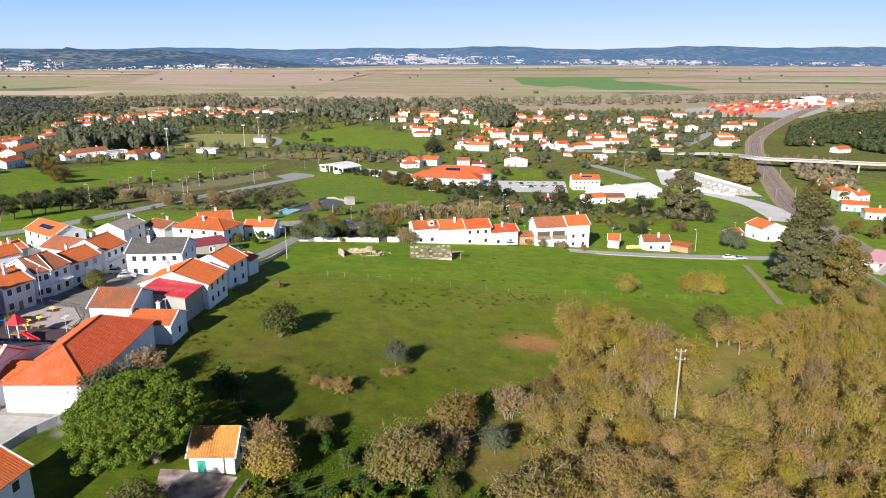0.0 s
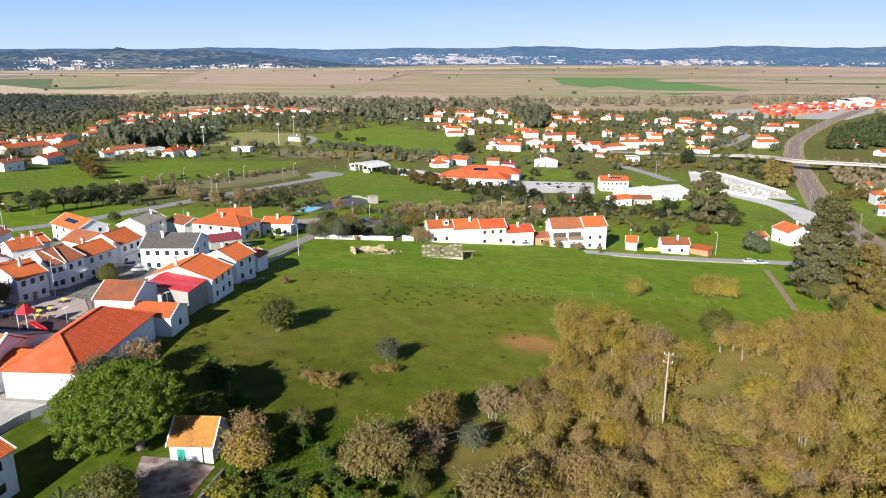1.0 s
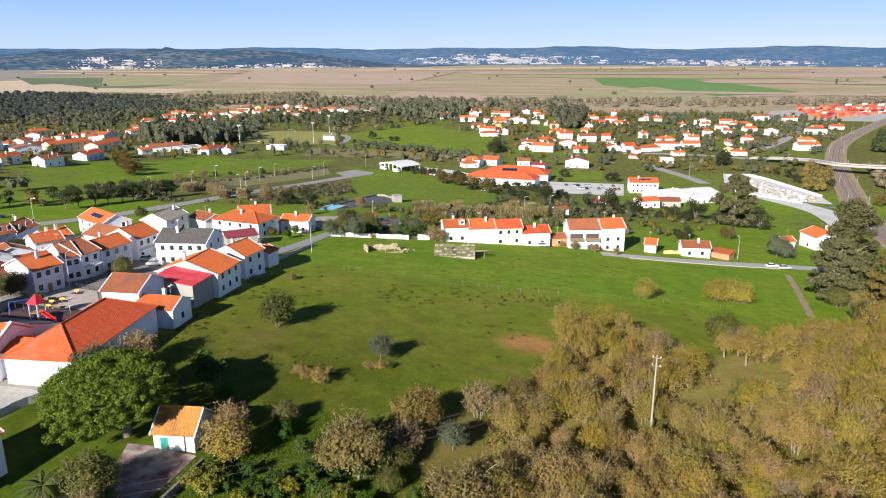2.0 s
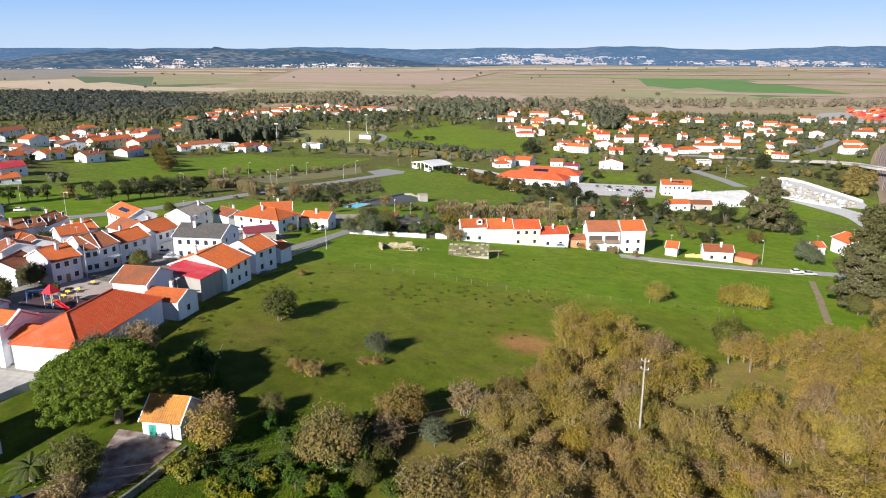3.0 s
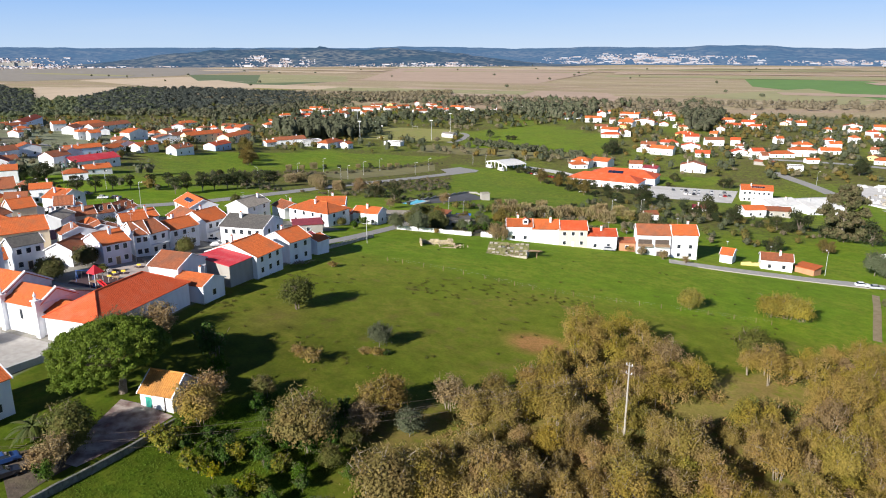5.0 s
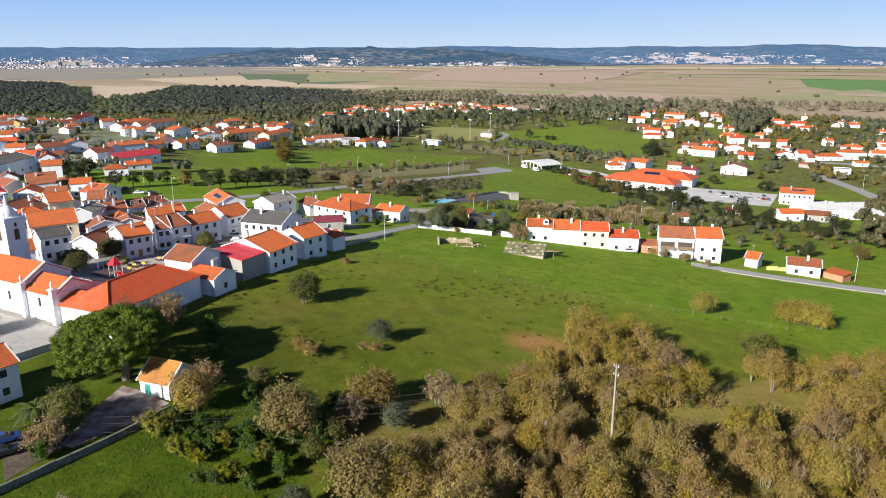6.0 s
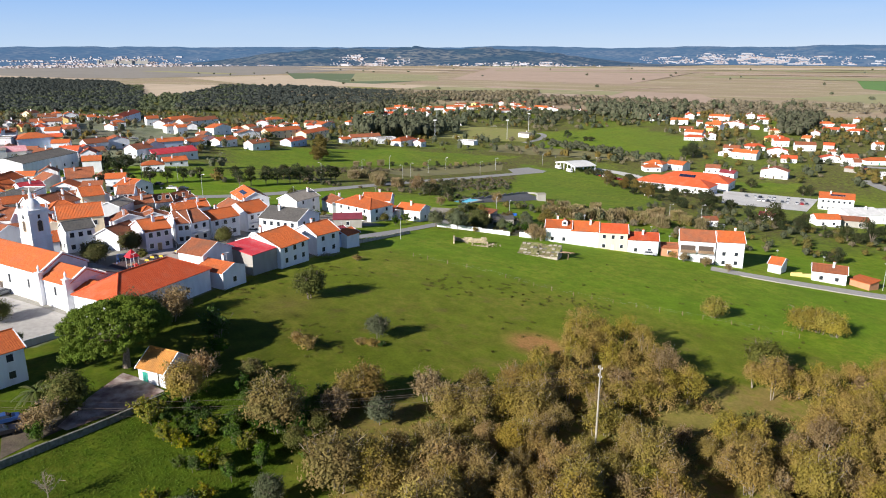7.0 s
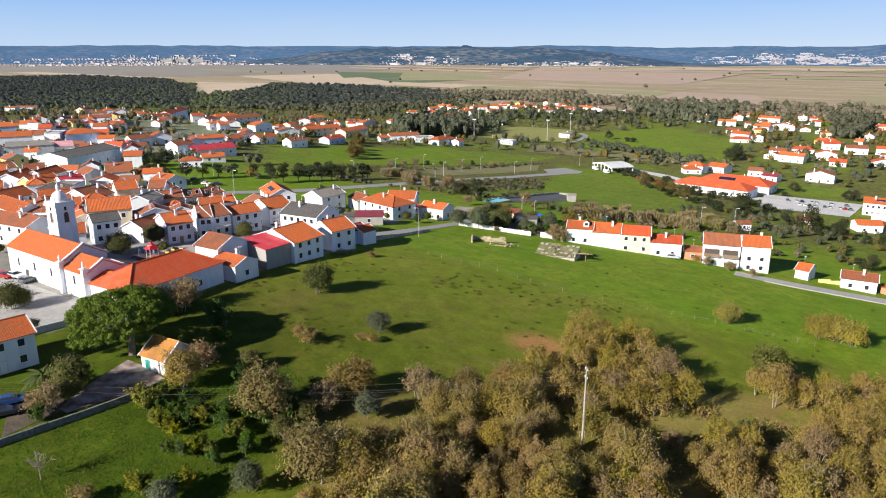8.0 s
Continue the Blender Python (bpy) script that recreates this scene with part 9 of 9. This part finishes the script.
growth("garden_growth", ((-46, 229), (-22, 233), (-12, 242), (-20, 262), (-46, 262)), 60, 0.9, 1.3, "leaf_green", "small bushes and vegetables of the back gardens", "bushes", 103, -0.4, 90, 0.3, 0.4)
growth("roadside_growth", ((-205.8, 325.1), (-171.3, 384.2), (-122.5, 504.4), (-81.5, 453.6), (-68.9, 381.4), (-99.1, 302.2), (-149.8, 290.9)), 260, 1.1, 1.5, "leaf_scrub", "dry brambles and weeds of the fallow", "bushes", 101, -0.1, 60, 0.4)
growth("roadside_growth", ((-205.8, 325.1), (-171.3, 384.2), (-122.5, 504.4), (-81.5, 453.6), (-27.8, 276.5), (-99.1, 302.2), (-149.8, 290.9)), 160, 1.3, 1.7, "leaf_far_hazed", "dark low bushes of the fallow", "bushes", 102, -0.1, 60, 0.45)


# ---- trees of the pasture ----
umbrella_pine(-38.5, 84.3)
plant("green", -31.4, 128.6, 1.1)
plant("olive", -8.6, 119.0)
plant("shrub", -7.8, 115.5, 0.9, 0.7)
plant("shrub", -9.6, 115.2, 0.8, 0.7)
plant("lush", -6.2, 116.2, 0.6, 0.5)
plant("gold", 49.6, 181.8, 0.9)
plant("gold", 69.4, 187.5, 1.05)
plant("gold", 73.0, 188.5, 1.15)
plant("gold", 76.4, 188.0, 0.95)
plant("green", 61.9, 152.4, 1.15)
plant("oak", -21.9, 81.7, 1.15)
plant("bare", -24.3, 88.1, 1.0)
plant("green", -18.0, 92.7, 0.6)
plant("shrub", -16.7, 107.1, 1.2)
plant("shrub", -19.1, 107.7, 0.9)
plant("shrub", -21.2, 109.4, 0.7)
plant("lush", -33.6, 101.1, 2.0)
plant("lush", -28.5, 96.0, 1.1)
plant("olive", -50.0, 95.5, 1.5)
plant("olive", -48.5, 99.5, 1.2)
plant("bare", -47.5, 105.0, 1.2)
plant("bare", -46.5, 102.0, 1.0)
tall_tree(112, 209, 29, 11, "leaf_gum", "tall eucalyptus with loose grey-green foliage", 3, 30000, 0.5)
tall_tree(105, 201, 19, 7, "leaf_gum", "eucalyptus with loose olive foliage", 13, 18000, 0.45)
tall_tree(119, 200, 17, 7, "leaf_russet", "eucalyptus with loose olive foliage", 14, 18000, 0.45)
tall_tree(113, 330.5, 24, 9.5, "leaf_gum", "tall spreading eucalyptus with dark foliage", 4, 20000, 0.6)

for kind, gx, gy, gs in (("russet", -4.6, 82.7, 1.5), ("russet", -7.2, 83.4, 1.1), ("bare", 1.3, 89.7, 1.0), ("russet", 2.0, 96.6, 1.25), ("oak", 0.4, 94.6, 0.9), ("olive", 7.7, 92.2, 0.95), ("russet", 10.9, 75.3, 1.5), ("oak", 14.1, 78.6, 1.2),
                         ("oak", 16.5, 78.4, 1.1), ("oak", 16.1, 99.9, 0.95), ("oak", 20.3, 101.9, 1.05), ("oak", 23.7, 105.8, 1.1), ("oak", 27.4, 106.6, 1.2), ("russet", 24.3, 89.3, 1.0), ("bare", 11.0, 103.1, 1.1), ("green", 0.8, 85.4, 0.6),
                         ("oak", 23.8, 115.2, 1.0), ("russet", 17.0, 108.6, 0.9), ("green", 0.6, 80.1, 0.55)):
    plant(kind, gx, gy, gs)

# ---- garden below the pine ----
plant("green", -34.8, 70.2, 1.0)
plant("green", -33.0, 68.4, 0.75)
plant("bare", -32.5, 64.9, 0.95)
plant("bare", -33.3, 63.4, 0.7)
plant("lush", -31.3, 62.3, 0.9)
for kind, gx, gy, gs in (("lemon", -22.9, 73.9, 1.2), ("lemon", -21.3, 75.4, 1.0), ("lemon", -16.7, 71.9, 0.9), ("lemon", -14.7, 71.5, 0.8), ("lemon", -11.9, 76.0, 0.9), ("lemon", -5.0, 76.2, 0.9), ("lemon", -6.2, 69.9, 1.0),
                         ("lush", -14.0, 76.6, 0.9), ("lush", -10.8, 80.2, 0.8), ("lush", -15.0, 74.0, 0.8), ("lush", -3.7, 81.8, 1.1), ("lush", -1.4, 84.4, 1.2), ("lush", -13.0, 85.7, 0.9), ("lush", -16.5, 88.6, 0.9),
                         ("lemon", -5.2, 59.6, 1.2), ("lush", -1.9, 61.3, 1.0), ("lemon", -1.2, 63.5, 1.0), ("olive", 5.5, 68.0, 0.9), ("olive", -0.7, 59.4, 0.8), ("lush", -8.3, 76.3, 0.9), ("lush", -14.5, 77.6, 0.8),
                         ("shrub", -9.4, 54.5, 1.0), ("dead", -18.0, 54.2, 1.0), ("lush", -1.8, 75.5, 0.9), ("lush", -3.2, 92.8, 1.1), ("shrub", 14.1, 79.0, 1.2), ("lush", 4.3, 78.4, 0.8),
                         ("lemon", -21.4, 73.5, 1.06), ("lemon", -16.6, 71.6, 0.79), ("lemon", -12.3, 71.2, 0.83), ("lemon", -15.1, 72.5, 0.59), ("lemon", -6.4, 70.6, 0.89), ("lemon", -4.8, 71.0, 0.73), ("lemon", -4.8, 76.6, 0.73), ("lemon", -11.6, 75.9, 0.59), ("lush", -16.5, 75.0, 0.79), ("lush", -12.9, 74.6, 0.79), ("lush", -9.9, 78.9, 0.86), ("lush", -6.5, 75.9, 0.79), ("lush", -7.6, 68.4, 0.73), ("lush", -2.4, 69.6, 0.79), ("lush", -19.7, 75.4, 0.79), ("lush", -0.7, 74.0, 0.73), ("lush", -10.0, 81.6, 0.79), ("lush", -18.1, 78.5, 0.73), ("lush", -23.1, 78.4, 0.73), ("lush", -6.8, 80.8, 0.73), ("lush", -9.9, 67.8, 0.59)):
    plant(kind, gx, gy, gs)
palm = thing("palm", -40.4, 69.0, float(land(-40.4, 69.0)), 0, "short palm with arching green fronds", "palm")
part("trunk", Shape().tube([(0, 0, -0.4), (0, 0, 1.0), (0, 0, 2.0)], [0.4, 0.36, 0.3], "bark", 8), palm)
for i in range(26):
    a, up = i * 2.4, sprig.uniform(0.1, 1.1)
    fr = Shape()
    pts = []
    for k in range(7):
        s = k / 6
        r = 3.5 * s * math.cos(up * (1 - s * 0.6))
        pts.append((r, 0, 2.0 + 3.0 * s * math.sin(up) - 2.2 * s * s))
    for (x0, _, z0), (x1, _, z1), k in zip(pts[:-1], pts[1:], range(6)):
        wd = 0.40 * math.sin(math.pi * (k + 0.6) / 6.6)
        for sgn in (-1, 1):
            for q in range(3):
                f0, f1 = q / 3, (q + 0.9) / 3
                xa, za, xb, zb = x0 + (x1 - x0) * f0, z0 + (z1 - z0) * f0, x0 + (x1 - x0) * f1, z0 + (z1 - z0) * f1
                fr.poly([(xa, 0, za), (xb, 0, zb), (xb + 0.18, sgn * wd, zb - 0.15), (xa + 0.18, sgn * wd, za - 0.15)], "leaf_palm")
    part("frond", fr, palm, m=pose(0, 0, 0, 0, 0, math.degrees(a)))

# ---- back gardens behind the pasture ----
for kind, gx, gy, gs in (("olive", -46.5, 222.8, 1.25), ("olive", -39.0, 224.6, 1.45), ("bare", -13.2, 230.4, 1.0), ("bare", -10.6, 231.0, 0.8), ("olive", -27.0, 238.0, 0.9), ("lush", -23.0, 236.0, 1.3), ("lush", -19.5, 241.0, 1.2), ("shrub", -29.5, 243.0, 1.1), ("lush", -16.0, 246.5, 1.3), ("olive", -22.0, 250.0, 1.0), ("green", -25.5, 257.0, 0.6)):
    plant(kind, gx, gy, gs)
for kind, gx, gy, gs in (("green", -90.0, 308.6, 0.9), ("green", -58.5, 238.2, 0.6), ("olive", -51.6, 258.2, 1.1), ("green", -49.7, 263.1, 0.8), ("bare", -104.2, 316.9, 1.1), ("lush", -59.1, 224.5, 1.1), ("olive", -43.7, 256.6, 0.9), ("bare", -30.1, 306.5, 0.9), ("bare", -18.2, 265.9, 0.8), ("lush", -53.2, 239.9, 0.9), ("lush", -33.1, 257.5, 0.9),
                         ("lush", -59.0, 216.7, 1.0), ("olive", -28.8, 267.7, 0.8), ("green", -65.8, 220.5, 0.5), ("bare", -70.2, 276.6, 0.8), ("shrub", -38.8, 159.7, 0.7), ("shrub", -9.8, 239.2, 0.8), ("shrub", -13.7, 233.3, 0.7), ("shrub", -33.3, 227.3, 0.7), ("lush", -37.0, 251.2, 0.8), ("green", -31.1, 299.0, 0.6), ("shrub", 23.2, 247.1, 0.8)):
    plant(kind, gx, gy, gs)

# ---- thicket on the slope ----
thick = random.Random(21)
laid = [(38.8, 106.6)]
beyond = []
tries = 0
while len(laid) < 330 and tries < 30000:
    tries += 1
    tx, ty = thick.uniform(-6, 150), thick.uniform(36, 182)
    if tx > 0.72 * ty + 14:
        continue
    if not inside(np.array([tx]), np.array([ty]), WOOD)[0]:
        continue
    if inside(np.array([tx]), np.array([ty]), ((39.1, 112.7), (51.3, 130.7), (63.9, 139.8), (72.8, 145.9), (70.2, 132.8), (58.2, 119.6), (50.0, 116.9)))[0]:
        continue
    if any(inside(np.array([tx]), np.array([ty]), q)[0] for q in CLEARINGS):
        continue
    if noise.noise((tx * 0.06, ty * 0.06, 3.0)) > 0.16:
        continue
    if any((tx - qx) ** 2 + (ty - qy) ** 2 < 14 for qx, qy in laid):
        continue
    laid.append((tx, ty))
    kind = thick.choice(["oak", "oak", "oak", "oak", "oak", "brown", "brown", "brown", "bare", "gold"])
    if ty > 116 or tx > 0.62 * ty + 6:
        beyond.append((tx, ty, thick.uniform(0.6, 1.2), thick.random()))
        continue
    plant(kind, tx, ty, thick.choice((0.5, 0.6, 0.7, 0.8, 0.9, 1.1)), thick.uniform(0.95, 1.3), group="thicket on the slope")


def thicket(places, mat, label, seed):
    """The far half of the thicket: domed crowns of leaf and twig grown into each other, one mesh."""
    rng = np.random.default_rng(seed)
    out = []
    for x, y, size, _ in places:
        radius, height, k = 3.5 * size, 6.0 * size * rng.uniform(1.05, 1.5), 22
        i = np.arange(k)
        zz = 1 - 1.15 * (i + 0.5) / k
        a, r = i * 2.39996 + rng.uniform(0, 6), rng.uniform(0.5, 1.0, k)
        c = np.stack([np.sqrt(1 - zz ** 2) * np.cos(a) * r * radius * 0.8, np.sqrt(1 - zz ** 2) * np.sin(a) * r * radius * 0.8, height * (0.4 + 0.52 * zz * r)], 1)
        c += np.array([x, y, float(land(x, y))])
        pick = rng.integers(0, k, 2800)
        d = rng.normal(0, 1, (2800, 3))
        pts = c[pick] + d * radius * 0.13
        whole = pts - np.array([x, y, float(land(x, y)) + height * 0.3])
        d = 0.4 * d / np.linalg.norm(d, axis=1)[:, None] + 0.9 * whole / (np.linalg.norm(whole, axis=1)[:, None] + 1e-6)
        out += [slivers(rng, pts[:1500], d[:1500] + np.array([0, 0, 0.1]), 0.22, 0.4), twiglets(rng, pts[1500:], d[1500:], 0.24, 0.9, 0.3)]
    stems = Shape()
    for x, y, size, _ in places:
        z = float(land(x, y))
        for k in range(3):
            a, lean = rng.uniform(0, 6.28), rng.uniform(0.3, 2.2) * size
            stems.tube([(x + math.cos(a) * 0.3, y + math.sin(a) * 0.3, z - 0.3), (x + math.cos(a) * lean * 0.5, y + math.sin(a) * lean * 0.5, z + 2.6 * size), (x + math.cos(a) * lean, y + math.sin(a) * lean, z + rng.uniform(4.5, 6.6) * size)], [0.11, 0.08, 0.025], "bark_pale", 4)
    tagged(put("stems", stems.mesh("stems")), "pale leaning stems of the thicket trees", "stems", kind="stuff")
    return tagged(put("thicket", cards_mesh("thicket", np.concatenate(out), mat, 3)), label, "thicket", kind="stuff")


for mat, lo, hi, say in (("leaf_oak", 0.0, 0.5, "close-grown olive young oaks of the slope"), ("leaf_brown", 0.5, 0.78, "close-grown brown half-bare trees of the slope"),
                         ("leaf_bare", 0.78, 0.88, "grey leafless trees of the slope"), ("leaf_yellow", 0.88, 1.0, "yellowing autumn trees of the slope")):
    thicket([p for p in beyond if lo <= p[3] < hi], mat, say, int(lo * 100))


# ---- hedges and trees of the valley ----
def row_of(kinds, pts, gap, spread, lo=0.8, hi=1.2, group=""):
    ln = smooth_line(pts, gap)
    for p in ln:
        plant(sprig.choice(kinds), p[0] + sprig.uniform(-spread, spread), p[1] + sprig.uniform(-spread, spread), sprig.uniform(lo, hi), group=group)


row_of(["hedge"], ((-56.4, 490.1), (-31.6, 471.0), (-8.3, 440.8), (19.6, 429.1), (38.5, 408.5)), 6, 3, 0.9, 1.4, "hedge below the school")
row_of(["hedge", "hedge", "autumn"], ((-33.6, 447.4), (-1.1, 408.6), (29.3, 373.1)), 7, 4, 0.8, 1.3, "hedge below the school")
row_of(["hedge", "mid"], ((24.0, 387.1), (46.8, 367.8), (61.6, 349.4), (85.9, 343.9), (104.5, 330.9), (121.5, 329.1)), 6, 4, 0.8, 1.3, "hedge above the lane")
row_of(["hedge"], ((64.3, 365.3), (86.9, 360.1), (115.3, 339.1)), 8, 5, 0.8, 1.2, "hedge above the lane")
row_of(["cane"], ((-24.4, 289.6), (-10.5, 298.1), (9.3, 311.1), (19.1, 305.3)), 2.6, 2, 0.9, 1.3, "cane brake behind the row")
row_of(["cane", "cane", "hedge"], ((-23.5, 309.2), (-6.1, 319.7), (18.1, 332.4), (37.3, 311.5)), 5, 3, 0.8, 1.2, "cane brake behind the row")
row_of(["cane"], ((-152.6, 331.6), (-145.9, 344.6), (-124.4, 317.2), (-116.5, 324.0)), 4, 4, 0.8, 1.2, "cane beside the road")
row_of(["cane", "hedge"], ((-176.2, 381.4), (-163.2, 419.9), (-140.7, 457.2)), 9, 4, 0.6, 1.0, "cane beside the road")
row_of(["street"], ((-164.6, 257.3), (-160.4, 272.2), (-154.0, 289.8), (-147.1, 310.7)), 5.5, 0.6, 1.3, 1.6, "street trees along the road")
row_of(["street"], ((-195.2, 206.7), (-193.8, 232.9), (-184.0, 266.1), (-159.5, 302.3)), 7, 0.8, 1.2, 1.6, "street trees along the road")
row_of(["hedge", "autumn"], ((-262.0, 459.7), (-228.0, 409.8), (-205.2, 378.5)), 6, 3, 0.8, 1.2, "field hedge")
row_of(["hedge", "hedge", "autumn"], ((-45.6, 249.0), (-36.7, 243.9), (-30.0, 255.7), (-20.1, 263.2)), 4, 3, 0.6, 1.0, "bushes behind the pasture")
row_of(["olive", "green"], ((-46.5, 237.7), (-40.4, 236.3), (-34.4, 235.1)), 4.5, 1.5, 0.8, 1.1, "olives behind the pasture")
row_of(["hedge", "autumn", "mid"], ((-94.5, 303.1), (-85.1, 305.0), (-74.4, 291.7)), 6, 4, 0.7, 1.0, "garden trees")
row_of(["mid", "autumn"], ((232.0, 440.0), (246.0, 462.9), (266.0, 485.1), (296.0, 534.1)), 12, 4, 0.7, 1.0, "trees beside the cutting")
row_of(["mid", "hedge"], ((195.8, 535.2), (205.1, 504.1), (215.3, 489.8)), 16, 4, 0.6, 1.0, "trees beside the cutting")
row_of(["autumn", "mid"], ((222.0, 420.7), (234.0, 431.7), (242.0, 428.0), (240.6, 411.6)), 10, 4, 0.8, 1.1, "trees beside the railway")
row_of(["autumn", "brown", "oak"], ((110.0, 199.2), (122.4, 203.0), (124.5, 189.5)), 5, 5, 0.8, 1.1, "trees below the eucalyptus")
row_of(["green", "oak"], ((108.4, 211.5), (104.3, 194.4), (103.4, 183.4)), 4, 3, 0.9, 1.2, "trees below the eucalyptus")
row_of(["mid", "autumn"], ((186.3, 307.5), (204.8, 317.7), (207.1, 300.2)), 14, 6, 0.8, 1.2, "trees beside the railway")
for tx, ty, tk, ts in ((-9.3, 636.0, "mid", 1.5), (-6.7, 628.4, "mid", 1.4), (-11.5, 620.6, "mid", 1.2), (174.2, 579.2, "mid", 1.5), (170.1, 573.0, "mid", 1.2), (110.4, 263.7, "olive", 1.7), (112.9, 261.4, "olive", 1.3), (82.2, 284.6, "mid", 0.7),
                       (79.2, 286.3, "hedge", 1.0), (101.9, 294.2, "autumn", 0.7), (100.1, 296.4, "autumn", 0.7), (-90.8, 121.8, "green", 0.95), (-90.7, 120.6, "green", 0.8), (-92.2, 133.5, "green", 0.9), (-78.7, 153.6, "green", 0.75), (-91.2, 139.6, "green", 0.7),
                       (-76.2, 84.5, "green", 0.9), (-75.1, 86.2, "green", 0.7), (-62.1, 80.7, "olive", 0.5), (-226.5, 243.4, "mid", 1.0), (-236.5, 246.1, "mid", 0.9), (-235.9, 257.0, "mid", 0.9), (-121.0, 172.8, "green", 0.8), (-126.6, 171.7, "green", 0.7), (-84.2, 202.9, "lush", 1.2),
                       (-176.3, 142.6, "green", 0.8), (-122.3, 222.3, "green", 0.7), (7.6, 252.3, "bare", 0.8), (-8.7, 246.0, "bare", 0.9), (-11.6, 242.3, "bare", 0.8), (17.1, 265.5, "hedge", 0.6), (47.0, 256.2, "hedge", 0.8), (-128.2, 249.5, "green", 0.7),
                       (-55.5, 305.5, "bare", 1.0), (-106.9, 326.6, "bare", 1.3), (-95.1, 317.8, "bare", 1.2), (-289.8, 685.9, "mid", 1.2), (-136.4, 707.3, "mid", 1.0), (-115.5, 699.0, "hedge", 1.2), (-110.0, 699.4, "hedge", 1.2), (-62.4, 587.1, "hedge", 1.3), (-55.5, 587.9, "hedge", 1.1),
                       (35.0, 241.2, "bare", 0.6), (42.1, 239.7, "bare", 0.6), (48.9, 238.2, "bare", 0.5), (30.8, 244.8, "shrub", 0.9), (44.6, 497.6, "mid", 0.8), (74.5, 483.7, "mid", 0.8), (78.5, 484.0, "mid", 0.8), (40.8, 475.4, "hedge", 0.8)):
    plant(tk, tx, ty, ts)
scatter_far("garden_bushes", VILLAGE, 110, 1.2, 2.2, "leaf_green", "small bushes in the village gardens", "bushes", 61, 60, 0.45)

# ---- weeds of the pasture ----
rng = np.random.default_rng(8)
wp = []
for cx, cy, sx, sy, k in ((2.3, 163.6, 14, 6, 60), (-12.1, 154.6, 9, 5, 35), (19.2, 166.5, 9, 4, 30), (23.8, 168.9, 6, 4, 16), (14.3, 142.8, 8, 5, 12), (-21.6, 111.4, 9, 7, 50), (-46.7, 153.0, 8, 12, 40), (-46.1, 124.5, 6, 9, 40), (-38.2, 149.5, 10, 8, 30)):
    wp.append(np.stack([rng.normal(cx, sx * 0.5, k // 2), rng.normal(cy, sy * 0.5, k // 2)], 1))
wp.append(np.stack([rng.uniform(-45, 95, 60), rng.uniform(108, 228, 60)], 1))
wp = np.concatenate(wp)
wp = np.repeat(wp, 60, 0) + rng.normal(0, 0.34, (len(wp) * 60, 2)) * np.repeat(rng.uniform(0.35, 1.5, (len(wp), 2)), 60, 0)
z = land(wp[:, 0], wp[:, 1]) + rng.uniform(0, 0.3, len(wp))
v = cards(rng, np.column_stack([wp, z]), np.tile([0, 0, 1.0], (len(wp), 1)), 0.16, 0.6)
tagged(put("weeds", cards_mesh("weeds", v, "leaf_green")), "scattered dark tufts of weeds in the pasture", "weeds", kind="stuff")
gp = np.stack([rng.uniform(-34, 8, 60000), rng.uniform(40, 100, 60000)], 1)
gp = gp[inside(gp[:, 0], gp[:, 1], GARDEN)]
z = land(gp[:, 0], gp[:, 1]) + 0.1
v = twiglets(rng, np.column_stack([gp, z]), np.tile([0, 0, 0.6], (len(gp), 1)), 0.15, 0.7)
tagged(put("long_grass", cards_mesh("long_grass", v, "leaf_grass", 3)), "long lush green grass of the garden", "grass", kind="stuff")

# ---- undergrowth of the thicket ----
ux, uy = rng.uniform(8, 135, 2600), rng.uniform(48, 175, 2600)
ok = inside(ux, uy, WOOD) & (ux < 0.72 * uy + 14)
ok &= np.array([noise.noise((x * 0.09, y * 0.09, 8.0)) > -0.08 for x, y in zip(ux, uy)])
ux, uy = ux[ok][:1000], uy[ok][:1000]
for mat, lo, say in (("leaf_brown", 0, "low dry brambles under the thicket"), ("leaf_oak", 1, "low olive scrub under the thicket"), ("leaf_green", 2, "low green bushes under the thicket")):
    bx, by = np.repeat(ux[lo::3], 70), np.repeat(uy[lo::3], 70)
    d = rng.normal(0, 1, (len(bx), 3)) * np.array([0.75, 0.75, 0.45])
    pts = np.column_stack([bx, by, land(bx, by) + 0.35]) + d
    pts[:, 2] = np.maximum(pts[:, 2], land(pts[:, 0], pts[:, 1]) + 0.1)
    v = twiglets(rng, pts, d, 0.36, 0.5)
    tagged(put("undergrowth", cards_mesh("undergrowth", v, mat, 3)), say, "undergrowth", kind="stuff")
